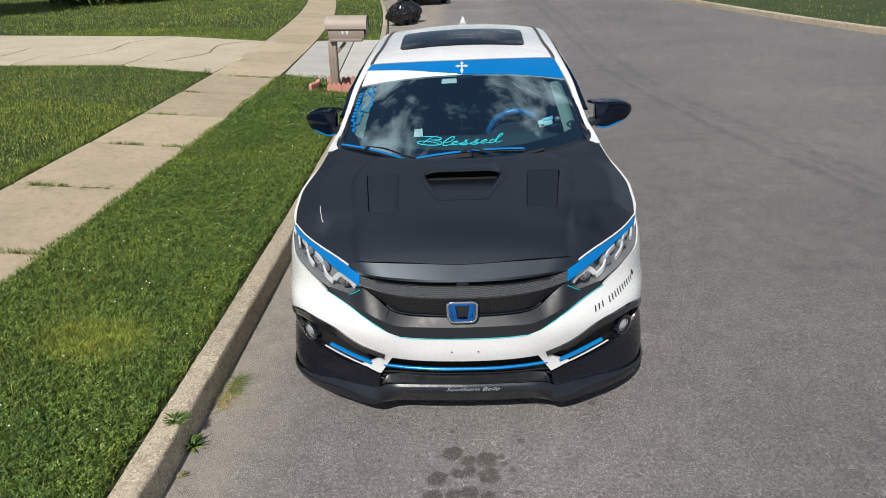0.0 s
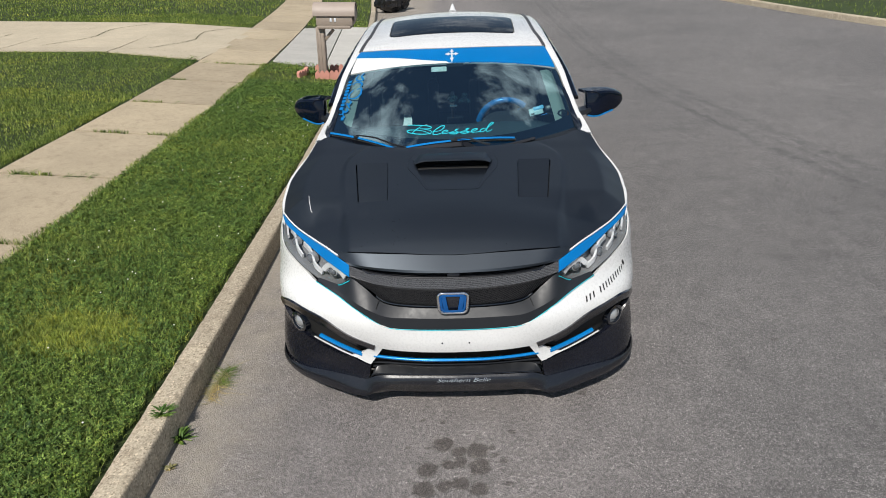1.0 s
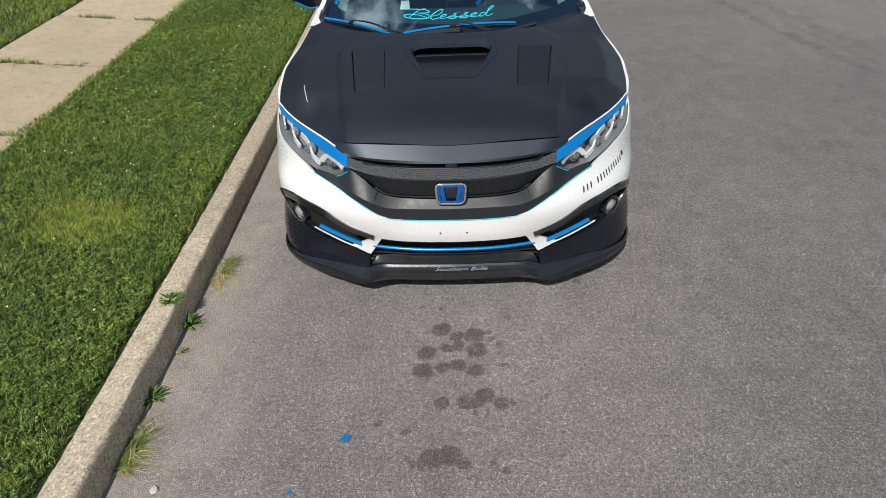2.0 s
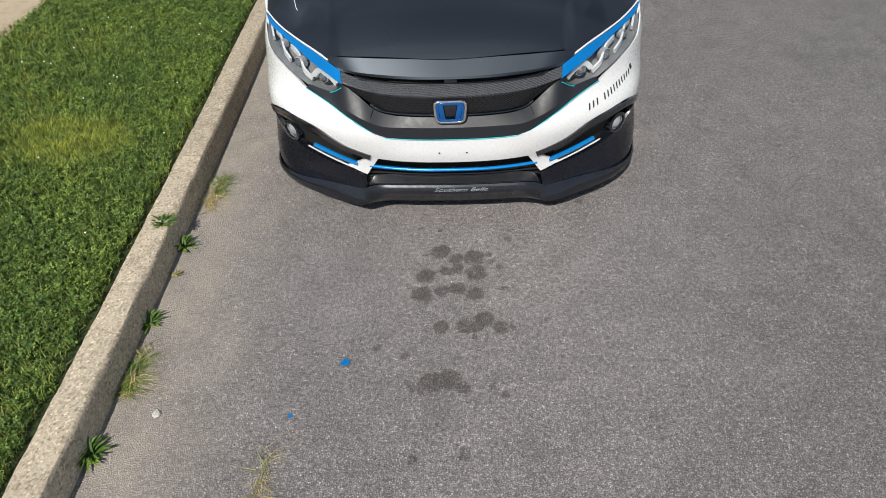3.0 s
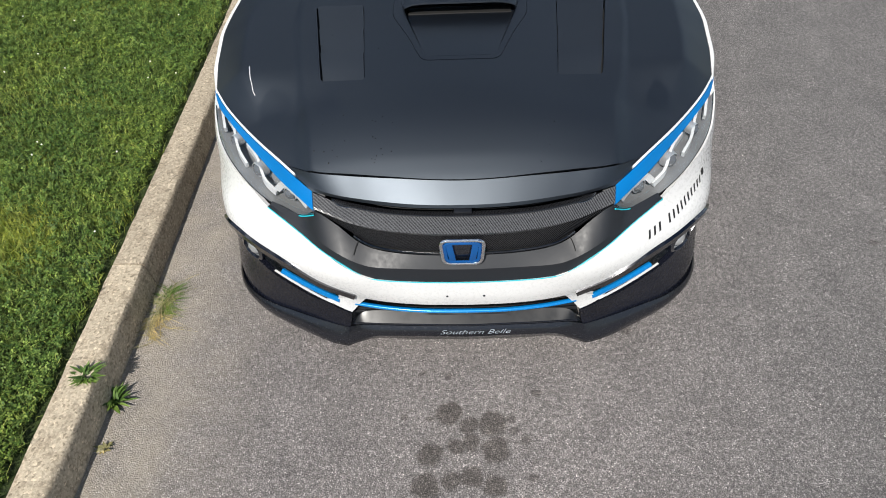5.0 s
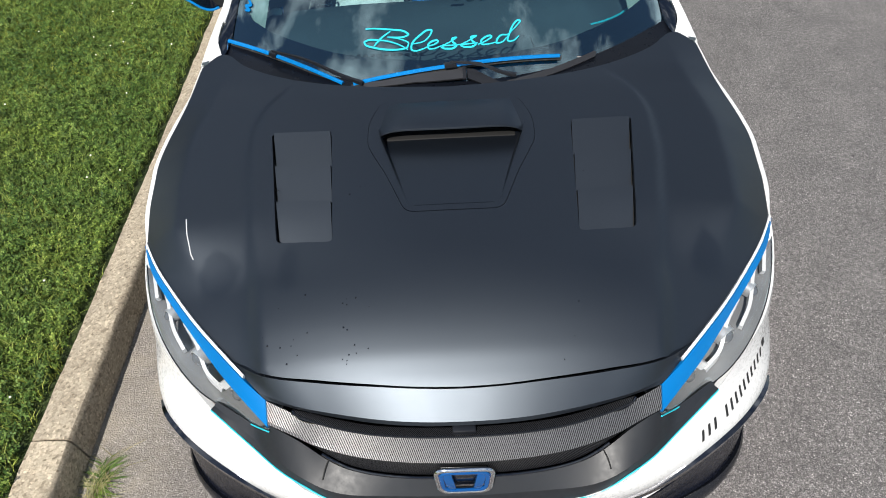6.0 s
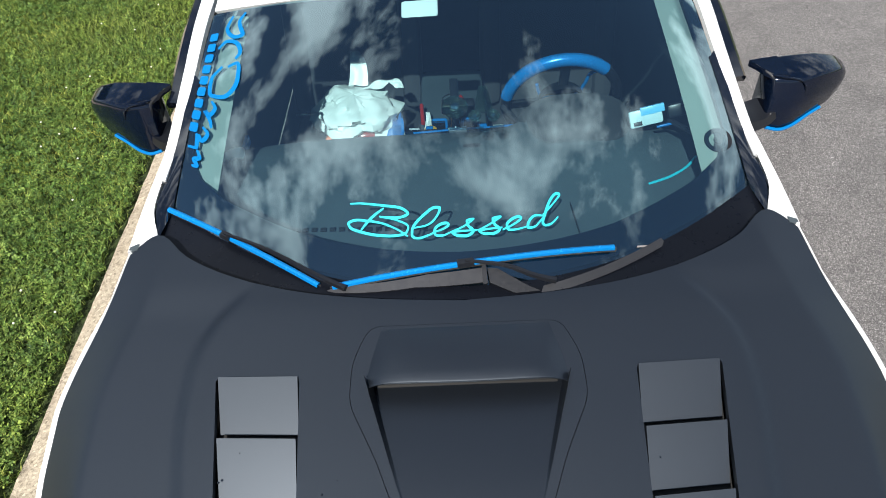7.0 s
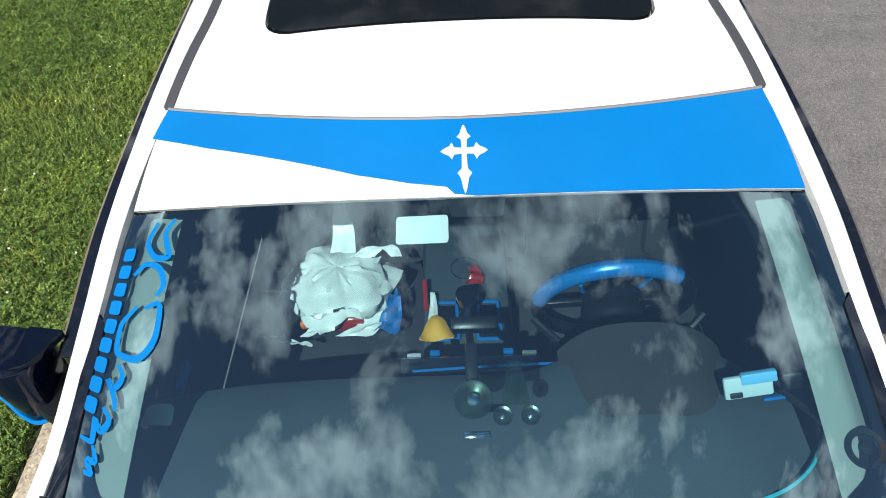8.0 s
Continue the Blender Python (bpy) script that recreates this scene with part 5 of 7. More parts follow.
for sgn in (1, -1):
    def side(vf):
        return vf if sgn > 0 else mirror(vf)
    fog = add("fog_light_bezel", side(out(patch(fog_poly, lambda s, z: deep(s, z, .035), .03), (.5, -1, 0))), DARK, car, "dark fog light recess with chrome and blue trim")
    brow_line = spline([tuple(deep(np.array(s), np.array(z), -.002)) for s, z in ((.360, .348), (.475, .388), (.59, .443), (.70, .462), (.785, .469), (.87, .455), (.925, .435))], 6)
    add("chrome_trim", side(sweep(brow_line, [(-.010, -.012), (.006, -.012), (.007, .010), (-.004, .012)])), SMOKE, fog, "smoky chrome brow trim")
    add("inner_trim", side(sweep([tuple(p + np.array((0, .012, -.022))) for p in brow_line[4:]], [(-.006, -.008), (.008, -.008), (.008, .008), (-.006, .008)])), GLOSS, fog)
    c = Vector(tuple(deep(np.array(.815), np.array(.352), .012)))
    m = Matrix.Translation(c) @ Matrix.Rotation(radians(38), 4, "Z")
    add("fog_lamp", side(at(lathe([(.0001, .014), (.015, .011), (.028, .002), (.032, -.006), (.036, -.008), (.038, .0), (.038, -.03)], 24, "y"), m)), FOG_GLASS, fog, "round clear fog lamp")
    add("fog_ring", side(at(lathe([(.036, .0), (.039, .010), (.050, .006), (.056, -.02)], 24, "y"), m)), GLOSS, fog)
    add("blue_fin", side(sweep([tuple(deep(np.array(s), np.array(z), .004)) for s, z in zip(np.linspace(.43, .66, 14), np.linspace(.291, .332, 14))], circle(.010, 8, .010))), BLUE_GLOSS, fog, "blue trim fin")
    add("white_fin", side(sweep([tuple(deep(np.array(s), np.array(z), -.001)) for s, z in zip(np.linspace(.455, .70, 14), np.linspace(.273, .314, 14))], [(-.004, -.0015), (.003, -.0015), (.003, .0015), (-.004, .0015)])), WHITE, fog)
    # letters on the bumper's flank stand as plain upright bars
    if sgn > 0:
        n_l = 14
        for i in range(n_l):
            if i == 3:
                continue
            t = (i + .5) / n_l
            s0, z0 = .592 + .318 * t, .510 + .052 * t
            q = [(s0 - .0038 + .004, z0 + .0105), (s0 + .0038 + .004, z0 + .0112), (s0 + .0038 - .004, z0 - .0105), (s0 - .0038 - .004, z0 - .0112)]
            add("letter_bar", shell(out(patch(q, belt, .012), (.6, -1, 0)), .001, .0015), INK, bumper)
        q = rounded([(.918, .560), (.938, .565), (.935, .586), (.915, .581)], .008)
        add("badge_mark", shell(out(patch(q, belt, .012), (.6, -1, 0)), .001, .0015), INK, bumper)

# ---- flanks ----
fy = np.linspace(.62, 1.19, 12)
edge_z = [float(hood_z(hood_edge(y) * 1.0, y)) - .002 for y in fy]
arch = lambda yc, r, a0, a1, n=16: [(float(side_s(yc - r * math.cos(a))), .32 + r * math.sin(a)) for a in np.linspace(radians(a0), radians(a1), n)]
s_f = [(float(side_s(y)), z) for y, z in zip(fy, edge_z)]
fender = [(1.212, .745)] + s_f + [(float(side_s(1.23)), .935), (float(side_s(1.5)), .955), (float(side_s(1.5)), .18), (float(side_s(1.27)), .18)] + arch(.92, .345, 180 - 8, 12)[:] + [(1.212, .42)]
both("fender", skin(fender, .035, depth=.014, edge=.02, towards=(1, 0, 0)), WHITE, "white painted front fender")
ty = np.linspace(.60, 1.19, 20)
inner = [(float(hood_edge(y)), y, float(hood_z(hood_edge(y), y)) - .002) for y in ty]
wide_by = [.004 + .009 * float(step01(y, .60, .70) * (1 - step01(y, .98, 1.12))) for y in ty]
both("fender_top", shell(out(loft(inner, [(x + w, y, z - .003) for (x, y, z), w in zip(inner, wide_by)], [(x + w + .004, y, z - .020) for (x, y, z), w in zip(inner, wide_by)],
                                  [tuple(belt(side_s(y), z - .10) + np.array((.002, 0, 0))) for x, y, z in inner], n=36, sub=4), (.3, 0, 1)), .006), WHITE, "white fender edge beside the hood")
for ya, yb in ((1.505, 2.45), (2.455, 3.2)):
    q = [(float(side_s(ya)), .955), (float(side_s((ya + yb) / 2)), .965), (float(side_s(yb)), .97), (float(side_s(yb)), .19), (float(side_s(ya)), .19)]
    d = both("door", skin(q, .05, depth=.014, edge=.04, towards=(1, 0, 0)), WHITE, "white painted door")
    for door, sgn in zip(d, (1, -1)):
        h = belt(np.array(side_s(yb - .16)), np.array(.80))
        vf = tube([(h[0] + .0, h[1] - .08, h[2]), (h[0] + .03, h[1] - .06, h[2]), (h[0] + .032, h[1] + .05, h[2]), (h[0] + .0, h[1] + .07, h[2])], .011, 8)
        add("handle", vf if sgn > 0 else mirror(vf), WHITE, door)
q = [(float(side_s(3.205)), .97), (float(side_s(3.98)), .98), (5.0, .98), (5.15, .96), (5.15, .30), (4.6, .26)] + arch(3.62, .345, 8, 172) + [(float(side_s(3.23)), .19), (float(side_s(3.205)), .19)]
both("rear_quarter", skin(q, .05, depth=.014, edge=.04, towards=(1, 0, 0)), WHITE, "white painted rear quarter panel")
vf = patch([(5.16, .96), (5.16, .30), (float(ARC[-1]), .30), (float(ARC[-1]), .96)], belt, .06)
add("rear_bumper", shell(out(join(vf, mirror(vf)), (0, 1, 0)), .014), WHITE, car, "white rear bumper and tail")
add("underbody", shell(out(patch([(x * .84, .12 + y * .97) for x, y in OUTLINE[::6]] + [(-x * .84, .12 + y * .97) for x, y in OUTLINE[::-6]], lambda x, y: np.stack([x, y, 0 * x + .19], -1), .2), (0, 0, -1)), .03), BLACK_TRIM, car)


# ---- wheels ----
def wheel(x, y):
    m = Matrix.Translation((x, y, .318)) @ Matrix.Rotation(radians(90 if x > 0 else -90), 4, "Y")
    tyre = add("tyre", at(lathe([(.225, -.095), (.27, -.108), (.302, -.100), (.316, -.07), (.318, 0), (.316, .07), (.302, .100), (.27, .108), (.225, .095)], 40), m), RUBBER, None)
    w = new("wheel")
    w.parent = car
    tyre.parent = w
    add("rim", at(lathe([(.222, -.09), (.23, .09), (.215, .088), (.205, .05), (.19, -.02)], 40), m), ALLOY, w)
    for k in range(5):
        add("spoke", at(box(.115, 0, .065, .21, .05, .03, .008), m @ Matrix.Rotation(k * 2 * math.pi / 5, 4, "Z")), ALLOY, w)
    add("hub", at(lathe([(.0001, .09), (.04, .088), (.05, .07), (.05, .0)], 16), m), ALLOY, w)
    return w


for x in (-.79, .79):
    for y in (.92, 3.62):
        wheel(x, y)


# ---- glasshouse ----
def screen(u, v, lift=0.0):
    """The windscreen: u across (-1 to 1), v from its foot to the roof."""
    u, v = np.asarray(u, float), np.asarray(v, float)
    a = np.abs(u)
    b = np.stack([.71 * u, 1.06 + .28 * a ** 2.2, .895 + .03 * a ** 2], -1)
    t = np.stack([.652 * u, 1.822 + .055 * a ** 2, 1.222 - .068 * a ** 2.2], -1)
    w = v[..., None]
    bulge = v * (1 - v) * .04
    p = b * (1 - w) + t * w + np.stack([0 * u, -.35 * bulge, bulge], -1)
    return p + np.array((0, -.38, .92)) * lift


def sheet(u0, u1, v0, v1, lift, nu=24, nv=12):
    U, V = np.meshgrid(np.linspace(u0, u1, nu), np.linspace(v0, v1, nv))
    return out(grid(screen(U, V, lift)), (0, -.4, 1))


def on_screen(poly, lift, gap=.03):
    return out(patch(poly, lambda u, v: screen(u, v, lift), gap), (0, -.4, 1))


glass = add("windscreen", sheet(-1, 1, 0, 1, 0, 60, 30), GLASS, car, "clear windscreen with vinyl lettering")
glass.visible_shadow = False
# ceramic border; its deep black foot also paints in the shaded dash front
frit_and_shade = [(-1, 0), (1, 0), (1, 1), (.955, 1), (.958, .4), (.955, .26), (.90, .19), (.8, .155), (.5, .125), (0, .115), (-.5, .125), (-.8, .155), (-.90, .19), (-.955, .26), (-.958, .4), (-.955, 1), (-1, 1)]
add("black_border", on_screen(frit_and_shade, -.004), GLOSS, glass, "black ceramic border of the glass, deepened at its foot as painted shade")
add("mirror_patch", on_screen([(-.055, 1), (.11, 1), (.10, .955), (-.04, .955)], -.0035), DARK, glass)

# sticker and marks on the glass
add("sticker", on_screen(rounded([(-.193, .960), (-.050, .962), (-.050, .896), (-.193, .894)], .01), -.0045, .02), PLASTIC_WHITE, glass, "pale inspection sticker")
bars = 9
for k in range(bars):
    t = (k + .5) / bars
    v0 = .885 - .52 * t
    q = rounded([(-.985, v0 + .020), (-.950, v0 + .024), (-.950, v0 - .020), (-.985, v0 - .024)], .01)
    add("letter_bar", on_screen(q, .0025, .02), BLUE, glass)


def ribbon(points, w, lift=.003):
    """A flat vinyl stroke on the glass."""
    p = spline(points, 10)
    T = np.gradient(p, axis=0)
    N = np.stack([-T[:, 1], T[:, 0]], 1)
    N /= np.linalg.norm(N, axis=1)[:, None]
    k = w * (.45 + .55 * np.sin(np.linspace(.15, math.pi - .15, len(p))))[:, None]
    rows = np.stack([screen(*(p + N * k * s).T, lift) for s in (-1, 0, 1)], 1)
    return out(grid(rows), (0, -.4, 1))


for pts in ([(-.90, .965), (-.915, .90), (-.87, .85), (-.84, .86), (-.865, .93), (-.845, .975)],
            [(-.935, .79), (-.90, .83), (-.86, .82), (-.835, .77), (-.85, .74)],
            [(-.90, .70), (-.935, .63), (-.92, .555), (-.865, .56), (-.825, .64), (-.84, .72), (-.875, .70)],
            [(-.915, .53), (-.895, .50), (-.915, .465), (-.935, .48), (-.905, .44), (-.895, .41)],
            [(-.93, .405), (-.905, .38), (-.925, .345), (-.945, .365), (-.94, .31), (-.975, .30)],
            [(-.935, .30), (-.92, .27), (-.94, .255), (-.925, .235), (-.945, .225)]):
    add("vinyl_stroke", ribbon(pts, .0095), BLUE, glass, "blue vinyl flourish")


def lettering(name, text, place, material, parent, label, slant=.0, thin=0.0):
    """Text laid onto a surface: place(a, b) with a from 0 to 1 along it and b in the same measure up."""
    cu = bpy.data.curves.new(name, "FONT")
    cu.body, cu.resolution_u, cu.shear, cu.offset = text, 4, slant, thin
    tmp = bpy.data.objects.new(name, cu)
    scene.collection.objects.link(tmp)
    me = bpy.data.meshes.new_from_object(tmp.evaluated_get(bpy.context.evaluated_depsgraph_get()))
    bpy.data.objects.remove(tmp)
    v = np.array([tuple(q.co) for q in me.vertices])
    x0, x1 = v[:, 0].min(), v[:, 0].max()
    a, b = (v[:, 0] - x0) / (x1 - x0), v[:, 1] / (x1 - x0)
    p = place(a, b)
    for q, c in zip(me.vertices, p):
        q.co = tuple(map(float, c))
    me.materials.clear()
    me.update()
    return put(name, me, material, parent, label)


# the word "Blessed" in a flowing hand: strokes of each letter, on a scale of 114 to the word
SCRIPT = {
    "B": [[(.5, 14.2), (7, 15.3), (19, 15.5), (29, 14.7), (32, 12.5), (29, 10.5), (23, 9.7), (16.5, 9.5)],
          [(16.5, 9.5), (27, 8.3), (32.2, 5.5), (31, 2.5), (26, .7), (17, -.2), (7, .3), (1, 1.7), (0, 3.5), (3, 5.7), (10, 6.5), (19, 6), (27, 3.5), (31.8, .8)],
          [(19, 14.2), (14, 10), (10, 5.5), (7, 1.3)]],
    "l": [[(34.5, 5), (44, 8), (48.5, 13.5), (49.2, 16), (47, 16.3), (41, 12.5), (34.5, 5), (34.2, 1.3), (37, .1), (43, 2), (47, 4)]],
    "e": [[(47, 4), (51, 5.5), (53.6, 7.6), (52.5, 8.4), (49, 7.5), (46.2, 4.5), (46.5, 2.3), (50, 2), (55, 4)]],
    "s": [[(55, 4), (62, 7), (67, 10.5), (63.4, 9.4), (63.8, 7.4), (66.6, 4.5), (64, 2.3), (59, 2), (55.5, 3.6), (58, 4.3), (62, 4.5), (69, 5)]],
    "s2": [[(69, 4.7), (76, 8), (81.5, 11.3), (77.2, 10.2), (78, 7.6), (80.5, 5), (78, 3.2), (73, 2.9), (69.6, 4.5), (74, 5.2), (82, 5.8)]],
    "e2": [[(82, 4.6), (88, 7), (92.2, 10), (91, 10.8), (87, 9.5), (84.5, 7), (84.8, 4.8), (88, 4.3), (96, 5.5)]],
    "d": [[(104.5, 10), (100, 10.6), (96, 7.5), (95.4, 5), (98, 4.7), (104, 9)],
          [(104, 10.5), (112, 17.5), (114, 20), (112.5, 20.8), (109, 18), (105, 10.5), (103.5, 6.5), (105, 5), (108, 5.5), (112, 8.5)]],
}
word = []
for strokes in SCRIPT.values():
    for line in strokes:
        word.append(ribbon([(-.362 + .00606 * a, .160 - .00025 * a + .0057 * b) for a, b in line], .0042, .0035))
add("lettering", join(*word), CYAN, glass, "light blue handwritten word Blessed on the glass")


def lip_place(a, b):
    x = -.085 + .235 * a
    z = .177 + b * .13
    y = np.interp(z, (.163, .200), (-.017, -.002)) + .13 * x * x - .0062
    return np.stack([x, y, z], -1)


lettering("lettering", "Southern Belle", lip_place, paint("worn_silver_vinyl", (.34, .38, .42), .4, metal=.2, vary=.2), lip, "worn silver script on the lip", .4, -.012)

# ---- roof ----
MOULD = paint("moulding_grey", (.05, .05, .055), .5)


def on_roof(x, y, up=0.0):
    return np.stack([x, y, roof_z(x, y) + up], -1)


def header_y(x):
    return 1.826 + .055 * (np.abs(x) / .652) ** 2


def seam_y(x):
    return 1.978 + .098 * (np.abs(x) / .6) ** 2


xs = np.linspace(-.648, .648, 25)
xt = np.linspace(-.598, .598, 25)
cant = [(x, float(header_y(x))) for x in xs] + [(x, float(seam_y(x)) - .003) for x in xt[::-1]]
add("roof_front", shell(out(patch(cant, on_roof, .03), UP), .012), WHITE, car, "white roof front above the windscreen")
xb = [x for x in xs if x > -.02]
band = [(-.02, float(header_y(0)) + .004), (.02, float(header_y(0)) - .0005)] + [(x, float(header_y(x)) - .0005) for x in xb if x > .03] + [(x, float(seam_y(x)) - .006) for x in xt[::-1]] + [(-.622, 2.010), (-.50, 1.966), (-.2, 1.874), (-.10, 1.852), (-.034, 1.843)]
add("roof_band", shell(out(patch(band, lambda x, y: on_roof(x, y, .0025), .025), UP), .003), BLUE, car, "bright blue vinyl band over the windscreen")
add("band_edge", tube([tuple(on_roof(np.array(x), seam_y(x) - .003, .002)) for x in np.linspace(-.598, .598, 40)], .0035, 6), GREY, car)


def cross():
    arm = [(.0055, .0055), (.0065, .022), (.016, .027), (.009, .033), (.004, .046)]
    q = []
    for k in range(4):
        a = k * math.pi / 2
        L = 1.5 if k == 2 else 1.0
        for x, y in arm + [(0, .052)] + [(-x, y) for x, y in arm[::-1]]:
            yy = y * L if y > .02 else y
            q.append((x * math.cos(a) + yy * math.sin(a), yy * math.cos(a) - x * math.sin(a)))
    return [(x * .84, y) for x, y in q]


add("cross", shell(out(patch([(.0 + x, 1.905 + y) for x, y in cross()], lambda x, y: on_roof(x, y, .0055), .02, (), .008), UP), .002), PALE, car, "silver cross decal on the blue band")
SUNR = rounded([(-.425, 2.222), (.425, 2.222), (.435, 2.80), (-.435, 2.80)], .06, 6)
SUNR = [(x, y + .028 * (x / .43) ** 2 * (1 if y < 2.5 else -1)) for x, y in [tuple(p) for p in SUNR]]
roof_poly = [(x, float(seam_y(x)) + .003) for x in np.linspace(-.588, .588, 25)] + [(.570, 2.22), (.553, 2.36), (.547, 2.9), (.547, 3.5), (.2, 3.58), (-.2, 3.58), (-.547, 3.5), (-.547, 2.9), (-.553, 2.36), (-.570, 2.22)]
add("roof", shell(out(patch(roof_poly, on_roof, .04, [SUNR], .025), UP), .014), WHITE, car, "white painted roof")
sun_c = np.array((0, 2.51))
add("sunroof", shell(out(patch([tuple(sun_c + (np.array(p) - sun_c) * .985) for p in SUNR], lambda x, y: on_roof(x, y, .003), .04, (), .02), UP), .012), SUNROOF, car, "dark glass sunroof")
add("antenna", at(sweep([(0, 0, 0), (0, .02, .02), (0, .05, .045), (0, .085, .058)], circle(.02, 10, .02), (0, 1, 0), [1.7, 1.2, .7, .25]), Matrix.Translation((.0, 3.36, float(roof_z(0, 3.36)) - .005))), WHITE, car, "white shark-fin aerial")

RAIL = spline([(.735, 1.40, .966), (.727, 1.475, .986), (.700, 1.68, 1.078), (.682, 1.86, 1.152), (.636, 2.085, 1.245), (.607, 2.36, 1.300), (.600, 2.9, 1.325), (.60, 3.4, 1.29), (.63, 3.85, 1.16), (.66, 4.2, 1.04)], 8)
wide = np.interp(RAIL[:, 1], (1.2, 1.5, 1.87, 2.1, 2.4, 4.2), (.4, .58, .75, 1.0, 1.25, 1.25))
both("roof_rail", sweep(RAIL, [(-.026, -.022), (-.025, .002), (-.012, .009), (.008, .009), (.022, .002), (.026, -.022)], (0, 0, 1), wide), WHITE, "white windscreen pillar and roof rail")
both("drip_moulding", sweep([(x, y, float(roof_z(x, y)) + .002) for x, y in spline([(.598, 2.075), (.580, 2.22), (.562, 2.36), (.556, 2.9), (.556, 3.4)], 6)], [(-.011, -.008), (-.010, .003), (.010, .003), (.011, -.008)]), MOULD, "dark roof moulding")
vis = RAIL[[k for k in range(len(RAIL)) if 1.62 < RAIL[k][1] < 3.3]]
both("window_visor", sweep([(x + .040, y, z - .016) for x, y, z in vis], [(-.022, -.020), (-.020, .000), (.004, .004), (.014, -.004), (.018, -.026)]), GLOSS, "smoked window visor")
W_OUT = [(.768, 1.195, .926), (.757, 1.32, .954), (.739, 1.46, .986)]
W_IN = [(.708, 1.236, .929), (.735, 1.33, .948), (.724, 1.45, .978)]
both("fender_tip", shell(out(loft(W_OUT, W_IN, n=20, sub=3), (0, 0, 1)), .008, .001), WHITE, "white fender tip below the pillar")
both("pillar_cover", shell(out(loft([(.708, 1.238, .926), (.732, 1.33, .944), (.720, 1.44, .972), (.708, 1.50, 1.0), (.690, 1.70, 1.084)], [tuple(screen(.985, v, .002)) for v in (.0, .06, .14, .28, .62)], n=30, sub=3), (0, -.3, 1)), .006, .001), GLOSS, "black pillar cover")

# side and rear windows, trunk
for ya, yb, lab in ((1.56, 2.42, "front"), (2.47, 3.3, "rear")):
    i = [k for k in range(len(RAIL)) if ya <= RAIL[k][1] <= yb]
    top = [(RAIL[k][0] + .012, RAIL[k][1], RAIL[k][2] - .02) for k in i]
    bot = [(float(belt(side_s(y), np.array(.955))[0]) - .012, y, .955) for _, y, _ in top]
    for g in both("side_window", shell(out(loft(bot, top, n=24, sub=5), (1, 0, .3)), .004), TINT, "tinted side window"):
        g.visible_shadow = False
both("door_pillar", shell(out(loft([(.755, 2.40, .955), (.755, 2.49, .955)], [(.612, 2.42, 1.30), (.612, 2.48, 1.30)], n=4, sub=4), (1, 0, .2)), .01, .004), BLACK_TRIM)
both("sail_panel", shell(out(loft([(.70, 3.3, .965), (.62, 3.3, 1.29)], [(.72, 4.0, .965), (.655, 4.0, 1.10)], n=10, sub=6), (1, 0, .3)), .01, .002), WHITE)
rear = add("rear_window", shell(out(patch([(-.57, 3.6), (.57, 3.6), (.62, 4.12), (-.62, 4.12)], lambda x, y: np.stack([x, y, np.interp(y, (3.6, 4.12), (1.31, 1.03)) - .05 * x * x], -1), .08), UP), .004), TINT, car, "tinted rear window")
add("trunk_lid", shell(out(patch([(-.68, 4.11), (.68, 4.11), (.62, 4.5), (.3, 4.56), (-.3, 4.56), (-.62, 4.5)], lambda x, y: np.stack([x, y, np.interp(y, (4.1, 4.5, 4.6), (1.03, 1.045, .97)) - .06 * x * x], -1), .06), UP), .014), WHITE, car, "white trunk lid")
both("rear_deck_side", shell(out(loft([(.665, 4.05, 1.03), (.67, 4.3, 1.02), (.60, 4.52, .99)], [(.80, 4.0, .965), (.78, 4.25, .955), (.66, 4.50, .94)], n=12, sub=3), (0.4, 0, 1)), .01), WHITE)
both("tail_light", shell(out(patch([(4.62, .86), (4.95, .90), (5.12, .86), (5.12, .76), (4.8, .74)], belt, .05), (1, 1, 0)), .01, .004), RED)
# ---- cowl and wipers ----
cowl_curve = spline([(.765, 1.19), (.705, 1.235), (.62, 1.165), (.53, 1.115), (.37, 1.06), (.2, 1.03), (0, 1.015)], 5)
full = [(-x, y) for x, y in cowl_curve] + [tuple(p) for p in cowl_curve[::-1][1:]]
add("cowl", shell(out(loft([(x * .99, y - .01, float(hood_z(x, y)) - .028) for x, y in full], [tuple(screen(u, .03, -.004)) for u in np.linspace(-1, 1, 41)], n=60, sub=4), UP), .01), COWL, car, "smooth black cowl under the windscreen")
add("cowl_panel", shell(out(loft([tuple(screen(u, -.055, .006)) for u in np.linspace(-.40, .07, 9)], [tuple(screen(u, -.012, .008)) for u in np.linspace(-.40, .08, 9)], n=20, sub=3), UP), .008), paint("cowl_grey", (.13, .13, .135), .34, vary=.15), car)
add("cowl_panel", shell(out(loft([tuple(screen(u, -.07, .006)) for u in np.linspace(.20, .62, 9)], [tuple(screen(u, -.02, .008)) for u in np.linspace(.24, .65, 9)], n=20, sub=3), UP), .008), bpy.data.materials["cowl_grey"], car)


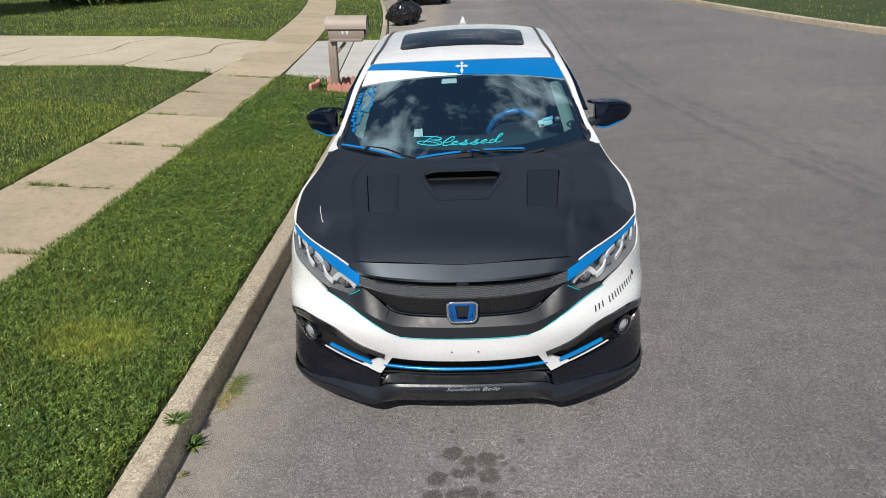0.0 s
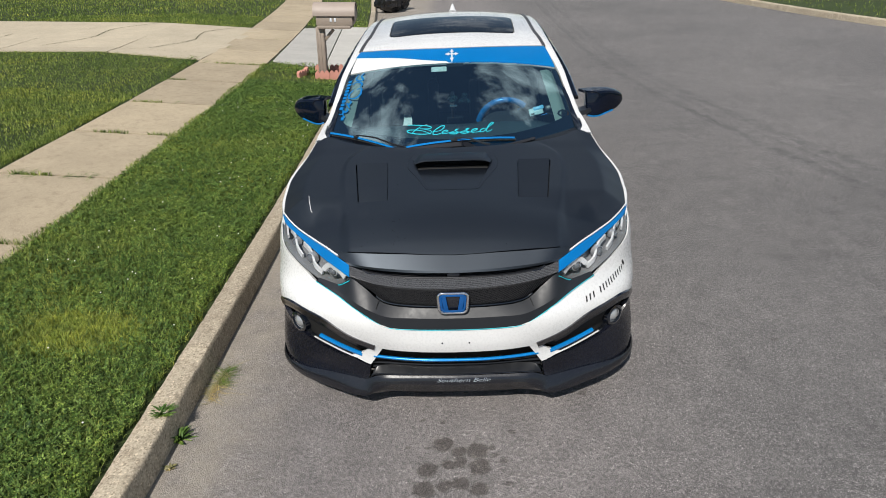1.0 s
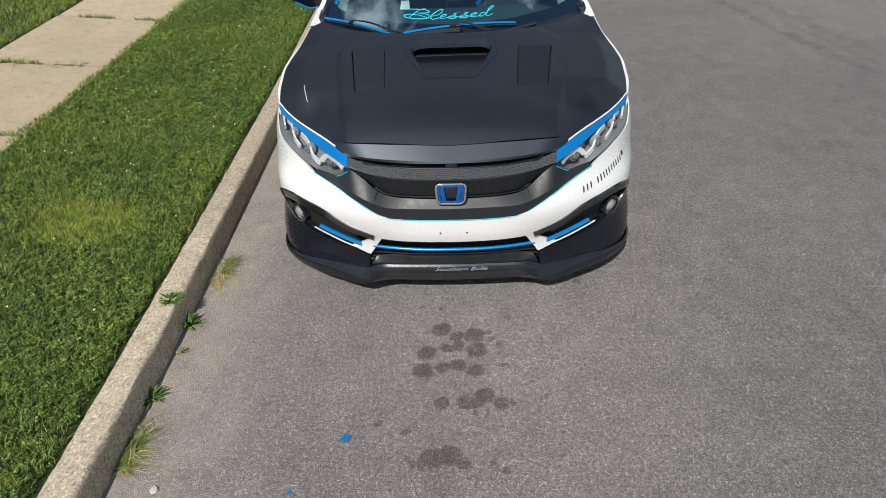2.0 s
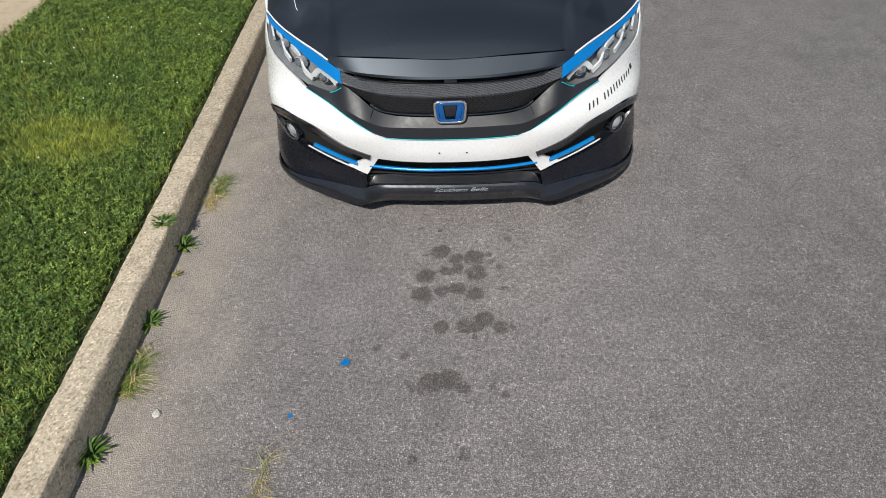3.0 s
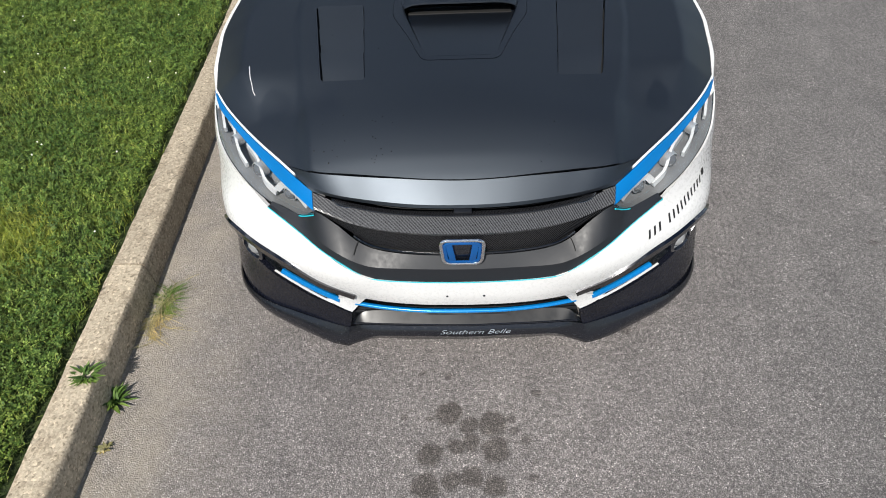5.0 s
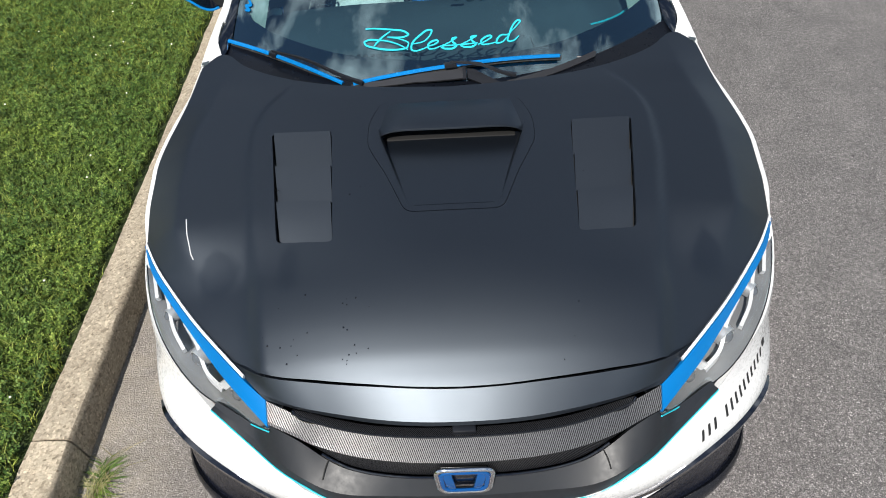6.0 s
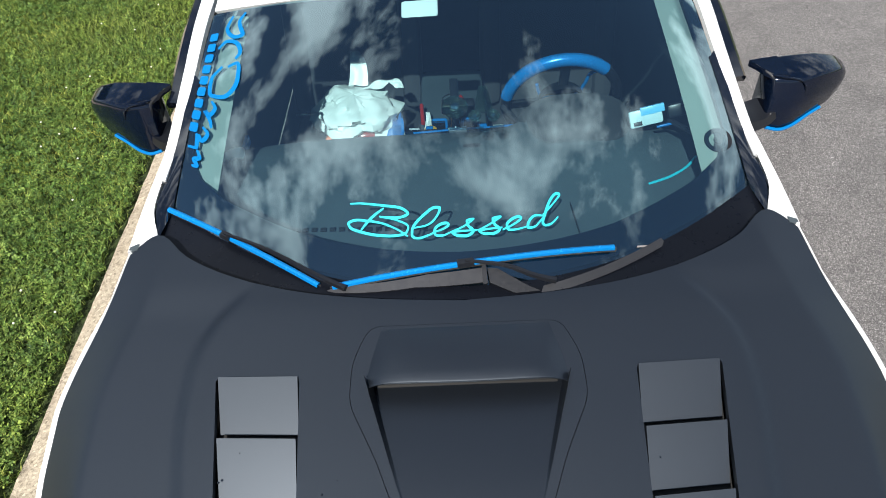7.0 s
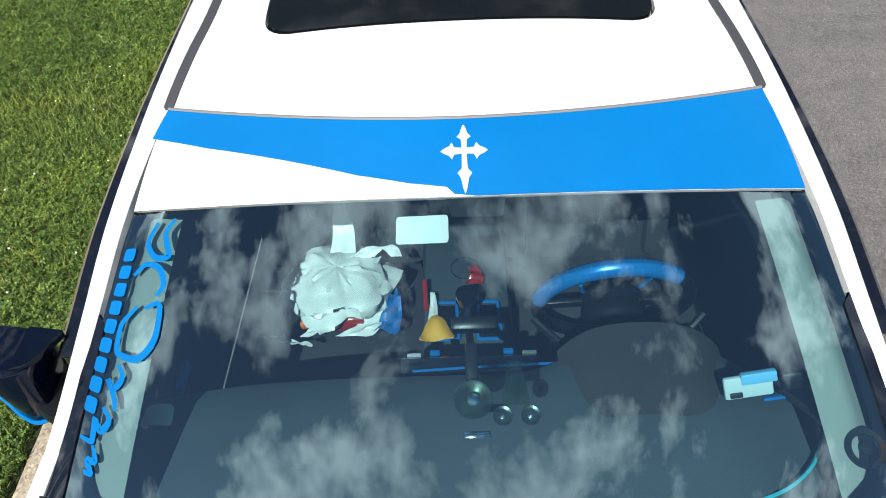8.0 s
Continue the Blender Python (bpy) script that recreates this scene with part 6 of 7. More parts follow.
def wiper(a, b, joint, pivot, label):
    """A wiper: blue blade in two halves, black joint and arm; a, b, joint are (u, v) on the glass."""
    pa, pb = screen(*a), screen(*b)

    def spot(t, lift):
        """A point over the glass on the straight line between the blade's ends, seen from above."""
        x, y = pa[0] + (pb[0] - pa[0]) * t, pa[1] + (pb[1] - pa[1]) * t
        v = .05
        for _ in range(20):
            u = x / (.71 - .058 * v)
            v += (y - screen(u, v)[1]) / .78
        return screen(x / (.71 - .058 * v), v, lift)

    def run(t0, t1, lift, n=14):
        return [tuple(spot(t, lift)) for t in np.linspace(t0, t1, n)]
    w = add("wiper_blade", sweep(run(0, 1, .006), [(-.004, -.006), (.004, -.006), (.002, .004), (-.002, .004)]), RUBBER, car, label)
    add("blue_cover", sweep(run(.01, joint - .022, .016), [(-.0068, -.003), (-.005, .003), (0, .005), (.005, .003), (.0068, -.003)]), BLUE_GLOSS, w, "glossy blue blade cover")
    add("blue_cover", sweep(run(joint + .022, .99, .016), [(-.0068, -.003), (-.005, .003), (0, .005), (.005, .003), (.0068, -.003)]), BLUE_GLOSS, w, "glossy blue blade cover")
    add("joint", sweep(run(joint - .028, joint + .028, .022, 6), [(-.009, -.007), (-.007, .004), (.007, .004), (.009, -.007)]), BLACK_TRIM, w)
    j = spot(joint, .034)
    p = np.array(pivot)
    arm = spline([tuple(j), tuple(j * .62 + p * .38 + (0, 0, .012)), tuple(j * .2 + p * .8), tuple(p)], 6)
    add("arm", sweep(arm, [(-.004, -.003), (-.003, .003), (.003, .003), (.004, -.003)], scale=np.linspace(.8, 1.6, len(arm))), BLACK_TRIM, w, "black wiper arm")
    return w


wiper((-.995, -.006), (-.44, -.02), .42, (-.255, 1.068, .918), "black windscreen wiper with blue blade cover")
wiper((-.41, -.018), (.487, .045), .47, (.20, 1.060, .925), "black windscreen wiper with blue blade cover")
ARM = paint("wiper_arm_grey", (.035, .036, .040), .32, metal=.3, vary=.15)
add("wiper_arm", shell(on_screen([(-.42, -.03), (-.385, -.010), (-.107, .046), (.065, .060), (.067, .020), (-.145, .010), (-.39, -.030)], .016), .006), ARM, car, "tapered grey wiper arm")
add("arm_clamp", shell(on_screen(rounded([(.060, .064), (.074, .064), (.076, .014), (.062, .014)], .004), .020), .010), BLACK_TRIM, car)
add("wiper_arm", shell(on_screen([(.078, .058), (.11, .054), (.145, .032), (.203, -.004), (.235, -.020), (.157, -.016), (.083, .018)], .016), .008), BLACK_TRIM, car, "black wiper arm base")
add("wiper_arm", shell(on_screen([(.232, -.034), (.45, -.020), (.632, -.006), (.640, .006), (.634, .020), (.45, .006), (.245, -.008)], .014), .008), ARM, car, "flat grey wiper arm")
add("label_bar", on_screen([(.555, .026), (.615, .006), (.617, .011), (.557, .031)], .004, .03), GREY, glass)


# ---- mirrors ----
def mirror_body():
    P = []
    for x, yb, yt, yr, z0, z1 in ((.796, 1.552, 1.566, 1.640, .965, 1.072), (.80, 1.546, 1.560, 1.645, .957, 1.078), (.84, 1.540, 1.546, 1.650, .952, 1.082), (.875, 1.552, 1.550, 1.655, .953, 1.082), (.93, 1.585, 1.574, 1.664, .962, 1.079), (.985, 1.612, 1.608, 1.674, .976, 1.068), (1.012, 1.632, 1.630, 1.675, .990, 1.055), (1.026, 1.648, 1.646, 1.672, 1.003, 1.042), (1.031, 1.655, 1.655, 1.666, 1.015, 1.030)):
        sec = rounded([(yb, z0), ((yb + yt) / 2 - .006, (z0 + z1) / 2), (yt, z1 - .006), (yr, z1), (yr - .006, z0 + .012)], .010)
        sec = [(y, 1.006 + (z - 1.018) * 1.22) for y, z in sec]
        P.append([(x, y, z) for y, z in sec] + [(x, *sec[0])])
    v, f = grid(np.array(P))
    n, m = len(P[0]), len(P) - 1
    return v, f + [tuple(range(n - 1))[::-1], tuple(m * n + k for k in range(n - 1))]


def horn():
    return shell(out(patch(rounded([(.83, 1.649), (.80, 1.646), (.757, 1.641), (.771, 1.616), (.781, 1.592), (.797, 1.568), (.83, 1.556)], .004), lambda x, y: np.stack([x, y, 1.0785 + .06 * (x - .80)], -1), .02, (), .008), UP), .016, .002)


for sgn in (1, -1):
    def side(vf):
        if sgn > 0:
            return vf
        v, f = mirror(vf)
        return np.asarray(v, float) * (.88, 1, 1) + (-.074, .018, 0), f
    vf = mirror_body()
    top = max(range(len(vf[1])), key=lambda i: np.asarray(vf[0])[list(vf[1][i])][:, 2].mean())
    q = np.asarray(vf[0], float)[list(vf[1][top])]
    if np.cross(q[1] - q[0], q[2] - q[0])[2] < 0:
        vf = flip(vf)
    mb = add("door_mirror", side(vf), MIRROR_BLACK, car, "gloss black door mirror with a blue stripe")
    add("horn", side(horn()), MIRROR_BLACK, mb)
    add("mirror_glass", side(out(grid(np.array([[(x, 1.654 + (x - .81) * .12, z) for x in np.linspace(.82, .99, 6)] for z in np.linspace(.985, 1.060, 5)])), (0, 1, 0))), CHROME, mb)
    add("stripe", side(sweep(spline([(.806, 1.541, .939), (.84, 1.537, .933), (.875, 1.549, .934), (.93, 1.582, .945), (.965, 1.600, .953)], 6), circle(.0045, 8, .0045))), BLUE, mb, "blue vinyl stripe")
    add("crease", side(tube(spline([(.79, 1.566, 1.080), (.825, 1.546, 1.082), (.862, 1.543, 1.070), (.884, 1.553, 1.02), (.888, 1.558, .965)], 8), .0022, 6)), MIRROR_BLACK, mb)
    add("stalk", side(sweep(spline([(.725, 1.565, .955), (.77, 1.562, .960), (.815, 1.575, .975)], 5), [(-.062, -.016), (-.058, .012), (.045, .016), (.05, -.014)], (0, 0, 1), scale=np.linspace(1.1, .7, 11))), BLACK_TRIM, mb)

# ---- cabin ----
add("cabin_floor", shell(out(patch([(-.76, 1.3), (.76, 1.3), (.76, 4.0), (-.76, 4.0)], lambda x, y: np.stack([x, y, 0 * x + .26], -1), .3), UP), .02), CLOTH, car)
both("door_card", shell(out(patch([(1.2, .26), (4.0, .26), (4.0, .95), (1.2, .93)], lambda y, z: np.stack([.765 - .02 * (z > .6), y, z], -1), .2), (-1, 0, 0)), .02), DASH)
add("headliner", shell(out(patch([(-.57, 1.95), (.57, 1.95), (.56, 3.5), (-.56, 3.5)], lambda x, y: on_roof(x, y, -.03), .12), (0, 0, -1)), .01), TRIM_GREY, car)
add("rear_shelf", box(0, 3.85, .90, 1.3, .6, .04, .01), CLOTH, car)
add("firewall", box(0, 1.16, .55, 1.4, .05, .55, .01), DASH, car)
both("pillar_trim", out(loft([tuple(screen(.845, v, -.025)) for v in np.linspace(.13, .99, 8)], [tuple(screen(.915, v, -.012)) for v in np.linspace(.13, .99, 8)], [tuple(screen(.965, v, -.03)) for v in np.linspace(.13, .99, 8)], n=24, sub=4), (0, -.4, 1)), TRIM_GREY, "light grey pillar trim")


def dash_top():
    P = []
    for y, z in ((1.16, .872), (1.24, .876), (1.32, .879), (1.45, .886), (1.58, .888), (1.64, .885), (1.675, .868), (1.69, .83), (1.685, .74), (1.66, .62)):
        row = []
        for x in np.linspace(-.70, .70, 49):
            hump = .030 * math.exp(-((x - .36) / .17) ** 4) * (1.40 < y < 1.70)
            back = .045 * math.exp(-((x - .36) / .2) ** 4) * (y > 1.6)
            row.append((x, y + back - .05 * (abs(x) / .7) ** 4 + .06 * (abs(x) > .5) * (y > 2), z + hump - .012 * (abs(x) / .7) ** 3))
        P.append(row)
    return shell(out(grid(np.array(P)), UP), .01)


dash = add("dashboard", dash_top(), DASH, car, "dark grey dashboard")


def binnacle():
    P = []
    for t in np.linspace(0, 1, 14):
        y = 1.36 + .36 * t
        w = .165 - .03 * (1 - t) ** 2
        h = .004 + .040 * float(step01(t, 0, .8))
        P.append([(.345 + w * a, y + .03 * (1 - a * a) * t, .886 + h * (1 - abs(a) ** 4) - .008 * abs(a) ** 4) for a in np.linspace(-1, 1, 25)])
    return shell(out(grid(np.array(P)), UP), .03)


add("instrument_hood", binnacle(), CLOTH, dash, "black cowl over the instruments")
for k in range(15):
    add("defroster_slot", box(-.40 + k * .0225, 1.292 - .0008 * k, .881, .014, .012, .004, .001), DARK, dash)
add("seam", tube([(.262, 1.64, .905), (.262, 1.5, .894), (.275, 1.35, .884), (.285, 1.22, .880)], .0022, 6), DARK, dash)
add("blue_trim", tube([(-.12, 1.694, .858), (0, 1.697, .862), (.15, 1.699, .866), (.28, 1.70, .868)], .003, 6), BLUE, dash, "thin blue trim line")
add("blue_trim", tube(spline([(.478, 1.392, .892), (.54, 1.415, .895), (.59, 1.45, .896), (.622, 1.488, .895)], 6), .0035, 6), CYAN, dash, "thin blue trim arc")
add("blue_trim", box(-.62, 1.72, .82, .012, .07, .03, .003), BLUE, dash)
add("vent_panel", box(0, 1.735, .80, .30, .05, .06, .008, Matrix.Rotation(radians(30), 4, "X")), GLOSS, dash)
for x in (-.075, .085):
    add("knob", box(x, 1.76, .825, .022, .012, .010, .002), BLUE, dash)
for x in (-.12, .13):
    add("label_bar", box(x, 1.755, .826, .03, .008, .006, .001), PALE, dash)

console = add("console", box(0, 2.05, .50, .24, .66, .30, .03), DASH, car, "dark centre console with blue trims")
for x in (-.052, .056):
    add("blue_trim", at(loop_tube([(a, 0, b) for a, b in rounded([(-.030, -.06), (.030, -.06), (.026, .06), (-.026, .06)], .008)], .005, 6), Matrix.Translation((x, 1.975, .658)) @ Matrix.Rotation(radians(-90), 4, "X")), BLUE, console)
    add("button_panel", box(x, 1.975, .654, .045, .10, .008, .002), GLOSS, console)
add("gear_lever", lathe([(.03, .64), (.022, .67), (.016, .70), (.03, .74), (.028, .76), (.0001, .77)], 16), GLOSS, console).location = (.0, 1.98, 0)
add("cup_recess", lathe([(.040, .655), (.038, .62), (.0001, .62)], 18), DARK, console).location = (0, 2.16, 0)


def seat(sgn):
    s = add("seat", box(sgn * .36, 2.08, .45, .50, .52, .16, .06), CLOTH, car, "black cloth front seat")
    add("backrest", at(box(0, 0, .30, .48, .14, .62, .06), Matrix.Translation((sgn * .36, 2.36, .48)) @ Matrix.Rotation(radians(-18), 4, "X")), CLOTH, s)
    add("headrest", box(sgn * .36, 2.60, 1.10, .26, .10, .17, .045), CLOTH, s)
    for k in (-1, 1):
        add("bolster", at(box(k * .21, -.03, .28, .08, .14, .5, .035), Matrix.Translation((sgn * .36, 2.36, .48)) @ Matrix.Rotation(radians(-18), 4, "X")), CLOTH, s)


seat(1), seat(-1)
add("rear_seat", join(box(0, 3.05, .45, 1.3, .5, .2, .06), at(box(0, 0, .3, 1.3, .14, .6, .05), Matrix.Translation((0, 3.35, .5)) @ Matrix.Rotation(radians(-22), 4, "X"))), CLOTH, car)

# steering wheel
sw = Matrix.Translation((.338, 1.905, .802)) @ Matrix.Rotation(radians(-76), 4, "X")


def arc_tube(a0, a1, R, r, n=36, m=12):
    P = []
    for a in np.linspace(radians(a0), radians(a1), n):
        P.append([((R + r * math.cos(b)) * math.cos(a), (R + r * math.cos(b)) * math.sin(a), r * math.sin(b)) for b in np.linspace(0, 2 * math.pi, m + 1)])
    v, f = grid(np.array(P))
    c = m + 1
    return v, f + [tuple(range(m)), tuple((n - 1) * c + k for k in range(m))[::-1]]


wheel_ob = add("steering_wheel", at(arc_tube(0, 360, .174, .0155, 60), sw), BLACK_TRIM, car, "black steering wheel with a blue upper rim")
add("blue_rim", at(arc_tube(190, 312, .174, .0200, 44), sw), BLUE_GLOSS, wheel_ob, "blue vinyl on the rim")
add("hub", at(lathe([(.0001, .035), (.05, .032), (.07, .015), (.075, -.02)], 24), sw), BLACK_TRIM, wheel_ob)
for a in (5, 175, 270):
    add("spoke", at(box(.115, 0, .006, .11, .03, .014, .005), sw @ Matrix.Rotation(radians(a), 4, "Z")), BLACK_TRIM, wheel_ob)
add("blue_trim", at(tube(spline([(-.078, -.055, .022), (-.066, -.01, .026), (-.048, .014, .030), (.054, .004, .030), (.072, -.045, .026), (.084, -.092, .022), (.122, -.115, .016)], 6), .0055, 8), sw), BLUE_GLOSS, wheel_ob)
add("stalk_lever", tube([(.20, 1.80, .80), (.17, 1.82, .82), (.145, 1.84, .835)], .009, 8), BLACK_TRIM, wheel_ob)
add("stalk_lever", tube([(.47, 1.80, .80), (.50, 1.82, .82), (.525, 1.84, .835)], .009, 8), BLACK_TRIM, wheel_ob)


# ---- loose things in the car ----
def loose(name, vf, material, label, category, smooth=True):
    ob = add(name, vf, material, None, "", smooth)
    ob.matrix_basis = car.matrix_basis.copy()
    return tagged(ob, label, category)


def crumple(center, size, seed, amp=.18, n=26, flat=0.0):
    """A crumpled blob, as of thin plastic or cloth."""
    P = []
    for i in range(n):
        th = math.pi * i / (n - 1)
        row = []
        for j in range(n * 2 + 1):
            ph = 2 * math.pi * (j % (n * 2)) / (n * 2)
            d = np.array((math.sin(th) * math.cos(ph), math.sin(th) * math.sin(ph), math.cos(th)))
            q = Vector(d * 2.1 + seed)
            k = 1 + amp * (noise.noise(q) + .55 * abs(noise.noise(q * 2.7)) + .3 * noise.noise(q * 6)) - flat * max(0, -d[2])
            row.append(np.array(center) + d * np.array(size) * k)
        P.append(row)
    v, f = grid(np.array(P))
    return v, [q[::-1] for q in f]


def flap(points, w, amp=.012, seed=1):
    """A limp strip of film along a line."""
    p = spline(points, 6)
    rows = []
    for i, q in enumerate(p):
        t = i / (len(p) - 1)
        k = w * (1 - .55 * t)
        rows.append([q + np.array((k * s, 0, amp * noise.noise((s * 2, t * 3, seed)))) for s in np.linspace(-.5, .5, 6)])
    v, f = grid(np.array(rows))
    return shell(out((v, f), UP), .0015)


bag = loose("plastic_bag", crumple((-.345, 2.12, .655), (.140, .135, .062), 3, .32), PLASTIC_WHITE, "crumpled white plastic carrier bag on the seat", "bag")
for nm, pts, w in (("handle", [(-.33, 2.16, .73), (-.325, 2.2, .78), (-.335, 2.24, .80), (-.34, 2.28, .795)], .07), ("handle", [(-.28, 2.15, .72), (-.24, 2.17, .74), (-.20, 2.165, .735), (-.185, 2.15, .72)], .07),
                   ("flap", [(-.44, 2.08, .68), (-.49, 2.07, .68), (-.53, 2.08, .675)], .09), ("flap", [(-.36, 2.03, .63), (-.40, 1.99, .62), (-.43, 1.965, .62)], .05)):
    add(nm, flap(pts, w), PLASTIC_WHITE, bag)
bottle = loose("drink_bottle", at(lathe([(.0001, -.08), (.03, -.08), (.034, -.06), (.034, .03), (.02, .06), (.015, .075)], 20), Matrix.Translation((-.345, 2.035, .60)) @ Matrix.Rotation(radians(78), 4, "Y") @ Matrix.Rotation(radians(10), 4, "X")), RED, "bottle of red drink with an orange cap", "bottle")
add("cap", at(lathe([(.018, .07), (.018, .092), (.0001, .094)], 16), Matrix.Translation((-.425, 2.025, .605)) @ Matrix.Rotation(radians(-100), 4, "Y") @ Matrix.Translation((0, 0, -.07))), ORANGE_CAP, bottle)
loose("paper", flap([(-.30, 1.97, .612), (-.26, 2.0, .62), (-.235, 2.06, .63)], .10, .02, 4), PLASTIC_WHITE, "loose sheet of white paper on the seat", "paper")
loose("blue_packet", flap([(-.215, 1.98, .615), (-.20, 2.03, .63), (-.195, 2.09, .64)], .07, .03, 9), BLUE, "torn light blue packet on the seat", "packet")
loose("wrapper", flap([(-.52, 1.985, .60), (-.47, 1.96, .61), (-.42, 1.95, .60)], .055, .02, 7), PLASTIC_WHITE, "torn white plastic wrapper on the seat", "wrapper")
loose("yellow_cloth", shell(out(patch(rounded([(-.125, 1.905), (-.03, 1.915), (-.055, 1.965), (-.085, 1.985), (-.11, 1.955)], .012), lambda x, y: np.stack([x, y, .668 + .02 * np.sin(x * 60) * np.cos(y * 45)], -1), .012), UP), .004), ORANGE, "folded yellow cloth on the console", "cloth")
loose("red_pen", tube([(-.105, 2.00, .67), (-.108, 2.05, .68), (-.11, 2.09, .685)], .007, 8), RED, "red marker lying on the console", "pen")
loose("ticket", flap([(-.088, 1.97, .672), (-.086, 2.02, .676), (-.09, 2.055, .68)], .025, .01, 3), PLASTIC_WHITE, "white paper slip on the console", "paper")
loose("snack_wrapper", flap([(.02, 2.09, .665), (.03, 2.115, .672), (.02, 2.15, .668)], .05, .02, 5), RED, "crumpled red and white wrapper on the console", "wrapper")
loose("parking_tag", shell(out(patch(rounded([(-.645, 1.565), (-.575, 1.560), (-.58, 1.605), (-.64, 1.61)], .01), lambda x, y: np.stack([x, y, .893 + .01 * np.sin(x * 50)], -1), .015), UP), .003), PLASTIC_WHITE, "checked white card on the dashboard", "card")


def suction_mount(p, r, label, centre):
    """A clear suction disc on the inside of the glass with a stub behind it."""
    m = Matrix.Translation(p) @ Matrix.Rotation(radians(22), 4, "X")
    ob = loose("suction_cup", at(lathe([(.0001, -.004), (r * .25, -.004), (r * .3, -.008), (r * .62, -.008), (r * .68, -.004), (r * .96, -.003), (r, -.006), (r * .9, -.012), (r * .4, -.018), (.0001, -.02)], 28), m), CUP, label, "mount")
    add("centre", at(lathe([(.0001, -.001), (r * .3, -.002), (r * .34, -.006)], 20), m), centre, ob)
    return ob, m


CUP = make_glass("clear_rubber", (.56, .60, .50), .25, 1.45, 2.2)
sc, m = suction_mount((0, 1.492, 1.083), .032, "milky suction cup mount on the windscreen", CHROME)
add("stem", at(box(0, .05, -.035, .022, .10, .02, .005), m), BLACK_TRIM, sc)
add("bracket", at(box(.005, -.055, -.02, .045, .012, .012, .003), m), CHROME, sc)
add("arm", tube([(.0, 1.56, 1.05), (.0, 1.66, .97), (.0, 1.75, .90)], .009, 8), BLACK_TRIM, sc)
add("cradle", box(.012, 1.80, .87, .10, .03, .05, .008, Matrix.Rotation(radians(25), 4, "X")), BLACK_TRIM, sc)
for x in (.047, .092):
    suction_mount((x, 1.468, 1.071), .016, "small clear suction cup of a windscreen gadget", CHROME)
gadget = loose("windscreen_gadget", at(sweep([(0, 0, 0), (0, .03, 0), (0, .07, -.004)], [(-.012, -.006), (-.012, .004), (.012, .004), (.012, -.006)], scale=[1.8, 1.5, .8]), Matrix.Translation((.07, 1.49, 1.066)) @ Matrix.Rotation(radians(24), 4, "X")), CUP, "small grey gadget stuck to the windscreen", "gadget")
mount, m = suction_mount(tuple(screen(.925, .252, -.002)), .034, "black suction cup mount near the windscreen pillar", BLACK_TRIM)
mount.data.materials.clear()
mount.data.materials.append(BLACK_TRIM)
add("arm", tube([(.63, 1.46, .965), (.60, 1.52, .955), (.56, 1.57, .955)], .007, 8), BLACK_TRIM, mount)
PALE_BLUE = paint("pale_blue_plastic", (.55, .70, .72), .35, vary=.08, small=40)
pm = Matrix.Translation((.505, 1.575, .965)) @ Matrix.Rotation(radians(-14), 4, "Y") @ Matrix.Rotation(radians(-28), 4, "X")
phone = loose("phone", at(box(-.005, 0, 0, .085, .012, .045, .005), pm), PALE_BLUE, "pale blue phone with a light blue edge in its holder", "phone")
add("back_panel", at(box(.014, -.001, .016, .062, .014, .022, .003), pm), paint("sky_blue_plastic", (.16, .52, .80), .35), phone)
add("camera_bump", at(box(-.028, -.008, -.012, .022, .006, .010, .002), pm), INK, phone)
holder = loose("phone_holder", at(box(.075, 0, .0, .050, .02, .035, .006), pm), BLACK_TRIM, "black phone holder clamp above the dashboard", "holder")
add("jaw", at(box(.115, .0, .012, .04, .014, .055, .006, Matrix.Rotation(radians(-20), 4, "Y")), pm), PALE_BLUE, holder, "pale blue clamp jaw")
add("blue_trim", at(box(.04, .0, -.032, .045, .012, .006, .002), pm), BLUE, holder)


# ---- verge and street ----
def mailbox():
    base = Vector((-1.955, 9.56, float(turf_z(-1.955, 9.56))))
    lean = Matrix.Translation(base) @ Matrix.Rotation(radians(2.0), 4, "Y") @ Matrix.Diagonal((1, 1, .86, 1))
    root = tagged(new("mailbox"), "taupe plastic mailbox on a square post", "mailbox")
    root.matrix_basis = lean
    post = add("post", box(-.005, 0, .38, .115, .115, .80, .008), MAIL_POST, root)
    for x in (-.045, -.005, .035):
        add("flute", box(x, -.060, .36, .014, .008, .66, .003), MAIL_POST, post)
    add("brace", at(box(0, 0, 0, .20, .05, .045, .008), Matrix.Translation((.115, 0, .66)) @ Matrix.Rotation(radians(-52), 4, "Y")), MAIL_POST, root)
    add("tray", box(.205, 0, .79, .46, .24, .05, .01), MAIL_POST, root)
    add("body", box(.215, 0, .90, .50, .24, .18, .012), MAIL_POST, root)
    P = [[(x, .145 * math.cos(a), .985 + .17 * math.sin(a)) for a in np.linspace(-.15, math.pi + .15, 18)] for x in (-.07, -.065, .48, .50, .502)]
    v, f = grid(np.array(P))
    add("roof", shell(out((v, f), UP), .012), MAIL_TOP, root, "rounded taupe roof")
    add("door", at(lathe([(.0001, .006), (.10, .006), (.12, 0)], 20, "x"), Matrix.Translation((.49, 0, .98))), MAIL_TOP, root)
    for x in (.17, .23):
        add("number_bar", box(x, -.124, .90, .028, .006, .055, .002), PALE, root)
    return root


mailbox()
edging = tagged(new("bed_edging"), "scalloped pink concrete edging round the mailbox", "edging")
edging.location = (-1.93, 9.50, float(turf_z(-1.93, 9.50)))


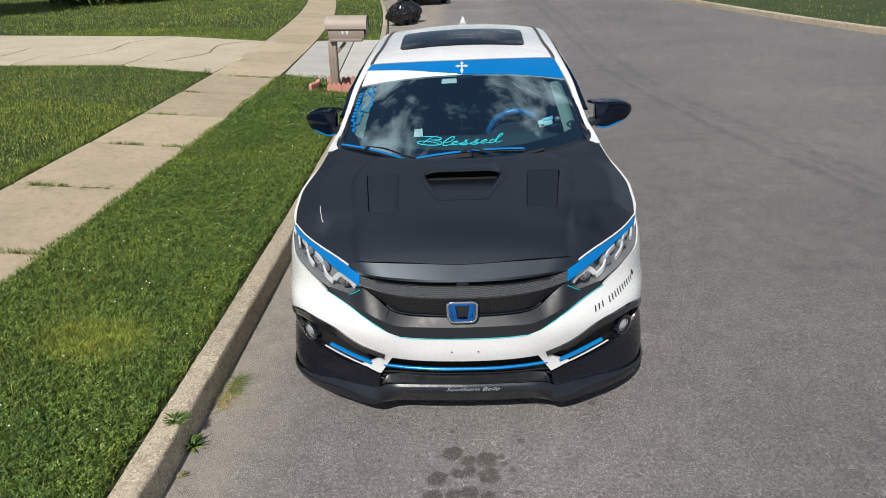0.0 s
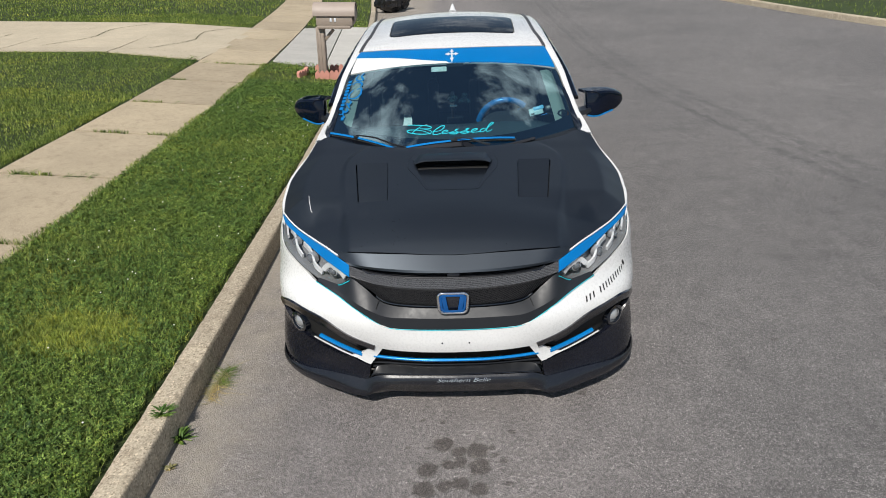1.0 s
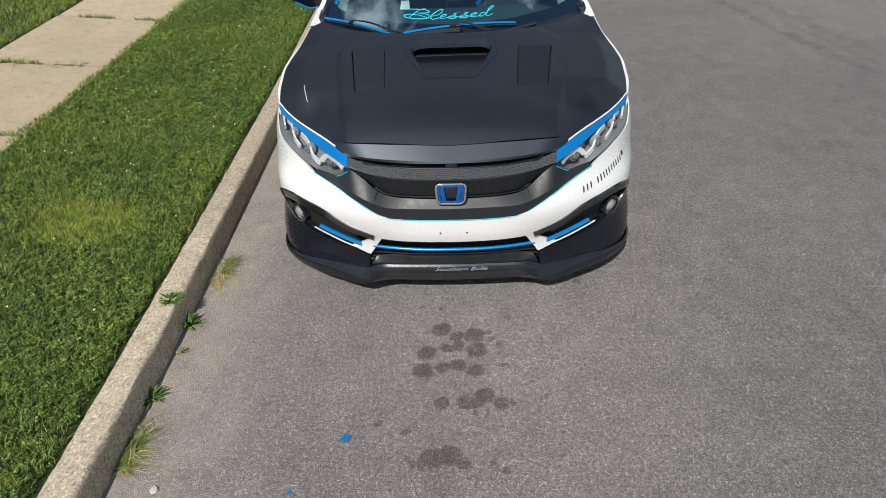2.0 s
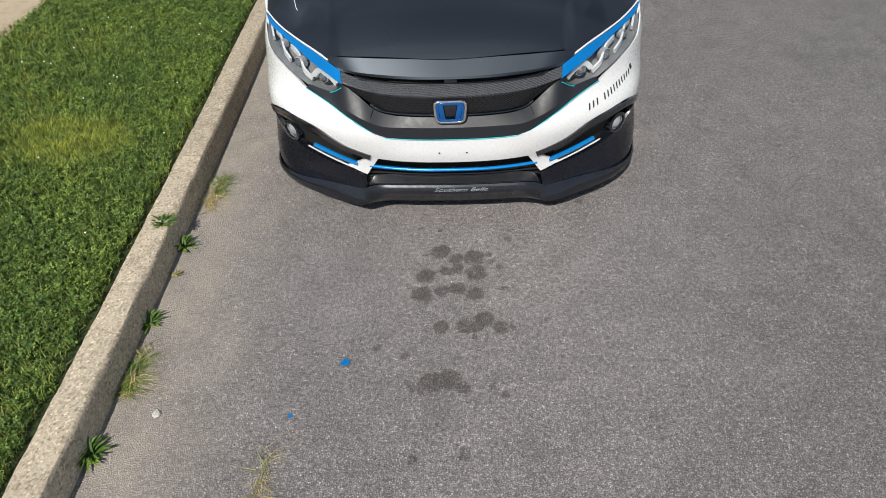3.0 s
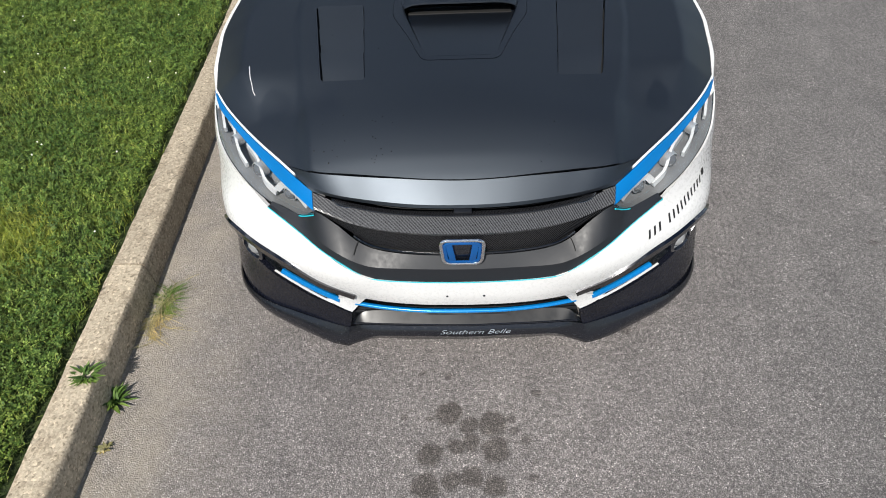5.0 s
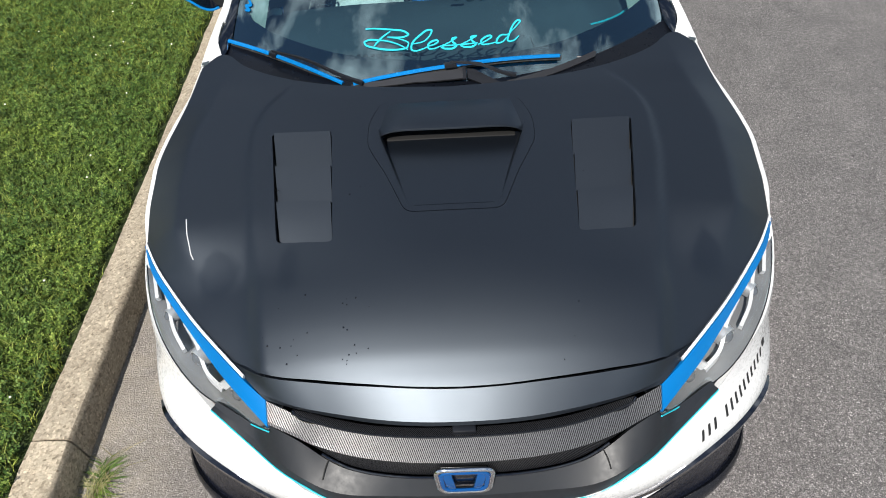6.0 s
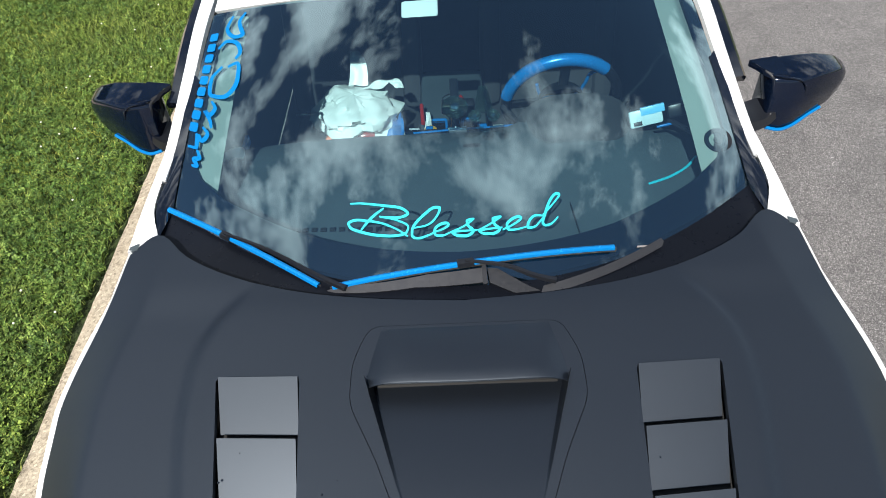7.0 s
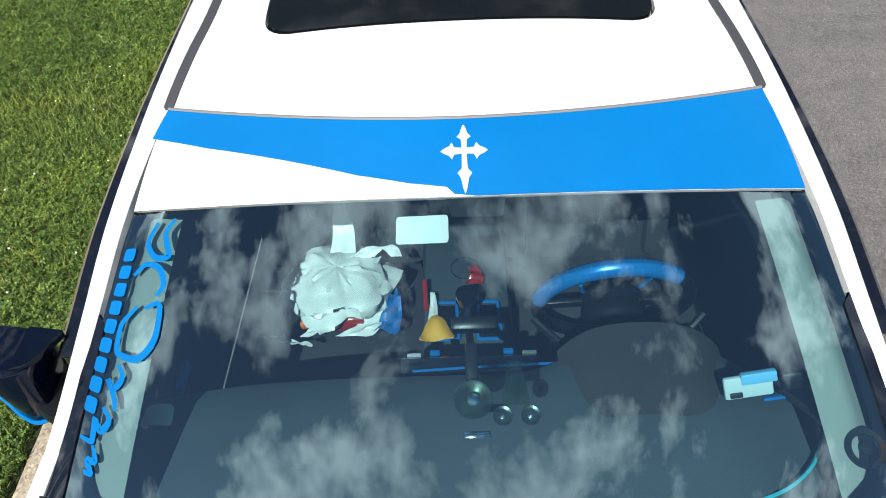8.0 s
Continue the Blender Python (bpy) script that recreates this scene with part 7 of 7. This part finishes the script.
def scallop():
    q = [(-.098, -.06)] + [(-.098 + .196 * t, .035 + .035 * abs(math.sin(3 * math.pi * t))) for t in np.linspace(0, 1, 22)] + [(.098, -.06)]
    bm = bmesh.new()
    f = bm.faces.new([bm.verts.new((x, -.022, z)) for x, z in q])
    r = bmesh.ops.extrude_face_region(bm, geom=[f])
    bmesh.ops.translate(bm, vec=(0, .044, 0), verts=[g for g in r["geom"] if isinstance(g, bmesh.types.BMVert)])
    bmesh.ops.recalc_face_normals(bm, faces=bm.faces)
    me = bpy.data.meshes.new("edging_block")
    bm.to_mesh(me)
    bm.free()
    return me


block = scallop()
for x, y, a in ((-.02, -.09, 4), (.18, -.08, 6), (.30, .04, 80), (.29, .25, 95), (-.33, .0, 70), (-.31, .2, 95), (.1, .38, 3), (-.12, .40, -4)):
    put("edging_block", block, BRICK_PINK, edging, matrix=pose(x, y, .035, 0, 0, a))
for x, y in ((-2.16, 9.62), (-2.10, 9.72), (-2.34, 9.70)):
    tuft("plant", x, y, float(turf_z(x, y)), 30, .12, .016, WEED, "small leafy plant in the mailbox bed", leafy=True)


def bin_bag(x, y, s, seed):
    ob = add("bin_bag", crumple((0, 0, .27 * s), (.34 * s, .30 * s, .29 * s), seed, .28, 24, .1), BAG)
    ob.location = (x, y, 0)
    tagged(ob, "full black bin bag, knotted, on the road by the kerb", "bag", "bin bags")
    add("knot", at(lathe([(.03, .0), (.02, .05), (.06, .11), (.03, .16), (.0001, .15)], 9), Matrix.Translation((0, 0, .50 * s))), BAG, ob)
    return ob


bin_bag(-1.98, 18.95, .98, 12)
bin_bag(-1.80, 19.55, 1.0, 31)


def parked_car():
    """A dark car further up the street, nose away, of plain form."""
    root = tagged(new("car"), "dark parked car further along the kerb", "car")
    root.matrix_basis = pose(-1.75, 24.9, 0, 0, 0, 8)
    st = [(0, .55, .62), (.15, .50, .86), (.7, .38, .98), (1.1, .36, 1.02), (1.7, .34, 1.40), (2.6, .34, 1.46), (3.4, .36, 1.30), (3.9, .40, .95), (4.5, .5, .80), (4.6, .55, .62)]
    P = []
    for y, z0, z1 in st:
        w = .88 * (1 - .12 * abs(y - 2.3) / 2.3)
        top = w * (.72 if z1 > 1.2 else .9)
        P.append([(-w * .95, y, .28), (-w, y, .6), (-w * .97, y, min(z1, .92)), (-top, y, z1 - .03), (-top * .6, y, z1), (top * .6, y, z1), (top, y, z1 - .03), (w * .97, y, min(z1, .92)), (w, y, .6), (w * .95, y, .28)])
    v, f = grid(np.array(P))
    c = 10
    add("body", out((v, f + [tuple(range(c)), tuple(9 * c + k for k in range(c))[::-1]]), (0, 0, 1)), CAR_DARK, root)
    for x in (-.78, .78):
        for y in (.85, 3.6):
            t = add("wheel", at(lathe([(.2, -.1), (.29, -.1), (.31, -.06), (.31, .06), (.29, .1), (.2, .1), (.19, .02), (.0001, .03)], 28), Matrix.Translation((x, y, .31)) @ Matrix.Rotation(radians(90), 4, "Y")), RUBBER, root)
    add("plate_bar", box(0, -.01, .68, .3, .012, .12, .003), PALE, root)
    return root


CAR_DARK = paint("dark_car_paint", (.012, .013, .016), .15, coat=.8)
parked_car()


def tree(x, y, z, height, crown_r, crown_low, n, seed, label, trunk_r=.16, conic=False):
    """A trunk with limbs and a crown of many small leaf clumps."""
    rng = np.random.default_rng(seed)
    root = tagged(new("tree"), label, "tree")
    root.location = (x, y, z)
    trunk = [(0, 0, -.1), (.05, .03, height * .25), (-.04, .05, height * .5), (.03, -.02, height * .85)]
    pieces = [sweep(spline(trunk, 5), circle(trunk_r, 9), (0, 1, 0), np.linspace(1.2, .25, 16))]
    for k in range(12):
        a, h = rng.uniform(0, 6.28), height * rng.uniform(.3, .75)
        L = crown_r * rng.uniform(.5, .9)
        pieces.append(sweep(spline([(0, 0, h), (L * .5 * math.cos(a), L * .5 * math.sin(a), h + L * .25), (L * math.cos(a), L * math.sin(a), h + L * .45)], 4), circle(trunk_r * .4, 6), (0, 0, 1), np.linspace(1, .2, 9)))
    add("trunk", join(*pieces), BARK, root)
    # clumps fill an uneven crown
    c = rng.normal(0, 1, (n, 3))
    c /= np.linalg.norm(c, axis=1)[:, None]
    r = rng.uniform(.35, 1.0, n) ** .5
    bump_ = np.array([1 + .35 * noise.noise(Vector(d * 2.2 + seed)) for d in c])
    p = c * (r * bump_)[:, None]
    if conic:
        hz = rng.uniform(0, 1, n)
        p = np.stack([c[:, 0] * (1 - hz) ** .8 * r * 1.2, c[:, 1] * (1 - hz) ** .8 * r * 1.2, hz * 2 - 1], 1)
    p = p * (crown_r, crown_r, (height - crown_low) / 2) + (0, 0, (height + crown_low) / 2)
    s = rng.uniform(.10, .24, n) * (.7 if conic else 1)
    V = np.zeros((n, 3, 4, 3))
    for j in range(3):
        u = rng.normal(0, 1, (n, 3))
        u /= np.linalg.norm(u, axis=1)[:, None]
        w = np.cross(u, rng.normal(0, 1, (n, 3)))
        w /= np.linalg.norm(w, axis=1)[:, None]
        for k, (a, b) in enumerate(((-.5, 0), (0, -.28), (.5, 0), (0, .28))):
            V[:, j, k] = p + (u * a + w * b) * s[:, None] * 1.6 + rng.normal(0, .05, (n, 3))
    me = bpy.data.meshes.new("crown")
    m_ = n * 3
    me.vertices.add(m_ * 4)
    me.vertices.foreach_set("co", V.reshape(-1))
    me.loops.add(m_ * 4)
    me.loops.foreach_set("vertex_index", np.arange(m_ * 4, dtype=np.int32))
    me.polygons.add(m_)
    me.polygons.foreach_set("loop_start", np.arange(m_, dtype=np.int32) * 4)
    me.update(calc_edges=True)
    put("crown", me, FOLIAGE, root)
    return root


def lawn_z(x, y):
    return float(turf_z(x, y))


tree(-13.4, 26.2, lawn_z(-13.4, 26.2), 6.5, 2.2, .15, 9000, 3, "dense dark evergreen on the lawn", .16, True)
tree(-18.5, 18.2, lawn_z(-18.5, 18.2), 8.5, 3.6, 2.4, 9000, 8, "broad leafy tree on the lawn")
tree(-8.8, 25.6, lawn_z(-8.8, 25.6), 9.5, 4.2, 3.6, 11000, 15, "broad leafy tree shading the lawn", .18)
tree(-24, 30, lawn_z(-24, 30), 10, 5.0, 2.6, 9000, 22, "broad leafy tree on the lawn", .2)
